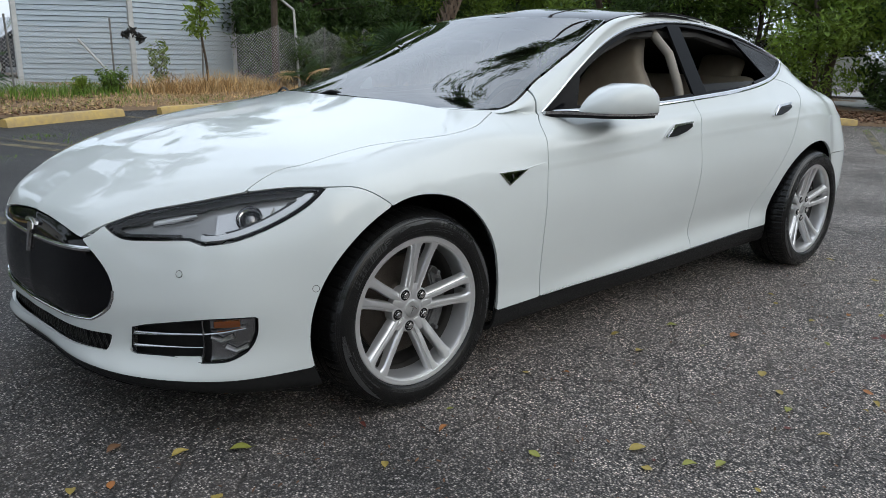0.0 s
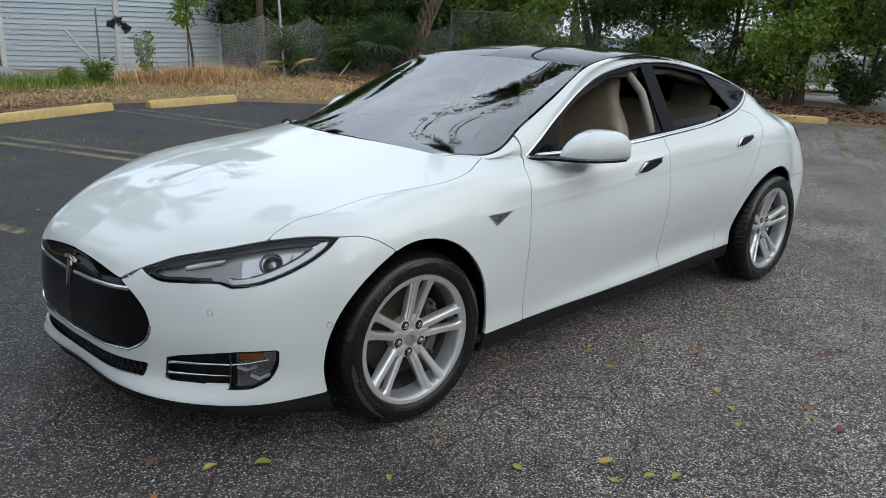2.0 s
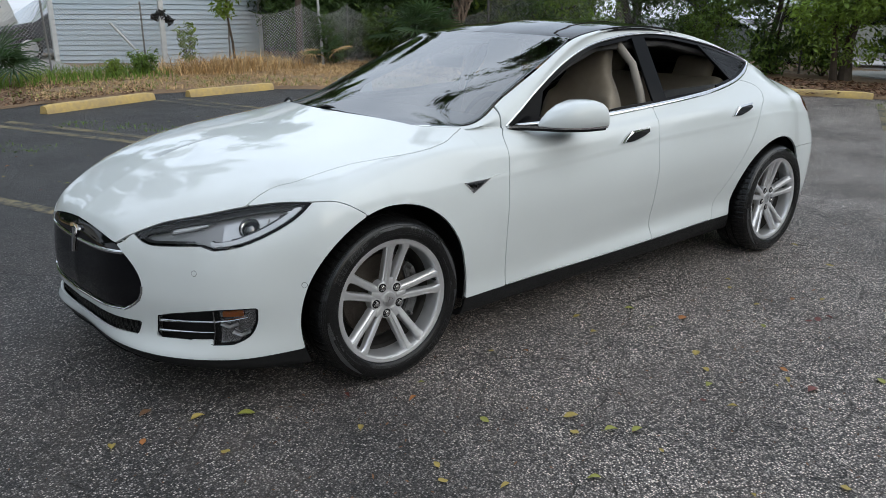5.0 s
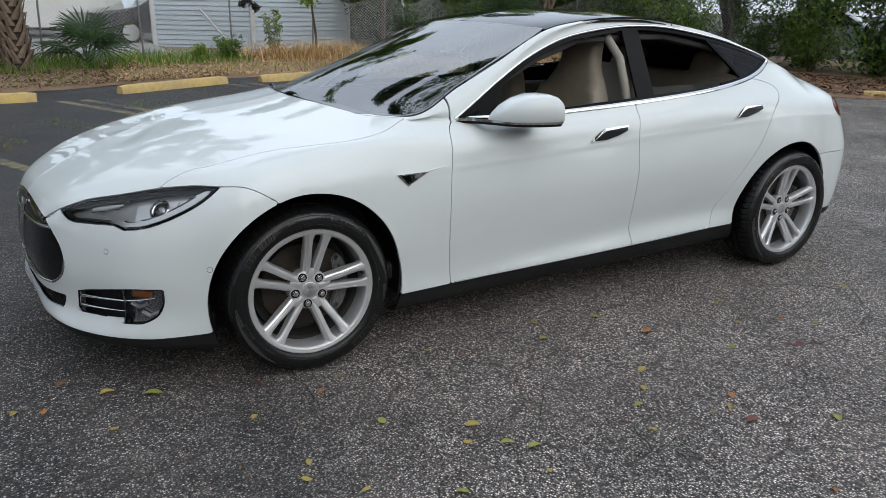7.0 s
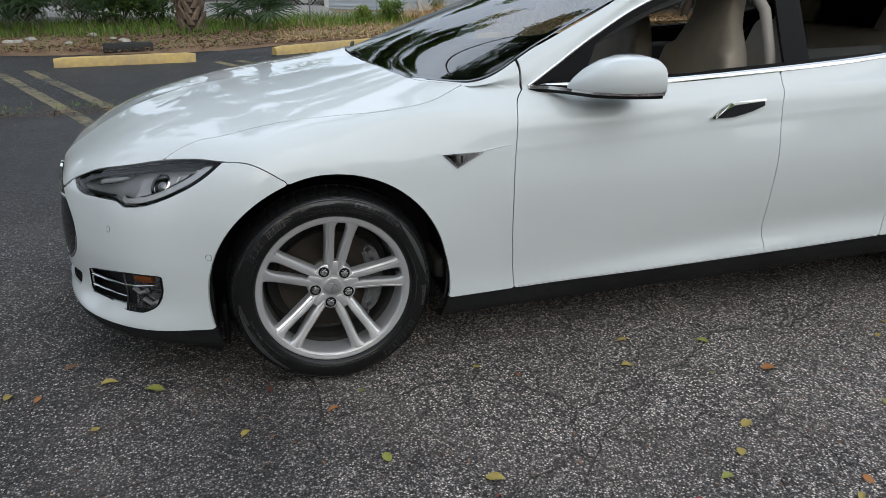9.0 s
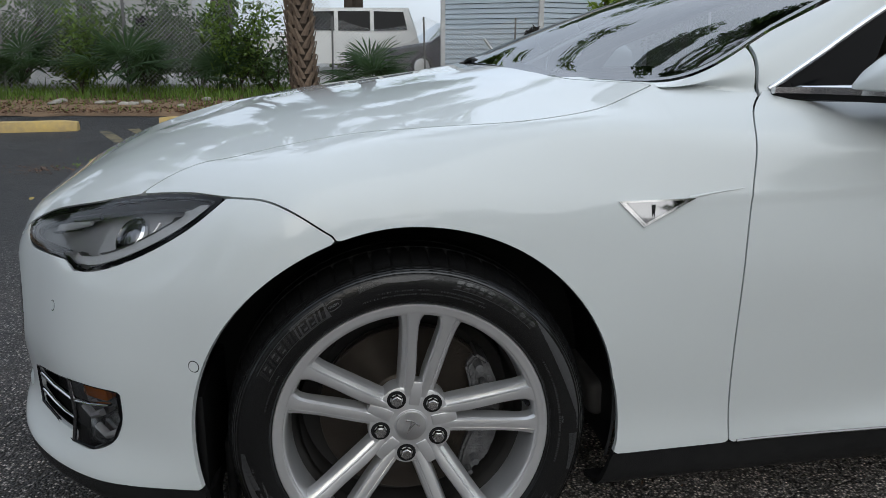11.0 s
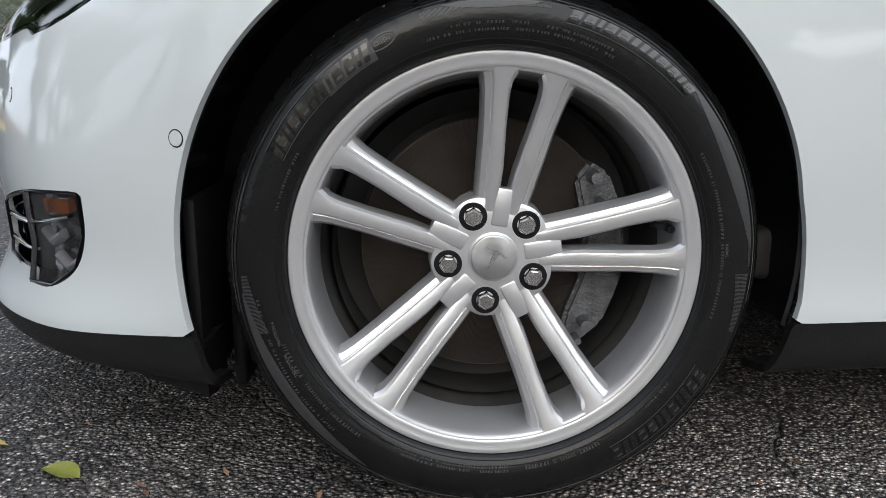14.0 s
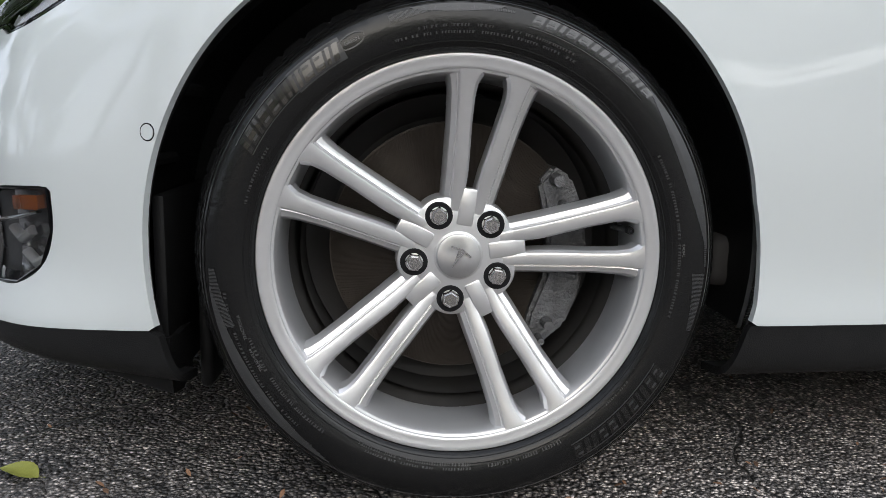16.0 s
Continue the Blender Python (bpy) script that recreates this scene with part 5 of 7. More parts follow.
# ---- ground materials ----
def asphalt():
    m = bpy.data.materials.new("worn_asphalt")
    m.use_nodes = True
    n, l = m.node_tree.nodes, m.node_tree.links
    b = n["Principled BSDF"]
    co = n.new("ShaderNodeTexCoord")

    def tex(kind, scale, **kw):
        t = n.new(kind)
        t.inputs["Scale"].default_value = scale
        for k, v in kw.items():
            t.inputs[k].default_value = v
        l.new(co.outputs["Object"], t.inputs["Vector"])
        return t

    def ramp(src, *stops):
        r = n.new("ShaderNodeValToRGB")
        while len(r.color_ramp.elements) < len(stops):
            r.color_ramp.elements.new(0.5)
        for e, (p, c) in zip(r.color_ramp.elements, stops):
            e.position, e.color = p, (*c, 1)
        l.new(src, r.inputs[0])
        return r.outputs[0]

    def mixc(f, a, c, mode="MIX"):
        x = n.new("ShaderNodeMix")
        x.data_type, x.blend_type = "RGBA", mode
        for s, v in ((0, f), (6, a), (7, c)):
            if isinstance(v, (int, float)):
                x.inputs[s].default_value = v
            elif isinstance(v, tuple):
                x.inputs[s].default_value = (*v, 1)
            else:
                l.new(v, x.inputs[s])
        return x.outputs[2]

    stones = tex("ShaderNodeTexVoronoi", 138.0, Randomness=1.0)
    sep = n.new("ShaderNodeSeparateColor")
    l.new(stones.outputs["Color"], sep.inputs[0])
    fresh = ramp(sep.outputs[0], (0.0, (.012, .012, .013)), (.45, (.032, .031, .032)), (.78, (.080, .077, .076)), (.93, (.27, .257, .252)))
    worn = ramp(sep.outputs[1], (0.0, (.016, .015, .015)), (.40, (.080, .075, .073)), (.68, (.190, .178, .170)), (.90, (.40, .372, .350)))
    wear = tex("ShaderNodeTexNoise", 0.55, Detail=6.0, Roughness=0.62)
    fine = tex("ShaderNodeTexNoise", 9.0, Detail=5.0)
    # polished wheel tracks lie in front, a darker resurfaced part behind
    xyz = n.new("ShaderNodeSeparateXYZ")
    l.new(co.outputs["Object"], xyz.inputs[0])
    back = n.new("ShaderNodeMapRange")
    back.inputs["From Min"].default_value, back.inputs["From Max"].default_value = 0.2, 2.6
    back.inputs["To Min"].default_value, back.inputs["To Max"].default_value = 0.10, -0.62
    # the edge of the resurfaced part runs at a slant behind the car
    slant = n.new("ShaderNodeMath")
    slant.operation, slant.inputs[1].default_value = "MULTIPLY_ADD", -0.38
    l.new(xyz.outputs[0], slant.inputs[0]), l.new(xyz.outputs[1], slant.inputs[2])
    l.new(slant.outputs[0], back.inputs["Value"])
    # less wear ahead of the nose, with the car's shade there put in too
    ahead, away = n.new("ShaderNodeMath"), n.new("ShaderNodeMapRange")
    ahead.operation, ahead.inputs[1].default_value = "MULTIPLY_ADD", -0.6
    l.new(xyz.outputs[1], ahead.inputs[0]), l.new(xyz.outputs[0], ahead.inputs[2])
    away.inputs["From Min"].default_value, away.inputs["From Max"].default_value = -1.1, 1.9
    away.inputs["To Min"].default_value, away.inputs["To Max"].default_value = -0.52, 0.26
    l.new(ahead.outputs[0], away.inputs["Value"])
    wear_and_shade = n.new("ShaderNodeMath")
    l.new(away.outputs[0], wear_and_shade.inputs[0]), l.new(back.outputs[0], wear_and_shade.inputs[1])
    s1, s2 = n.new("ShaderNodeMath"), n.new("ShaderNodeMath")
    l.new(wear.outputs["Fac"], s1.inputs[0]), l.new(wear_and_shade.outputs[0], s1.inputs[1])
    s2.operation, s2.inputs[1].default_value = "MULTIPLY_ADD", 0.55
    l.new(fine.outputs["Fac"], s2.inputs[0]), l.new(s1.outputs[0], s2.inputs[2])
    amount = n.new("ShaderNodeMapRange")
    amount.inputs["From Min"].default_value, amount.inputs["From Max"].default_value = 0.62, 1.05
    l.new(s2.outputs[0], amount.inputs["Value"])
    colour = mixc(amount.outputs[0], fresh, worn)
    # dark binder between the stones, and a few large pale ones
    colour = mixc(0.85, colour, ramp(stones.outputs["Distance"], (.26, (1.32, 1.32, 1.32)), (.56, (.12, .12, .12))), "MULTIPLY")
    big = tex("ShaderNodeTexVoronoi", 80.0, Randomness=1.0)
    bsep = n.new("ShaderNodeSeparateColor")
    l.new(big.outputs["Color"], bsep.inputs[0])
    pale = n.new("ShaderNodeMath")
    pale.operation = "MULTIPLY"
    l.new(ramp(bsep.outputs[0], (.86, (0, 0, 0)), (.91, (1, 1, 1))), pale.inputs[0])
    l.new(ramp(big.outputs["Distance"], (.26, (.8, .8, .8)), (.40, (0, 0, 0))), pale.inputs[1])
    colour = mixc(pale.outputs[0], colour, ramp(bsep.outputs[1], (0.0, (.09, .086, .082)), (.6, (.24, .225, .21)), (1.0, (.40, .38, .36))))
    # binder dust in the fine grain
    grit = tex("ShaderNodeTexNoise", 420.0, Detail=2.0)
    colour = mixc(0.35, colour, ramp(grit.outputs["Fac"], (.35, (.35, .34, .33)), (.65, (1.5, 1.48, 1.44))), "MULTIPLY")
    # cracks
    warp = tex("ShaderNodeTexNoise", 2.4, Detail=5.0)
    add = n.new("ShaderNodeMix")
    add.data_type, add.blend_type = "RGBA", "LINEAR_LIGHT"
    add.inputs[0].default_value = 0.16
    l.new(co.outputs["Object"], add.inputs[6]), l.new(warp.outputs["Color"], add.inputs[7])
    lines = []
    for sc, wid in ((1.15, .0065), (2.9, .014), (6.3, .030)):
        vo = n.new("ShaderNodeTexVoronoi")
        vo.feature = "DISTANCE_TO_EDGE"
        vo.inputs["Scale"].default_value = sc
        l.new(add.outputs[2], vo.inputs["Vector"])
        mr = n.new("ShaderNodeMapRange")
        mr.inputs["From Min"].default_value, mr.inputs["From Max"].default_value = 0.0, wid
        mr.inputs["To Min"].default_value, mr.inputs["To Max"].default_value = 1.0, 0.0
        l.new(vo.outputs["Distance"], mr.inputs["Value"])
        lines.append(mr.outputs[0])
    mx = None
    for line, sc, lo, hi in ((lines[0], 0.8, .36, .48), (lines[1], 1.7, .46, .60), (lines[2], 1.3, .53, .65)):
        gate = tex("ShaderNodeTexNoise", sc, Detail=3.0)
        gm, mul = n.new("ShaderNodeMapRange"), n.new("ShaderNodeMath")
        gm.inputs["From Min"].default_value, gm.inputs["From Max"].default_value = lo, hi
        mul.operation = "MULTIPLY"
        l.new(gate.outputs["Fac"], gm.inputs["Value"]), l.new(line, mul.inputs[0]), l.new(gm.outputs[0], mul.inputs[1])
        if mx is None:
            mx = mul
        else:
            top = n.new("ShaderNodeMath")
            top.operation = "MAXIMUM"
            l.new(mx.outputs[0], top.inputs[0]), l.new(mul.outputs[0], top.inputs[1])
            mx = top
    crack = n.new("ShaderNodeMath")
    crack.operation, crack.inputs[1].default_value = "MULTIPLY", 0.88
    l.new(mx.outputs[0], crack.inputs[0])
    colour = mixc(crack.outputs[0], colour, (.016, .015, .014))
    stain = tex("ShaderNodeTexNoise", 0.9, Detail=4.0, Roughness=.7)
    colour = mixc(0.6, colour, ramp(stain.outputs["Fac"], (.36, (2.20, 2.09, 2.03)), (.62, (4.80, 4.55, 4.42))), "MULTIPLY")
    # brown dust trodden into the surface
    dust = tex("ShaderNodeTexNoise", 1.6, Detail=7.0, Roughness=.72)
    brown = n.new("ShaderNodeMapRange")
    brown.inputs["From Min"].default_value, brown.inputs["From Max"].default_value = 0.46, 0.70
    brown.inputs["To Max"].default_value = 0.34
    l.new(dust.outputs["Fac"], brown.inputs["Value"])
    colour = mixc(brown.outputs[0], colour, (.21, .172, .150))
    # the bays behind the car were sealed again, smooth and dark
    seal = n.new("ShaderNodeMapRange")
    seal.inputs["From Min"].default_value, seal.inputs["From Max"].default_value = 1.6, 4.6
    seal.inputs["To Max"].default_value = 0.80
    uneven = n.new("ShaderNodeMath")
    uneven.operation, uneven.inputs[1].default_value = "MULTIPLY_ADD", 3.2
    l.new(stain.outputs["Fac"], uneven.inputs[0]), l.new(slant.outputs[0], uneven.inputs[2])
    l.new(uneven.outputs[0], seal.inputs["Value"])
    colour = mixc(seal.outputs[0], colour, ramp(stain.outputs["Fac"], (.36, (.020, .021, .024)), (.70, (.050, .051, .055))))
    l.new(colour, b.inputs["Base Color"])
    b.inputs["Roughness"].default_value = 0.65
    b.inputs["Specular IOR Level"].default_value = 0.55
    inv = n.new("ShaderNodeMath")
    inv.operation, inv.inputs[1].default_value = "MULTIPLY_ADD", -0.9
    l.new(stones.outputs["Distance"], inv.inputs[0]), l.new(sep.outputs[2], inv.inputs[2])
    hb = n.new("ShaderNodeMath")
    hb.operation, hb.inputs[1].default_value = "MULTIPLY_ADD", -1.6
    l.new(mx.outputs[0], hb.inputs[0]), l.new(inv.outputs[0], hb.inputs[2])
    bp = n.new("ShaderNodeBump")
    bp.inputs["Strength"].default_value, bp.inputs["Distance"].default_value = 1.0, 0.014
    l.new(hb.outputs[0], bp.inputs["Height"]), l.new(bp.outputs[0], b.inputs["Normal"])
    return m


ASPHALT = asphalt()
GRIT = material("loose_road_stone", (0.16, 0.152, 0.14), 0.8, vary=(0.06, 0.058, 0.055), scale=90, island=0.75)
YELLOW = material("worn_yellow_paint", (0.60, 0.43, 0.14), 0.7, vary=(0.42, 0.31, 0.15), scale=14, mix=0.25, bump=0.5, bump_scale=120)
FADED = material("faded_yellow_line", (0.19, 0.16, 0.09), 0.85, vary=(0.045, 0.044, 0.042), scale=16, mix=0.16, bump=0.4, bump_scale=200)
STRAW = material("dry_verge_soil", (0.30, 0.20, 0.115), 0.95, vary=(0.14, 0.09, 0.055), scale=22, mix=0.4, bump=1.0, bump_scale=40)
DRYBLADE = material("dry_grass_blades", (0.62, 0.44, 0.22), 0.8, vary=(0.46, 0.30, 0.14), scale=8, island=0.45)
GREENBLADE = material("green_grass_blades", (0.15, 0.25, 0.05), 0.7, vary=(0.10, 0.17, 0.035), scale=8, island=0.45)
LITTER = material("brown_leaf_litter", (0.19, 0.10, 0.055), 0.85, vary=(0.10, 0.058, 0.036), scale=8, island=0.6)
LEAF = material("broad_green_leaves", (0.15, 0.235, 0.055), 0.45, vary=(0.07, 0.12, 0.03), scale=4, island=0.55)
LEAFMID = material("sunlit_green_leaves", (0.22, 0.32, 0.065), 0.45, vary=(0.10, 0.16, 0.035), scale=4, island=0.5)
LEAFDARK = material("deep_green_leaves", (0.080, 0.135, 0.042), 0.45, vary=(0.035, 0.065, 0.022), scale=4, island=0.55)
LEAFLIGHT = material("fresh_green_leaves", (0.19, 0.26, 0.05), 0.5, vary=(0.12, 0.19, 0.04), scale=5, island=0.4)
FROND = material("fan_palm_leaves", (0.060, 0.105, 0.045), 0.45, vary=(0.035, 0.07, 0.03), scale=6, island=0.4)
BARK = material("grey_brown_bark", (0.095, 0.072, 0.055), 0.9, vary=(0.04, 0.030, 0.023), scale=12, mix=0.4, bump=1.0, bump_scale=30)
BOOT = material("palm_frond_bases", (0.22, 0.165, 0.125), 0.9, vary=(0.11, 0.08, 0.06), scale=20, mix=0.4, bump=0.8, bump_scale=60, island=0.25)
SIDING = material("pale_blue_siding", (0.48, 0.56, 0.64), 0.65, vary=(0.42, 0.49, 0.57), scale=3, mix=0.5, bump=0.15, bump_scale=90, objects=0.06)
WHITETRIM = material("weathered_white_trim", (0.62, 0.63, 0.64), 0.6, vary=(0.45, 0.46, 0.47), scale=10)
GALV = material("galvanised_wire", (0.52, 0.53, 0.54), 0.55, vary=(0.45, 0.45, 0.46), scale=8)
CONCRETE = material("pale_concrete", (0.46, 0.45, 0.43), 0.85, vary=(0.33, 0.32, 0.31), scale=5, bump=0.3, bump_scale=60)
STONE = material("pale_stones", (0.42, 0.39, 0.35), 0.85, vary=(0.26, 0.24, 0.21), scale=20, objects=0.25)
RUBBLOCK = material("black_rubber_block", (0.014, 0.014, 0.014), 0.7, vary=(0.03, 0.03, 0.03), scale=20)
POSTGREY = material("weathered_fence_pipe", (0.20, 0.20, 0.20), 0.6, vary=(0.13, 0.125, 0.12), scale=10)
STUCCO = material("pale_stucco", (0.62, 0.61, 0.58), 0.85, vary=(0.52, 0.51, 0.49), scale=3)



def translucent(m, share=0.45):
    """Thin leaves pass on part of the light that falls on their far side."""
    n, l = m.node_tree.nodes, m.node_tree.links
    b, out = n["Principled BSDF"], n["Material Output"]
    tr, mx, hs = n.new("ShaderNodeBsdfTranslucent"), n.new("ShaderNodeMixShader"), n.new("ShaderNodeHueSaturation")
    hs.inputs["Hue"].default_value, hs.inputs["Saturation"].default_value, hs.inputs["Value"].default_value = 0.485, 1.1, 1.7
    l.new(b.inputs["Base Color"].links[0].from_socket, hs.inputs["Color"]), l.new(hs.outputs[0], tr.inputs["Color"])
    mx.inputs[0].default_value = share
    l.new(b.outputs[0], mx.inputs[1]), l.new(tr.outputs[0], mx.inputs[2]), l.new(mx.outputs[0], out.inputs["Surface"])


for m in (LEAF, LEAFMID, LEAFDARK, LEAFLIGHT, FROND, GREENBLADE):
    translucent(m)


# ---- ground ----
def lot():
    xs = np.concatenate([[-600, -200, -90, -50], np.linspace(-30, 34, 110), [60, 110, 240, 600]])
    ys = np.concatenate([[-600, -200, -90, -50], np.linspace(-28, 30, 110), [45, 90, 240, 600]])
    v = []
    for x in xs:
        for y in ys:
            v.append((x, y, ground_z(x, y)))
    m = len(ys)
    f = [(i * m + j, (i + 1) * m + j, (i + 1) * m + j + 1, i * m + j + 1) for i in range(len(xs) - 1) for j in range(m - 1)]
    return tagged(link("ground", v, f, ASPHALT), "cracked grey asphalt with pale worn aggregate", "ground", kind="structure")


lot()


def scatter_stones():
    rnd = random.Random(11)
    V, F = [], []
    base = [(1, 0, 0), (-.5, .87, 0), (-.5, -.87, 0), (.5, .3, .7), (-.5, .35, .75), (0, -.6, .7)]
    tris = [(0, 1, 4, 3), (1, 2, 5, 4), (2, 0, 3, 5), (3, 4, 5)]
    for k in range(15000):
        if k < 9000:
            x, y = rnd.uniform(-1.5, 1.6), rnd.uniform(-1.75, -.25)
        else:
            x, y = rnd.uniform(-2.0, 5.0), rnd.uniform(-3.2, 1.2)
        r = rnd.uniform(.0014, .0032) * (1.5 if rnd.random() < .1 else 1)
        a, flat = rnd.uniform(0, 6.28), rnd.uniform(.35, .75)
        c, s, o = math.cos(a), math.sin(a), len(V)
        for bx, by, bz in base:
            j = rnd.uniform(.75, 1.2)
            V.append((x + r * j * (bx * c - by * s), y + r * j * (bx * s + by * c), -.0006 + r * bz * flat * 1.4))
        F += [tuple(o + i for i in q) for q in tris]
    tagged(link("road_grit", V, F, GRIT, smooth=False), "loose pale and dark grit on asphalt", "grit", kind="stuff")


scatter_stones()


def painted_line(pts, width, mat=FADED, label="faded worn yellow parking bay line"):
    V, F = [], []
    p0, p1 = Vector(pts[0]), Vector(pts[1])
    n = max(6, int((p1 - p0).length / .12))
    side = (p1 - p0).normalized().orthogonal() * width / 2
    rnd = random.Random(int(abs(pts[0][0]) * 97))
    for i in range(n + 1):
        c = p0.lerp(p1, i / n)
        for s in (-1, 1):
            q = c + side * s * rnd.uniform(.90, 1.03)
            V.append((q.x, q.y, ground_z(q.x, q.y) + .003))
    F = [(2 * i, 2 * i + 1, 2 * i + 3, 2 * i + 2) for i in range(n)]
    ob = link("parking_line", V, F, mat, smooth=False)
    return tagged(ob, label, "road marking", "parking bay lines", "structure")


for pair in (((-2.84, 7.05), (-1.35, 3.7)), ((-2.57, 7.25), (-.50, 2.75)), ((-.32, 7.55), (1.40, 4.3)), ((-.02, 7.60), (1.75, 4.3)), ((2.26, 8.75), (3.6, 5.3)), ((2.60, 8.75), (3.95, 5.3)), ((12.5, 2.24), (9.4, .85)), ((13.1, 1.75), (10.2, .5))):
    painted_line(pair, .13)


def wheel_stop(x0, y0, x1, y1, label="yellow painted concrete wheel stop"):
    length = math.hypot(x1 - x0, y1 - y0)
    rnd = random.Random(int(x0 * 31) + 7)
    bm = bmesh.new()
    n = 14
    rings = []
    for i in range(n + 1):
        x = length * i / n
        e = 1 - .12 * (i in (0, n))
        ring = []
        for y, z in ((-.085, 0), (-.080, .055), (-.055, .115), (-.02, .125), (.02, .125), (.055, .115), (.080, .055), (.085, 0)):
            ring.append(bm.verts.new((x + rnd.uniform(-.004, .004), y * e + rnd.uniform(-.003, .003), z * (e if i in (0, n) else 1) + rnd.uniform(-.003, .002) * (z > 0))))
        rings.append(ring)
    for a, b in zip(rings, rings[1:]):
        for j in range(7):
            bm.faces.new((a[j], a[j + 1], b[j + 1], b[j]))
    bm.faces.new(rings[0][::-1]), bm.faces.new(rings[-1])
    bmesh.ops.recalc_face_normals(bm, faces=bm.faces)
    ob = part("wheel_stop", bm, YELLOW)
    ob.matrix_basis = pose(x0, y0, ground_z(x0, y0) - .004, 0, -math.degrees(math.atan2(ground_z(x1, y1) - ground_z(x0, y0), length)), math.degrees(math.atan2(y1 - y0, x1 - x0)))
    return tagged(ob, label, "wheel stop", "wheel stops along the verge")


wheel_stop(-2.31, 7.50, -.58, 7.66)
wheel_stop(.50, 8.08, 2.22, 8.88, "chipped yellow concrete wheel stop beside dry grass")
wheel_stop(2.80, 8.90, 4.45, 9.25)
wheel_stop(-4.95, 6.95, -3.16, 7.17)
wheel_stop(12.20, 4.20, 13.22, 2.67)
wheel_stop(-7.6, 6.75, -5.85, 6.9)
bm = bmesh.new()
rounded_box(bm, 0, .68, -.075, .075, 0, .15, r=.02)
blk = part("rubber_block", bm, RUBBLOCK)
blk.matrix_basis = pose(-1.86, 8.70, ground_z(0, 8.7), 0, 0, 8)
tagged(blk, "black rubber block lying behind a wheel stop", "rubber block")

EDGE = spline([(-40, -40, 8.3), (-12, -12, 8.35), (-3.8, -3.8, 8.75), (-.45, -.45, 8.62), (.9, .9, 9.1), (3, 3, 9.5), (4.7, 4.7, 9.1), (6.6, 6.6, 7.6), (10, 10, 5.6), (13.2, 13.0, 2.9), (15, 14.2, 1.2), (18, 16.0, -3.0), (30, 22, -20)], np.linspace(-40, 30, 300))


def edge_y(x):
    return float(np.interp(x, EDGE[:, 0], EDGE[:, 1]))


def verge_z(x, y):
    d = min(1.0, max(0.0, (y - edge_y(x)) / .5))
    return ground_z(x, y) + .010 + .045 * d + .03 * d * noise.noise((x * 1.3, y * 1.3, 3.0))


def verge():
    V, F, rows = [], [], 30
    for k, (ex, ey) in enumerate(EDGE):
        t = Vector((*EDGE[min(k + 1, 299)], 0)) - Vector((*EDGE[max(k - 1, 0)], 0))
        nrm = Vector((-t.y, t.x, 0)).normalized()
        jag = .10 * noise.noise((ex * 2.3, ey * 2.3, 0)) + .05 * noise.noise((ex * 9, ey * 9, 4))
        for j in range(rows):
            d = 9.0 * (j / (rows - 1)) ** 1.6 + (jag if j == 0 else 0)
            p = Vector((ex, ey, 0)) + nrm * d
            lift = min(1, d / .5) if j else 0
            V.append((p.x, p.y, ground_z(p.x, p.y) + .006 + .05 * max(0, lift) + .03 * lift * noise.noise((p.x * 1.3, p.y * 1.3, 3.0))))
    for k in range(299):
        for j in range(rows - 1):
            F.append((k * rows + j, (k + 1) * rows + j, (k + 1) * rows + j + 1, k * rows + j + 1))
    return tagged(link("verge", V, F, STRAW), "dry brown verge with litter and sparse grass", "verge", kind="structure")


verge()


def blades(name, count, place, mat, h0, h1, lean, label, wide=.006, seed=1):
    """Many thin bent blades of grass as one object."""
    rnd = random.Random(seed)
    V, F = [], []
    for _ in range(count):
        x, y, k = place(rnd)
        z = ground_z(x, y) + .05
        h, a, le = rnd.uniform(h0, h1) * k, rnd.uniform(0, 6.28), rnd.uniform(.2, 1) * lean
        w = wide * rnd.uniform(.6, 1.4)
        dx, dy = math.cos(a), math.sin(a)
        o = len(V)
        for s, ww in ((0, 1), (.55, .75), (1, .08)):
            px, py = x + dx * le * h * s * s, y + dy * le * h * s * s
            V += [(px - dy * w * ww, py + dx * w * ww, z + h * s * (1 - .25 * le * s)), (px + dy * w * ww, py - dx * w * ww, z + h * s * (1 - .25 * le * s))]
        F += [(o, o + 1, o + 3, o + 2), (o + 2, o + 3, o + 5, o + 4)]
    return tagged(link(name, V, F, mat, smooth=False), label, "grass", kind="stuff")


def band(x0, x1, d0, d1, k=1.0):
    def place(r):
        x = r.uniform(x0, x1)
        return x, edge_y(x) + r.uniform(d0, d1), k * r.uniform(.6, 1.2)
    return place


def spots(centres, spread):
    def place(r):
        x, y, k = r.choice(centres)
        return x + r.gauss(0, spread), y + r.gauss(0, spread * .7), k
    return place


blades("dry_grass", 16000, band(.8, 10.5, .05, 5.2), DRYBLADE, .02, .09, 2.6, "straw-coloured dry grass on the verge", .006, 2)
blades("far_dry_grass", 9000, band(5.5, 12, 2.5, 8.0), DRYBLADE, .03, .12, 2.2, "dry grass in front of the fence", .008, 13)
blades("dry_tuft", 2000, spots([(4.0, 12.2, 1.2), (4.5, 12.0, 1.4), (5.2, 12.1, 1.5), (5.7, 12.3, 1.3), (6.3, 12.2, 1.0), (4.8, 11.8, 1.1)], .36), DRYBLADE, .10, .40, 1.6, "tall dry straw tufts by the fence", .006, 3)
blades("verge_grass", 7000, band(-9, 3.5, 1.8, 4.2), GREENBLADE, .08, .25, .9, "green grass along the fence", .008, 4)
blades("sparse_grass", 2500, band(-9, 9, .1, 2.0), GREENBLADE, .04, .10, 1.3, "sparse green grass in the verge", .006, 5)
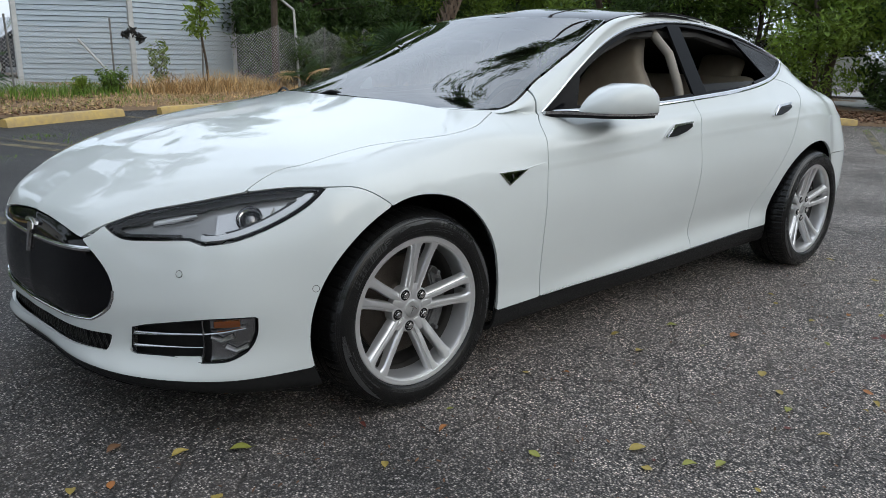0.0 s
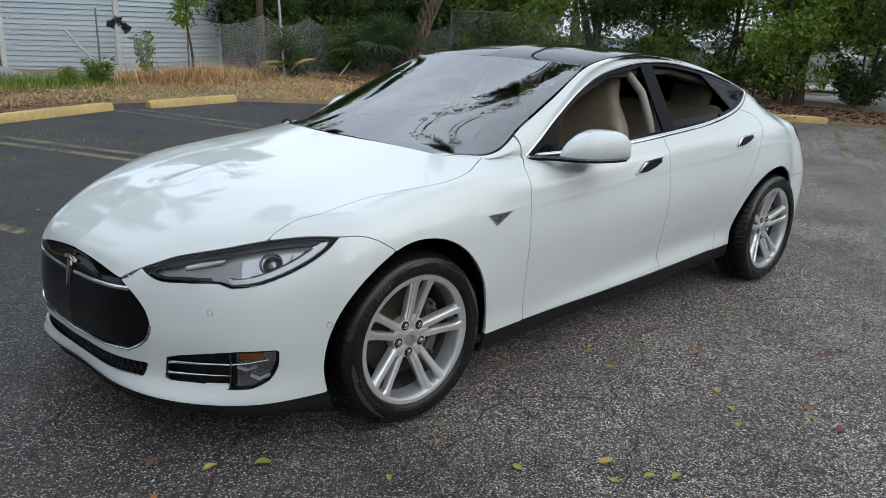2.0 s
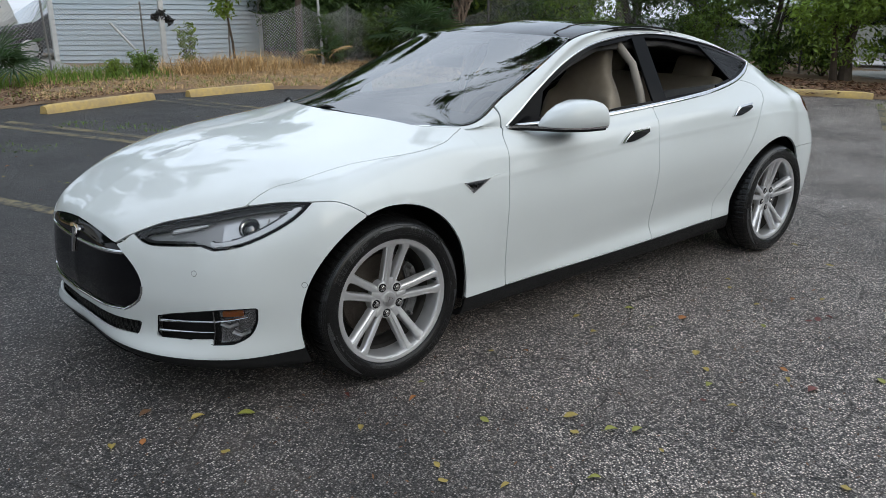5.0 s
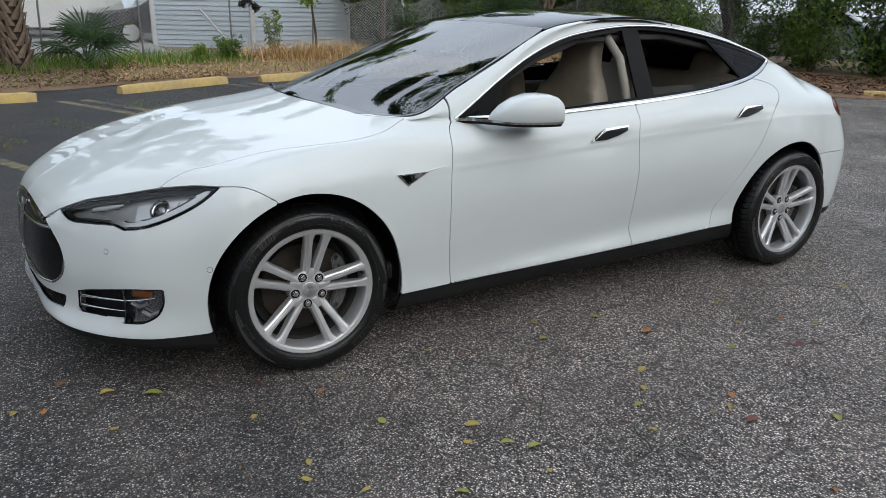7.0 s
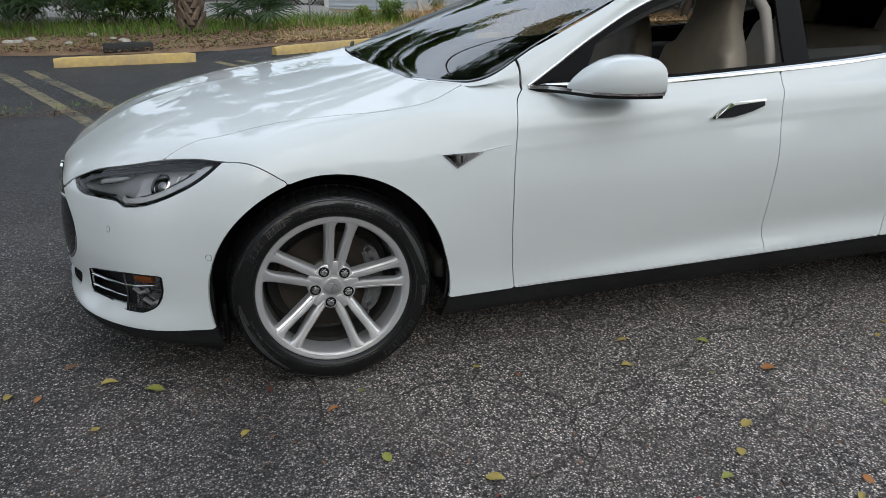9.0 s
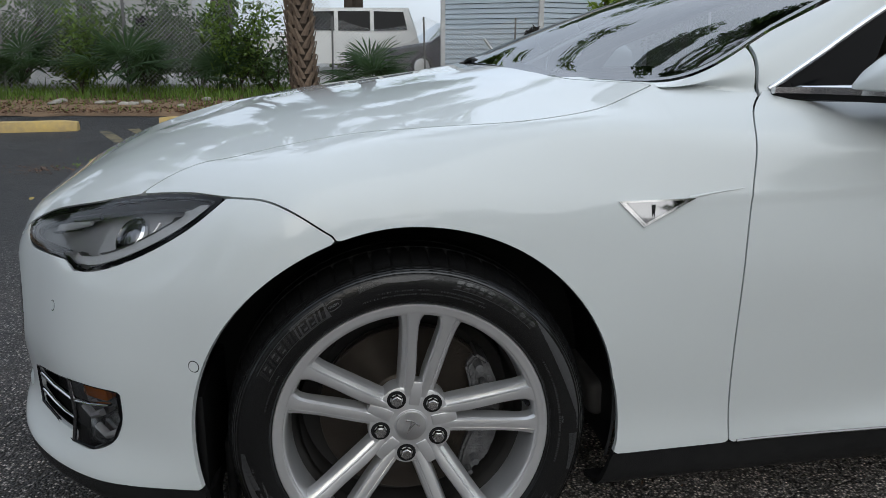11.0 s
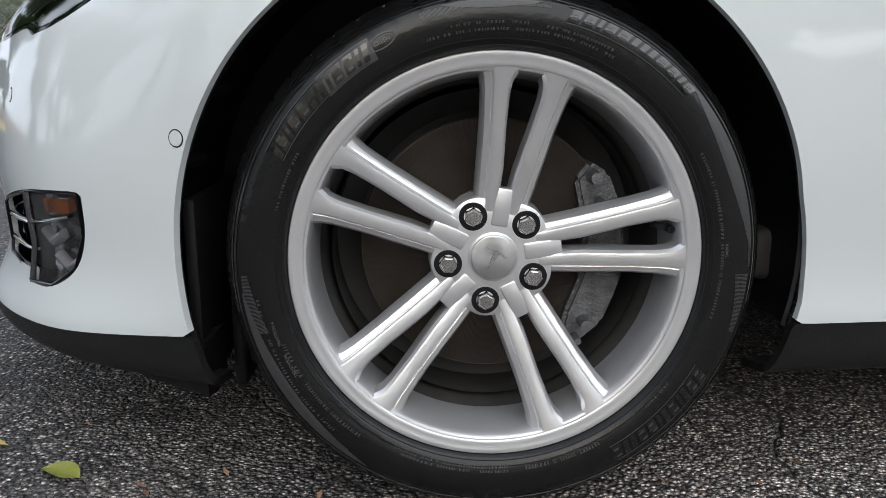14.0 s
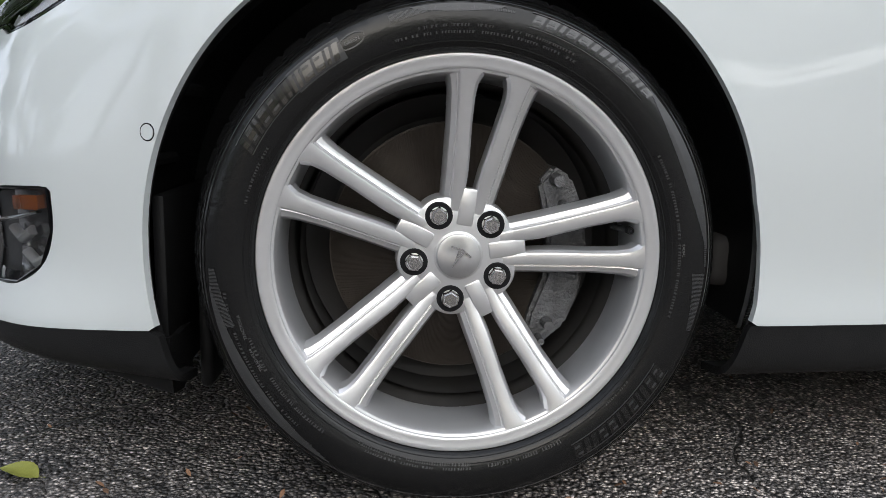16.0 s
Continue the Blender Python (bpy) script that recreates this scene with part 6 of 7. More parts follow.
blades("bay_weeds", 500, spots([(-.55, 5.6, .6), (-.2, 5.2, .4), (.6, 6.6, .6), (1.0, 6.1, .7), (1.3, 5.7, .6), (-1.6, 4.5, .6), (-2.2, 4.4, .5), (-1.0, 4.6, .5), (12.0, 1.9, .8), (11.6, 1.2, .7), (12.9, 1.4, .8)], .16), GREENBLADE, .03, .08, 1.5, "small weeds growing from cracks", .005, 6)


def litter(name, count, place, mat, size, label, seed, lift=.02):
    rnd = random.Random(seed)
    V, F = [], []
    for _ in range(count):
        x, y, k = place(rnd)
        z = ground_z(x, y) + lift + rnd.uniform(0, .03)
        r = size * rnd.uniform(.5, 1.3) * k
        m = pose(x, y, z, rnd.uniform(-35, 35), rnd.uniform(-35, 35), rnd.uniform(0, 360))
        o = len(V)
        V += [m @ Vector(p) for p in ((-r, 0, 0), (-.3 * r, .35 * r, .12 * r), (.4 * r, .3 * r, .1 * r), (r, 0, 0), (.4 * r, -.3 * r, .1 * r), (-.3 * r, -.35 * r, .12 * r))]
        F.append(tuple(o + i for i in range(6)))
    return tagged(link(name, V, F, mat, smooth=False), label, "leaf litter", kind="stuff")


litter("leaf_litter", 14000, band(-10, 2.5, .0, 2.4), LITTER, .034, "brown leaf litter on the verge", 7, .04)
litter("dry_litter", 16000, band(8, 17.5, .0, 6.0), LITTER, .055, "brown leaf litter under trees", 8, .05)
litter("straw_litter", 12000, band(.6, 10.5, .0, 5.0), DRYBLADE, .022, "flattened straw on the verge", 10, .055)
litter("leaf_crumbs", 1500, spots([(x, y, 1) for x in (-1.2, -.4, .4, 1.2, 2.0, 2.8, 3.6, 4.4) for y in (-2.6, -2.0, -1.4, -1.0)], .35), LITTER, .008, "small brown leaf crumbs on asphalt", 12, .002)
litter("swept_debris", 800, spots([(-2.6, 4.35, .6), (-2.2, 4.32, .6), (-1.8, 4.36, .6), (-1.4, 4.45, .6), (-1.0, 4.5, .5)], .13), LITTER, .022, "line of swept twigs and debris", 9, .008)
STONES = []
for k in range(16):
    rnd = random.Random(60 + k)
    x, y = rnd.uniform(-4.6, -1.4), rnd.uniform(9.3, 10.6)
    bm = bmesh.new()
    bmesh.ops.create_icosphere(bm, subdivisions=2, radius=rnd.uniform(.04, .075))
    for v in bm.verts:
        v.co = Vector((v.co.x * 1.4, v.co.y, v.co.z * .6)) * (1 + .3 * noise.noise(v.co * 14 + Vector((k, 0, 0))))
    ob = part("stone", bm, STONE)
    ob.matrix_basis = pose(x, y, ground_z(x, y) + .075, 0, 0, rnd.uniform(0, 360))
    tagged(ob, "pale rounded stone lying in leaf litter", "stone", "stones on the verge")


# ---- fallen leaves on the asphalt ----
LEAFTONES = [material(n, c, .55, vary=tuple(k * .6 for k in c), scale=60, mix=.5, spec=.4) for n, c in (("yellow_fallen_leaf", (.40, .31, .08)), ("lime_fallen_leaf", (.28, .29, .06)), ("orange_fallen_leaf", (.38, .15, .04)), ("brown_fallen_leaf", (.17, .09, .045)), ("red_fallen_leaf", (.16, .045, .035)))]


@functools.lru_cache(None)
def leaf_mesh(shape, tone):
    bm = bmesh.new()
    n, rows = 9, []
    curl = (.25, .5, .12)[shape]
    for i in range(n):
        s = i / (n - 1)
        w = (.30, .24, .36)[shape] * math.sin(math.pi * min(1, s * 1.02) ** .85) + .012
        row = []
        for t in (-1, -.5, 0, .5, 1):
            z = curl * .28 * t * t * math.sin(math.pi * s) + .10 * math.sin(s * 2.6 + shape) - .012 * (t == 0)
            row.append(bm.verts.new((s - .5, w * t * (1 + .06 * math.sin(9 * s)), max(z, -.05))))
        rows.append(row)
    for a, b in zip(rows, rows[1:]):
        for j in range(4):
            bm.faces.new((a[j], b[j], b[j + 1], a[j + 1]))
    st = [bm.verts.new(p) for p in ((-.5, -.012, .02), (-.5, .012, .02), (-.72, .03, .06), (-.72, .05, .06))]
    bm.faces.new((st[0], st[1], st[3], st[2]))
    me = bpy.data.meshes.new("fallen_leaf")
    bm.to_mesh(me)
    bm.free()
    me.materials.append(LEAFTONES[tone])
    me.shade_smooth()
    return me


LEAFWORDS = ("yellow", "lime-green", "orange", "brown", "dull red")


def leaf(x, y, size, tone, shape, turn):
    ob = new("fallen_leaf", leaf_mesh(shape, tone))
    ob.matrix_basis = pose(x, y, ground_z(x, y) + .05 * size + .002, random.uniform(-6, 6), random.uniform(-6, 6), turn) @ Matrix.Scale(size, 4)
    tagged(ob, f"curled {LEAFWORDS[tone]} fallen leaf on asphalt", "leaf", "fallen leaves")


random.seed(21)
for x, y, size, tone in ((1.415, -1.065, .07, 1), (1.522, -1.318, .08, 2), (1.033, -1.151, .065, 0), (.386, -1.789, .07, 1), (.342, -1.63, .075, 0), (.066, -1.444, .055, 1), (-.051, -1.141, .055, 2), (-.781, -.755, .075, 0), (-.627, -.845, .085, 1), (-.334, -1.201, .06, 0), (1.213, -1.599, .07, 0), (1.371, -1.933, .05, 2), (.50, -1.0, .045, 0), (-1.098, -.765, .07, 0), (.62, -1.1, .04, 2), (.46, -1.85, .07, 1), (1.10, -1.72, .06, 0), (1.28, -2.10, .08, 4), (-.93, -.60, .07, 3), (-1.0, -.80, .05, 2), (.9, -1.97, .05, 0), (1.75, -1.62, .05, 1), (.10, -1.95, .06, 1), (-.30, -1.65, .05, 0), (2.05, -1.75, .06, 4)):
    leaf(x, y, size * .78, tone, random.randrange(3), random.uniform(0, 360))
for k in range(170):
    x, y = random.uniform(-1.4, 4.2), random.uniform(-3.0, -.95)
    if k > 60:
        x, y = random.uniform(-4, 4), random.uniform(2.5, 7.0)
    leaf(x, y, random.uniform(.018, .05), random.choice((0, 0, 1, 2, 3, 3, 4)), random.randrange(3), random.uniform(0, 360))


# ---- plants ----
def leaf_cloud(rnd, centres, count, size, droop=.3):
    """Verts and faces of many folded leaves strewn round the given clump centres (x, y, z, radius)."""
    V, F = [], []
    for _ in range(count):
        cx, cy, cz, cr = rnd.choice(centres)
        d = Vector((rnd.gauss(0, 1), rnd.gauss(0, 1), rnd.gauss(0, .8)))
        d = d.normalized() * cr * rnd.random() ** .45
        r = size * rnd.uniform(.6, 1.4)
        m = pose(cx + d.x, cy + d.y, cz + d.z, rnd.uniform(-70, 70), rnd.uniform(-60, 60) + 20 * droop, rnd.uniform(0, 360))
        o = len(V)
        V += [m @ Vector(p) for p in ((-r, 0, 0), (-.2 * r, .34 * r, .10 * r), (r, 0, -.15 * r), (-.2 * r, -.34 * r, .10 * r))]
        F += [(o, o + 1, o + 2), (o, o + 2, o + 3)]
    return V, F


def limb(p0, p1, r0, r1, rnd, n=9, wob=.12):
    p0, p1 = Vector(p0), Vector(p1)
    L = (p1 - p0).length
    off = Vector((rnd.uniform(0, 9), rnd.uniform(0, 9), 0))
    pts = []
    for i in range(n):
        s = i / (n - 1)
        q = p0.lerp(p1, s) + Vector((noise.noise(off + Vector((s * 2.3, 0, 1))), noise.noise(off + Vector((0, s * 2.3, 5))), 0)) * wob * L * math.sin(math.pi * s * .9)
        pts.append(q)
    return pts, [(r0 + (r1 - r0) * i / (n - 1)) / r0 for i in range(n)]


def tree(x, y, height, radius, lean, seed, leaves=3000, size=.09, crown=(.35, 1.0), spread=2.2, mat=LEAF, label="leafy tree with several leaning trunks", stems=2, low=0, first=.35):
    rnd = random.Random(seed)
    z = ground_z(x, y) + .02
    top = thing("tree", label, "tree", (x, y, z))
    clumps = []
    for k in range(stems):
        a = rnd.uniform(0, 6.28)
        end = (lean[0] + math.cos(a) * .5 * k, lean[1] + math.sin(a) * .5 * k, height * rnd.uniform(.7, .9))
        base = (.12 * k * math.cos(a), .12 * k * math.sin(a), -.05)
        pts, tp = limb(base, end, radius * (1 if k == 0 else .6), radius * .3, rnd, 14)
        v, f = tube(pts, radius * (1 if k == 0 else .6), 9, taper=[t * (1.5 - .5 * min(1, i / 2)) for i, t in enumerate(tp)])
        link("trunk", v, f, BARK, top)
        for j in range(7):
            s = rnd.uniform(first, 1)
            p = pts[int(s * 13)]
            ang = rnd.uniform(0, 6.28)
            ln = spread * rnd.uniform(.4, 1.0)
            e = (p.x + math.cos(ang) * ln, p.y + math.sin(ang) * ln, p.z + rnd.uniform(-.1, .6) * ln)
            q, tq = limb(p, e, radius * .3, .012, rnd, 8, .2)
            v, f = tube(q, radius * .3, 6, taper=tq)
            link("branch", v, f, BARK, top)
            clumps += [(c.x, c.y, c.z, spread * .26) for c in q[3:]]
    for _ in range(low):
        a = rnd.uniform(0, 6.28)
        clumps.append((math.cos(a) * .5, math.sin(a) * .5, rnd.uniform(.3, 1.0), .4))
    clumps += [(rnd.gauss(lean[0], spread * .55), rnd.gauss(lean[1], spread * .55), height * rnd.uniform(*crown), spread * .3) for _ in range(12)]
    V, F = leaf_cloud(rnd, clumps, leaves, size)
    link("crown", V, F, mat, top, smooth=False)
    return top


def shrub(x, y, h, r, seed, mat=LEAF, count=700, size=.05, label="dense green shrub beside the fence"):
    rnd = random.Random(seed)
    top = thing("shrub", label, "shrub", (x, y, ground_z(x, y) + .03))
    clumps = []
    for k in range(7):
        a, l = rnd.uniform(0, 6.28), r * rnd.uniform(.3, 1)
        q, tq = limb((0, 0, -.03), (math.cos(a) * l, math.sin(a) * l, h * rnd.uniform(.6, 1)), .014, .004, rnd, 7)
        v, f = tube(q, .014, 5, taper=tq)
        link("stem", v, f, BARK, top)
        clumps += [(c.x, c.y, c.z, r * .38) for c in q[2:]]
    V, F = leaf_cloud(rnd, clumps, count, size)
    link("foliage", V, F, mat, top, smooth=False)
    return top


def fan_leaf(V, F, m, r, rnd, n=17):
    """A palmate fan of narrow pointed blades that spring from the end of its stalk."""
    hub = len(V)
    V.append(m @ Vector((0, 0, 0)))
    F.append((hub, hub - 1, hub - 2))
    for i in range(n):
        a = radians(-125 + 250 * i / (n - 1))
        l = r * (1 - .25 * abs(i / (n - 1) - .5)) * rnd.uniform(.9, 1.05)
        w = r * .040
        d = Vector((math.cos(a), math.sin(a), 0))
        s = Vector((-d.y, d.x, 0))
        o = len(V)
        for t, ww, dz in ((.45, 1.0, .02), (.8, .7, -.04), (1.0, .05, -.14)):
            c = d * (l * t) + Vector((0, 0, dz * r))
            V += [m @ (c + s * w * ww), m @ (c + Vector((0, 0, .02 * r))), m @ (c - s * w * ww)]
        F += [(hub, o, o + 1), (hub, o + 1, o + 2)]
        for k in range(2):
            for q in (0, 1):
                F.append((o + 3 * k + q, o + 3 * k + q + 1, o + 3 * k + q + 4, o + 3 * k + q + 3))


def palm(x, y, height, radius, seed, crown=22, r=.85, booted=True, name="palm", label="cabbage palm with criss-cross frond bases", stalk=1.0, dead=0, lean=None):
    rnd = random.Random(seed)
    top = thing(name, label, "palm", (x, y, ground_z(x, y) + .02))
    if height > .3:
        tip_x, tip_y = lean or (rnd.uniform(-.15, .15), rnd.uniform(-.1, .1))
        pts, tp = limb((0, 0, -.05), (tip_x, tip_y, height), radius, radius * .85, rnd, 16, .03)
        v, f = tube(pts, radius * .86, 16, taper=tp)
        link("trunk", v, f, BARK, top, "fibrous brown trunk")
        if booted:
            V, F = [], []
            rows = int(height / .095)
            for i in range(rows):
                s = i / rows
                c = Vector(pts[0]).lerp(Vector(pts[-1]), s)
                for k in range(8):
                    a = 2 * math.pi * (k + .5 * (i % 2)) / 8 + rnd.uniform(-.08, .08)
                    d = Vector((math.cos(a), math.sin(a), 0))
                    t = Vector((-d.y, d.x, 0)) * (1 if (i + k) % 2 else -1)
                    z0 = c.z + rnd.uniform(-.015, .015)
                    w, h = radius * .30, .22
                    b = c + d * radius * .88
                    o = len(V)
                    for dz, ww, out, sh in ((0, 1.1, .012, 0), (.5, .75, .05, .35), (1, .45, .085, .8)):
                        q = b + d * out + t * (sh * w * 1.6)
                        V += [Vector((q.x, q.y, z0 + h * dz)) - t * w * ww, Vector((q.x, q.y, z0 + h * dz)) + d * .028 * ww, Vector((q.x, q.y, z0 + h * dz)) + t * w * ww]
                    for kk in range(2):
                        for qd in (0, 1):
                            F.append((o + 3 * kk + qd, o + 3 * kk + qd + 1, o + 3 * kk + qd + 4, o + 3 * kk + qd + 3))
                    F.append((o + 6, o + 7, o + 8))
            tagged(link("frond_base", V, F, BOOT, top, "criss-cross cut frond bases", smooth=False), kind="stuff")
    head = Vector((*(lean or (0, 0)), max(height, .05)))
    for i in range(crown):
        a = 2.4 * i + rnd.uniform(-.3, .3)
        el = rnd.uniform(-.35, 1.2) if height > 1 else rnd.uniform(.35, 1.35)
        d = Vector((math.cos(a) * math.cos(el), math.sin(a) * math.cos(el), math.sin(el)))
        tip = head + d * stalk * rnd.uniform(.7, 1.1)
        mid = head.lerp(tip, .5) + Vector((0, 0, .06 * stalk))
        v, f = tube([head, mid, tip], .012, 5, taper=[1, .8, .5])
        V, F = list(v), list(f)
        m = Matrix.Translation(tip) @ d.to_track_quat("X", "Z").to_matrix().to_4x4() @ pose(0, 0, 0, rnd.uniform(-20, 20), rnd.uniform(5, 40), 0)
        fan_leaf(V, F, m, r * rnd.uniform(.8, 1.1), rnd)
        link("frond", V, F, DRYBLADE if i < dead else FROND, top, smooth=False)
    return top


palm(-.66, 10.95, 3.6, .20, 31, crown=26, r=.85, stalk=1.1)
palm(10.2, 11.7, 3.4, .15, 32, crown=22, r=.8, stalk=1.0, dead=4, lean=(2.0, .2), label="slim palm with reddish trunk and hanging fronds")
palm(.45, 11.4, .1, .10, 33, crown=15, r=.55, booted=False, name="palmetto", label="low fan palmetto on the verge", stalk=.55)
palm(-3.6, 11.4, .25, .12, 34, crown=14, r=.6, booted=False, name="palmetto", label="young fan palm by the fence", stalk=.6)
palm(-5.5, 11.8, .25, .12, 35, crown=14, r=.6, booted=False, name="palmetto", label="young fan palm by the fence", stalk=.6)
palm(-2.2, 11.8, .1, .10, 36, crown=12, r=.5, booted=False, name="palmetto", label="low fan palmetto on the verge", stalk=.5)
palm(9.9, 12.1, .4, .10, 37, crown=16, r=.75, booted=False, name="palmetto", label="dark fan palmetto behind the fence", stalk=.9)
palm(13.6, 12.6, .3, .10, 38, crown=16, r=.75, booted=False, name="palmetto", label="dark fan palmetto behind the fence", stalk=.9)
palm(7.4, 12.3, .2, .06, 39, crown=6, r=.4, booted=False, name="palmetto", label="small drooping palm seedling at the fence", stalk=.4, dead=2)

shrub(2.5, 11.9, .35, .22, 41, LEAFLIGHT, 700, .035, "bright green feathery weed")
shrub(3.2, 12.3, .5, .40, 42, LEAF, 900, .045, "low dark weed bush")
shrub(4.35, 12.9, 1.0, .25, 43, LEAFLIGHT, 260, .07, "tall light green weed by the fence")
for k, (x, y, h) in enumerate(((-1.9, 11.9, 1.6), (-1.2, 12.0, 1.2), (-4.6, 12.0, 1.4), (8.0, 12.9, 1.2), (9.2, 12.9, 1.4), (11.4, 12.9, 1.4), (12.4, 11.9, 1.4), (12.6, 10.6, 1.6), (13.5, 9.5, 1.5), (14.3, 8.3, 1.6), (15.0, 7.2, 1.4), (15.7, 6.0, 1.5), (16.5, 5.2, 1.2), (17.0, 3.6, 1.0), (17.4, 2.4, 1.0), (17.8, 1.0, 1.2))):
    shrub(x, y, h, .75, 50 + k, LEAFDARK if k % 2 else LEAF, 1500, .06)
for k, (x, y) in enumerate(((7.3, 13.9), (8.1, 14.2), (8.9, 13.9), (9.7, 14.1), (10.6, 13.9), (11.5, 13.5), (7.6, 15.6), (9.0, 15.8), (10.4, 15.6), (12.4, 12.6), (13.2, 11.9))):
    shrub(x, y, 2.4 - .3 * (k % 3), 1.0, 80 + k, LEAFDARK, 4200, .08, "dark undergrowth bush behind the fence")
for k, (x, y) in enumerate(((8.2, 17.5), (10.4, 18.2), (12.6, 17.4), (14.6, 15.6), (16.4, 13.6), (9.4, 20.0), (13.5, 20.5), (17.5, 17.0))):
    shrub(x, y, 4.2 - .4 * (k % 3), 1.7, 110 + k, LEAF if k % 2 else LEAFDARK, 4500, .13, "tall dense bush behind the fence")
for k, (x, y) in enumerate(((-2.7, 12.8), (-3.7, 13.0), (-4.9, 13.0), (-6.2, 13.0), (-7.5, 13.0))):
    shrub(x, y, 1.7 - .2 * (k % 2), .8, 130 + k, LEAFDARK, 3000, .07, "dark bush behind the fence")
for k, (x, y) in enumerate(((17.0, 8.9), (18.0, 6.3), (19.0, 3.4))):
    shrub(x, y, 1.9 - .4 * (k % 2), .7, 150 + k, LEAFLIGHT, 1100, .085, "bright leafy thicket behind the fence")
# sapling in front of the house
rnd = random.Random(70)
sap = thing("sapling", "young sapling with yellow-green leaves against the fence", "sapling", (5.15, 12.35, ground_z(5, 12.35)))
q, tq = limb((0, 0, 0), (-.10, 0, 2.9), .03, .01, rnd, 10, .05)
v, f = tube(q, .03, 7, taper=tq)
link("stem", v, f, BARK, sap)
V, F = leaf_cloud(rnd, [(c.x + rnd.uniform(-.2, .2), c.y, c.z, .22) for c in q[4:] for _ in range(2)], 800, .075)
link("foliage", V, F, LEAFLIGHT, sap, smooth=False)

# belt of trees behind the fence, round to the far side
for k, (x, y, h, r, lx, ly, low) in enumerate(((8.6, 14.6, 7.0, .10, .4, -.3, 8), (9.9, 15.6, 8.0, .11, -.3, .2, 6), (11.6, 15.2, 7.0, .09, .3, .2, 8), (14.2, 12.2, 6.5, .10, -.6, -.6, 7), (15.4, 10.0, 7.0, .11, -.5, -.3, 7), (15.9, 8.0, 7.0, .10, -.8, -.4, 6), (16.0, 6.3, 6.5, .08, 1.0, .2, 3), (15.9, 4.4, 7.0, .11, .5, .1, 2), (17.2, 3.4, 6.5, .08, .9, -.2, 2), (18.2, 1.2, 7.0, .10, -.2, -.4, 3), (18.8, -2.0, 7.0, .10, -.2, -.4, 4), (12.9, 14.0, 7.5, .10, 0, 0, 6))):
    tree(x, y, h * .70, r, (lx * .7, ly * .7), 100 + k, leaves=14000, size=.070, crown=(.12, .95), spread=2.1, mat=(LEAFDARK, LEAF, LEAF, LEAFMID)[k % 4], stems=2 + k % 2, low=low)
for k, (x, y, h) in enumerate(((-8.5, 17, 9), (-7.5, 22, 14), (.4, 21, 21), (-3.5, 21, 19), (9.0, 24, 12), (-13, 14, 10), (30, 22, 10), (34, 9, 10), (34, -5, 9), (19, 28, 11))):
    tree(x, y, h, .2, (0, 0), 140 + k, leaves=13000, size=.20, crown=(.2, 1), spread=3.2, mat=LEAFDARK if k % 2 else LEAF, stems=2, low=3, label="tall leafy tree standing in the far belt")
for x, y, h, lx, ly, seed, count, wide in ((15.4, 9.6, 16, -8.4, -2.4, 170, 2600, 2.2), (-6.5, 14.2, 17, 8.9, -6.4, 171, 7000, 2.7)):
    tree(x, y, h, .09, (lx, ly), seed, leaves=count, size=.14, crown=(.75, .95), spread=wide, mat=LEAFDARK, stems=1, first=.85, label="tall tree leaning out over the car park")


# ---- chain-link fence ----
def fence():
    line = [(-10, 12.2), (-3.8, 12.0), (-.2, 12.45), (3.4, 12.75), (7.0, 12.75), (9.6, 13.1), (12.0, 11.9), (14.6, 9.2), (16.6, 5.8), (18.2, 1.5), (19.5, -4.0)]
    top = thing("chain_link_fence", "sagging galvanised chain-link fence along the verge", "fence")
    rnd = random.Random(5)
    V, F = [], []
    for i, ((x0, y0), (x1, y1)) in enumerate(zip(line, line[1:])):
        L = math.hypot(x1 - x0, y1 - y0)
        n = max(2, int(round(L / 2.4)))
        low = -.3 < x0 < 11.9
        h = 1.42 if low else 1.75
        for k in range(n):
            s = k / n
            x, y = x0 + (x1 - x0) * s, y0 + (y1 - y0) * s
            v, f = tube([(x, y, ground_z(x, y) - .1), (x + rnd.uniform(-.04, .04), y, ground_z(x, y) + h)], .018 if low else .027, 8)
            link("fence_post", v, f, POSTGREY, top)
        if not low:
            v, f = tube([(x0, y0, ground_z(x0, y0) + h), (x1, y1, ground_z(x1, y1) + h)], .02, 6)
            link("top_rail", v, f, POSTGREY, top)
        cell = .075
        m = int(L / cell)
        sag = lambda s, z: (z * (1 - (.16 * math.sin(math.pi * ((s * n) % 1)) if low else 0)))
        for k in range(-int(h / cell), m):
            for d in (1, -1):
                a = k * cell if d > 0 else (k + h / cell) * cell
                zs = (-a / d, (L - a) / d)
                zlo, zhi = max(0, min(zs)), min(h, max(zs))
                if zhi - zlo < .02:
                    continue
                pts = [((a + d * z) / L, z) for z in np.linspace(zlo, zhi, 6)]
                P3 = [(x0 + (x1 - x0) * t, y0 + (y1 - y0) * t + .004 * d + .03 * noise.noise((t * 9, z * 2, i)), ground_z(x0 + (x1 - x0) * t, y0 + (y1 - y0) * t) + sag(t, z)) for t, z in pts]
                v, f = tube(P3, .0028, 3)
                o = len(V)
                V += v
                F += [tuple(o + q for q in t) for t in f[:-2]]
    tagged(link("chain_mesh", V, F, GALV, top, "diamond wire mesh", smooth=False), kind="stuff")


fence()
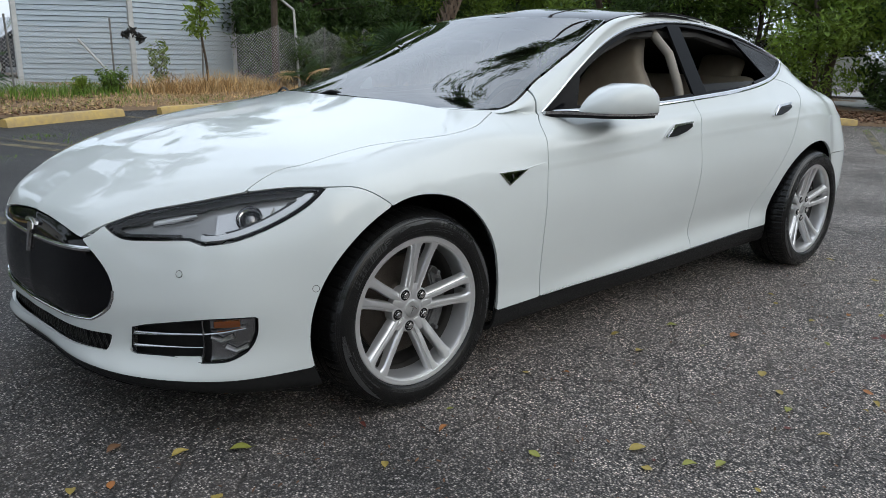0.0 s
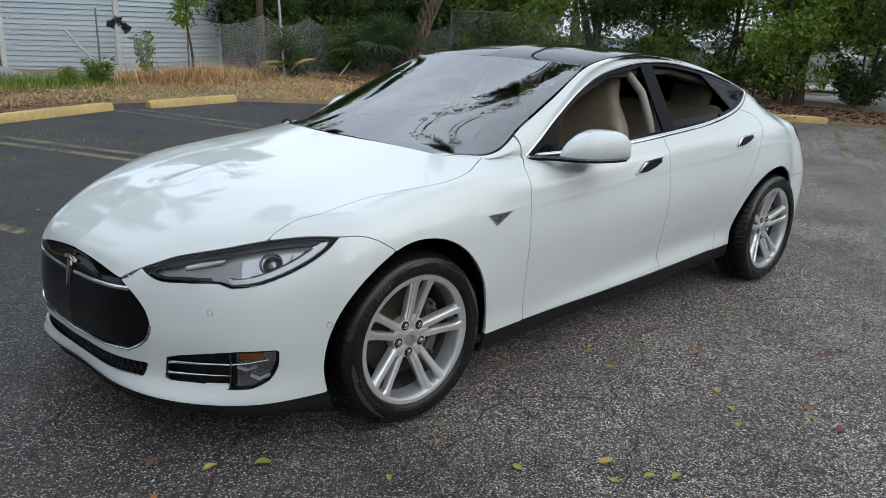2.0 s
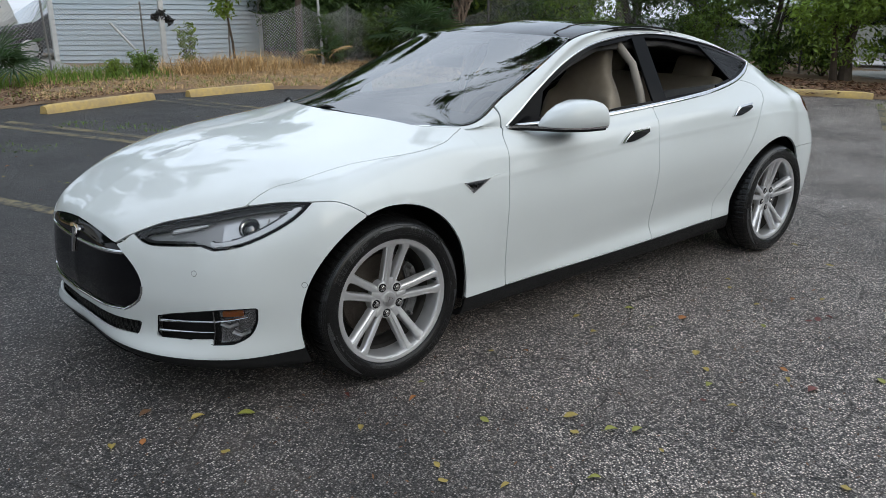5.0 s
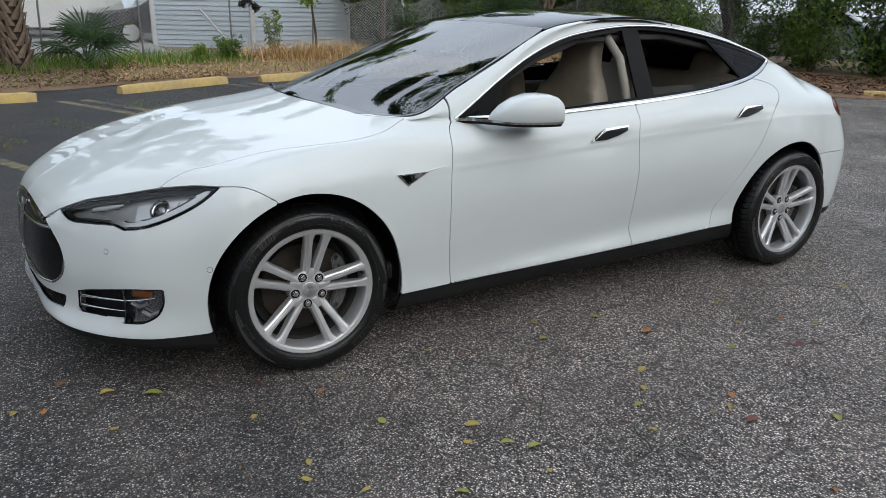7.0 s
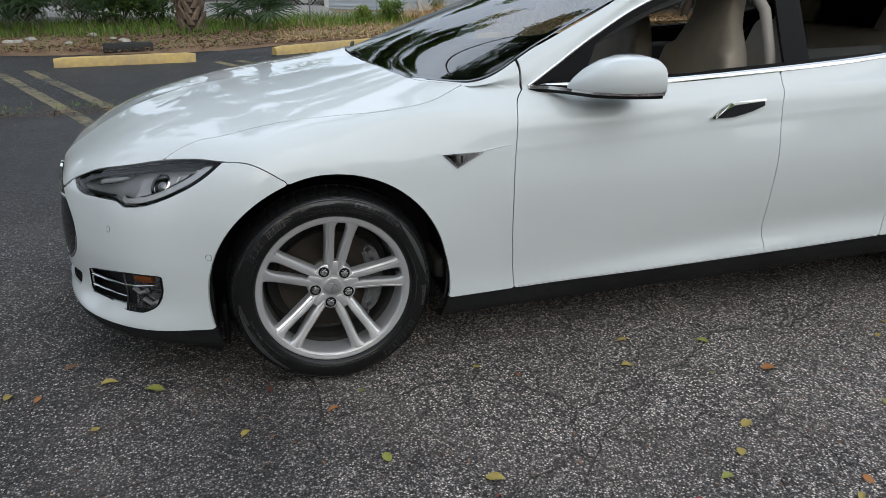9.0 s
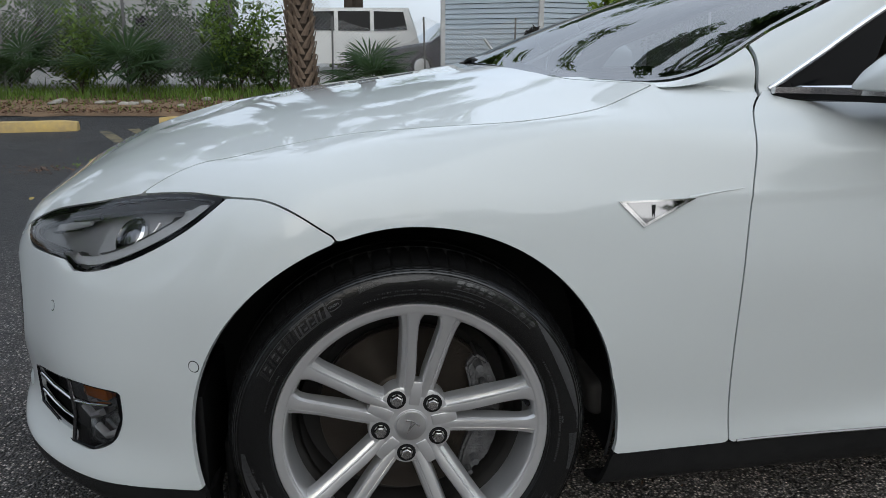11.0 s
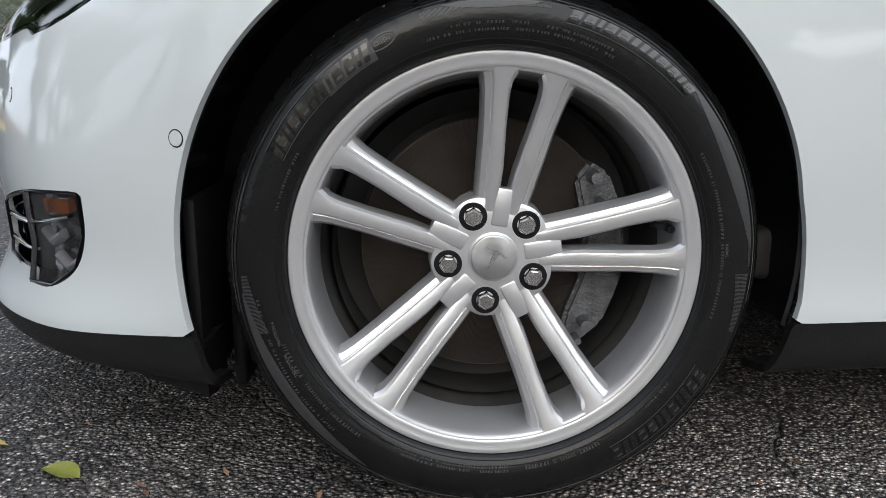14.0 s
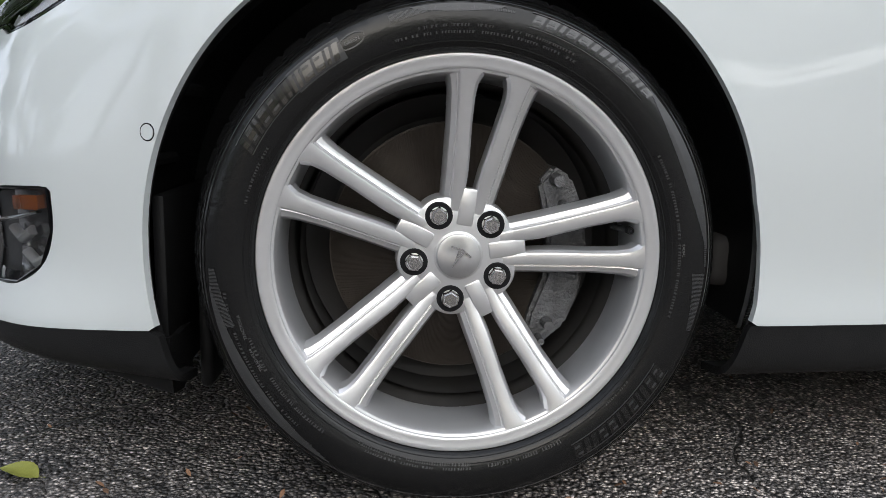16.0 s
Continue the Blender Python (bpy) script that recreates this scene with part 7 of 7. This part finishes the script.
# loose leaning rails and an old timber post by the fence
for nm, p0, p1, r, mat, lab in (("leaning_pole", (3.55, 12.35, .3), (2.75, 12.6, 1.35), .022, GALV, "bent metal pole leaning on the fence"), ("leaning_pole", (8.9, 12.6, .35), (10.0, 12.9, 1.2), .025, GALV, "fallen metal rail leaning on the fence"), ("timber_post", (7.0, 12.95, .2), (7.1, 13.0, 3.2), .075, BARK, "old grey timber post at the fence"), ("bent_pipe", (7.55, 12.8, .3), (7.45, 12.8, 2.1), .03, GALV, "grey bent pipe post")):
    v, f = tube([p0, tuple((a + b) / 2 for a, b in zip(p0, p1)), p1], r, 8)
    tagged(link(nm, v, f, mat), lab, "post")
v, f = tube([(7.45, 12.8, 2.1), (7.3, 12.8, 2.2), (7.0, 12.75, 2.38)], .028, 8)
tagged(link("pipe_arm", v, f, GALV), "angled pipe arm at the fence top", "post")
rnd = random.Random(9)
V, F = leaf_cloud(rnd, [(3.80, 12.7, 1.52, .10), (3.95, 12.7, 1.40, .10), (3.66, 12.7, 1.46, .07)], 110, .07)
tagged(link("dead_vine", V, F, RUBBLOCK, smooth=False), "dark withered vine clump on the fence", "vine")


# ---- house ----
def house():
    top = thing("house", "pale blue clapboard house with white corner trim", "house")
    A, B, C = Vector((2.35, 15.6, 0)), Vector((4.35, 14.40, 0)), Vector((7.10, 15.2, 0))
    z0, rows, step = .42, 29, .110
    for nm, p, q in (("wall_side", A, B), ("wall_front", B, C)):
        d = (q - p)
        L = d.length
        d.normalize()
        out = Vector((d.y, -d.x, 0))
        bm = bmesh.new()
        box(bm, 0, L, .11, .25, 0, rows * step + .3)
        w = part("wall", bm, SIDING, top, smooth=False)
        m = Matrix(((d.x, -out.x, 0, p.x), (d.y, -out.y, 0, p.y), (0, 0, 1, z0), (0, 0, 0, 1)))
        w.matrix_basis = m
        board = None
        for i in range(rows):
            if board is None:
                bm = bmesh.new()
                vs = [bm.verts.new(c) for x in (0, L) for c in ((x, -.038, 0), (x, -.012, step - .010), (x, .11, step - .010), (x, .11, 0))]
                for f4 in ((0, 1, 5, 4), (1, 2, 6, 5), (2, 3, 7, 6), (3, 0, 4, 7), (3, 2, 1, 0), (4, 5, 6, 7)):
                    bm.faces.new([vs[k] for k in f4])
                bmesh.ops.recalc_face_normals(bm, faces=bm.faces)
                ob = part("siding_board", bm, SIDING, w, smooth=False)
                board = ob.data
            else:
                ob = new("siding_board", board)
                ob.parent = w
            ob.matrix_basis = pose(0, -.0004 * (i % 3), i * step, 0, 0, 0)
    for p, wd in ((A, .10), (B, .11), (C, .10)):
        bm = bmesh.new()
        rounded_box(bm, -wd / 2, wd / 2, -.05, .06, 0, 3.4, r=.008, seg=1)
        t = part("corner_trim", bm, WHITETRIM, top, "white corner board")
        t.matrix_basis = pose(p.x, p.y - .02, z0 - .02, 0, 0, 0)
    # plain back walls and a low roof close the volume
    bm = bmesh.new()
    for (x0, y0), (x1, y1) in (((2.35, 15.8), (4.6, 20.5)), ((7.1, 15.4), (8.8, 19.6)), ((4.6, 20.5), (8.8, 19.6))):
        a, b = Vector((x0, y0, z0)), Vector((x1, y1, z0))
        vs = [bm.verts.new(v) for v in (a, b, b + Vector((0, 0, 3.5)), a + Vector((0, 0, 3.5)))]
        bm.faces.new(vs)
    part("rear_wall", bm, SIDING, top, smooth=False)
    bm = bmesh.new()
    ridge = [(3.3, 18.2, 5.2), (8.0, 17.4, 5.2)]
    eave = [(2.0, 15.5, 3.7), (4.30, 14.0, 3.7), (7.4, 14.8, 3.7), (9.2, 19.8, 3.7), (4.5, 20.9, 3.7)]
    E = [bm.verts.new(p) for p in eave]
    R = [bm.verts.new(p) for p in ridge]
    for q in ((E[0], E[1], R[0]), (E[1], E[2], R[1], R[0]), (E[2], E[3], R[1]), (E[3], E[4], R[0], R[1]), (E[4], E[0], R[0])):
        bm.faces.new(q)
    part("roof", bm, CONCRETE, top, "grey shingle roof", smooth=False)


house()
bm = bmesh.new()
rounded_box(bm, -12, 4.4, -.09, .09, -.2, .10, r=.03)
kb = part("yellow_kerb", bm, CONCRETE)
kb.matrix_basis = pose(0, 13.6, ground_z(0, 13.6), 0, 0, 2)
tagged(kb, "pale concrete kerb behind the fence", "kerb", kind="structure")
bm = bmesh.new()
box(bm, -40, 2.3, 13.7, 30, 0, .05)
pv = part("pavement", bm, CONCRETE, smooth=False)
pv.matrix_basis = pose(0, 0, ground_z(0, 13.7), 1.7, 0, 0) @ Matrix.Translation((0, 0, -.36))
tagged(pv, "pale concrete drive behind the fence", "pavement", kind="structure")


# ---- parked vehicles beyond the fence ----
def plain_car(name, label, at, rz, paint, profile, glass_band, length, width, wheel_r, wheels, tall):
    top = thing(name, label, "car", at, rz)
    half = width / 2
    bm = bmesh.new()
    rings = []
    for y, k in ((-half, .90), (-half + .06, .985), (-half + .16, 1), (half - .16, 1), (half - .06, .985), (half, .90)):
        rings.append([bm.verts.new((x, y * (1 - .10 * max(0, (z - tall) / tall)), .25 + (z - .25) * k)) for x, z in profile])
    for a, b in zip(rings, rings[1:]):
        for j in range(len(profile)):
            i = (j + 1) % len(profile)
            bm.faces.new((a[j], a[i], b[i], b[j]))
    bm.faces.new(rings[0][::-1]), bm.faces.new(rings[-1])
    bmesh.ops.recalc_face_normals(bm, faces=bm.faces)
    part("body", bm, paint, top, sharp=25)
    for s in (-1, 1):
        for quad in glass_band:
            bm = bmesh.new()
            vs = [bm.verts.new((x, s * (half * (1 - .10 * max(0, (z - tall) / tall)) + .004), z)) for x, z in quad]
            f = bm.faces.new(vs)
            ex = bmesh.ops.extrude_face_region(bm, geom=[f])
            bmesh.ops.translate(bm, vec=(0, -s * .03, 0), verts=[g for g in ex["geom"] if isinstance(g, bmesh.types.BMVert)])
            part("side_window", bm, GLOSS, top, smooth=False)
        for wx in wheels:
            v, f = lathe([(.001, -.02), (wheel_r * .62, -.02), (wheel_r * .66, 0), (wheel_r * .9, -.02), (wheel_r, .02), (wheel_r, .18)], 28)
            w = link("wheel", [(x, s * y, z) for x, y, z in v], f, RUBBER, top)
            w.matrix_basis = pose(wx, s * (half - .0) - s * .0, wheel_r, 0, 0, 0) @ Matrix.Diagonal((1, -1, 1, 1))
            v, f = lathe([(.001, -.03), (wheel_r * .25, -.035), (wheel_r * .6, -.028), (wheel_r * .64, -.015)], 20)
            h = link("hubcap", [(x, s * y, z) for x, y, z in v], f, ALLOY, w)
    return top


DARKPAINT = material("dark_plum_paint", (.020, .016, .026), .25, coat=1.0)
PALEPAINT = material("white_van_paint", (.84, .84, .82), .3, coat=.6)
SILVERPAINT = material("silver_paint", (.45, .47, .50), .3, .4, coat=.6)
SEDAN = [(-2.2, .30), (-2.25, .55), (-2.1, .74), (-1.1, .90), (-.35, 1.38), (.75, 1.42), (1.5, 1.02), (2.15, .98), (2.25, .60), (2.2, .30)]
SUV = [(-2.2, .36), (-2.25, .75), (-2.1, 1.02), (-1.0, 1.12), (-.6, 1.70), (2.0, 1.74), (2.2, 1.15), (2.25, .60), (2.2, .36)]
SG = [[(-.95, .92), (-.30, 1.32), (.25, 1.36), (.25, .95)], [(.32, .95), (.32, 1.36), (.75, 1.35), (1.25, 1.0)]]
UG = [[(-.85, 1.15), (-.52, 1.60), (.10, 1.62), (.10, 1.15)], [(.20, 1.15), (.20, 1.62), (1.0, 1.63), (1.0, 1.15)], [(1.1, 1.15), (1.1, 1.63), (1.85, 1.62), (1.95, 1.18)]]
gz = ground_z(0, 17)
plain_car("dark_sedan", "dark plum sedan parked beside the house", (3.0, 17.2, gz), 14, DARKPAINT, SEDAN, SG, 4.5, 1.75, .31, (-1.35, 1.35), .9)
plain_car("white_suv", "white boxy utility vehicle parked behind the fence", (-.3, 18.3, gz + .02), 4, PALEPAINT, SUV, UG, 4.5, 1.8, .36, (-1.35, 1.35), 1.1)
plain_car("white_van", "white vehicle parked beyond the trees", (21.0, 6.6, ground_z(21, 6.6)), 118, PALEPAINT, SUV, UG, 4.5, 1.85, .36, (-1.35, 1.35), 1.1)
plain_car("silver_sedan", "silver sedan parked beyond the trees", (20.6, 10.6, ground_z(20, 10.6)), 118, SILVERPAINT, SEDAN, SG, 4.5, 1.75, .31, (-1.35, 1.35), .9)
plain_car("white_sedan", "white sedan parked beyond the fence", (14.5, 17.5, ground_z(14, 17.5)), 150, PALEPAINT, SEDAN, SG, 4.5, 1.75, .31, (-1.35, 1.35), .9)
plain_car("silver_suv", "silver vehicle parked beyond the trees", (21.8, 2.4, ground_z(21, 2.4)), 112, SILVERPAINT, SUV, UG, 4.5, 1.85, .36, (-1.35, 1.35), 1.1)

# pale buildings far behind the trees
for nm, x, y, w, d, h, rz in (("far_building", -14, 33, 16, 8, 4.5, 5),):
    top = thing(nm, "pale stucco building standing behind the trees", "building", (x, y, 0), rz)
    bm = bmesh.new()
    box(bm, -w / 2, w / 2, -d / 2, d / 2, -.5, h)
    part("wall", bm, STUCCO, top, smooth=False)
    bm = bmesh.new()
    box(bm, -w / 2 - .4, w / 2 + .4, -d / 2 - .4, d / 2 + .4, h, h + .25)
    part("roof", bm, CONCRETE, top, smooth=False)
    for i in range(5):
        for s in (-1, 1):
            bm = bmesh.new()
            xx = -w / 2 + w * (i + .5) / 5
            box(bm, xx - .6, xx + .6, s * d / 2 - .02, s * d / 2 + .02, 1.2, 2.5)
            part("window", bm, GLOSS, top, smooth=False)
# pale drive beyond the trees
bm = bmesh.new()
box(bm, 0, 16, -26, 22, -.06, .02)
pv = part("pavement", bm, CONCRETE, smooth=False)
pv.matrix_basis = pose(18.6, 8, .16, 0, 0, -22)
tagged(pv, "pale concrete drive beyond the trees", "pavement", kind="structure")
# tree line behind the camera
for k, (x, y, h) in enumerate(((-17, -18, 9), (-9, -22, 9), (-1, -24, 9), (7, -23, 9), (15, -21, 9), (23, -15, 9), (-17, -8, 9), (-17, 0, 8.5), (-16, 6.5, 7.5), (25, -7, 9), (-13, -20.5, 5), (-5, -23.5, 5), (3, -24.5, 5), (11, -22.5, 5), (19, -18.5, 5), (25, -11, 5))):
    tree(x, y, h, .18, (0, 0), 200 + k, leaves=6500, size=.30, crown=(.08, 1), spread=3.2, mat=LEAFDARK if k % 2 else LEAF, stems=2, low=5, label="leafy tree at the edge of the car park")
palm(-9.5, -3.5, 5.5, .16, 301, crown=24, r=.9, stalk=1.2, booted=False, label="tall palm at the edge of the car park")
palm(-11.0, 1.5, 6.2, .16, 302, crown=24, r=.9, stalk=1.2, booted=False, label="tall palm at the edge of the car park")
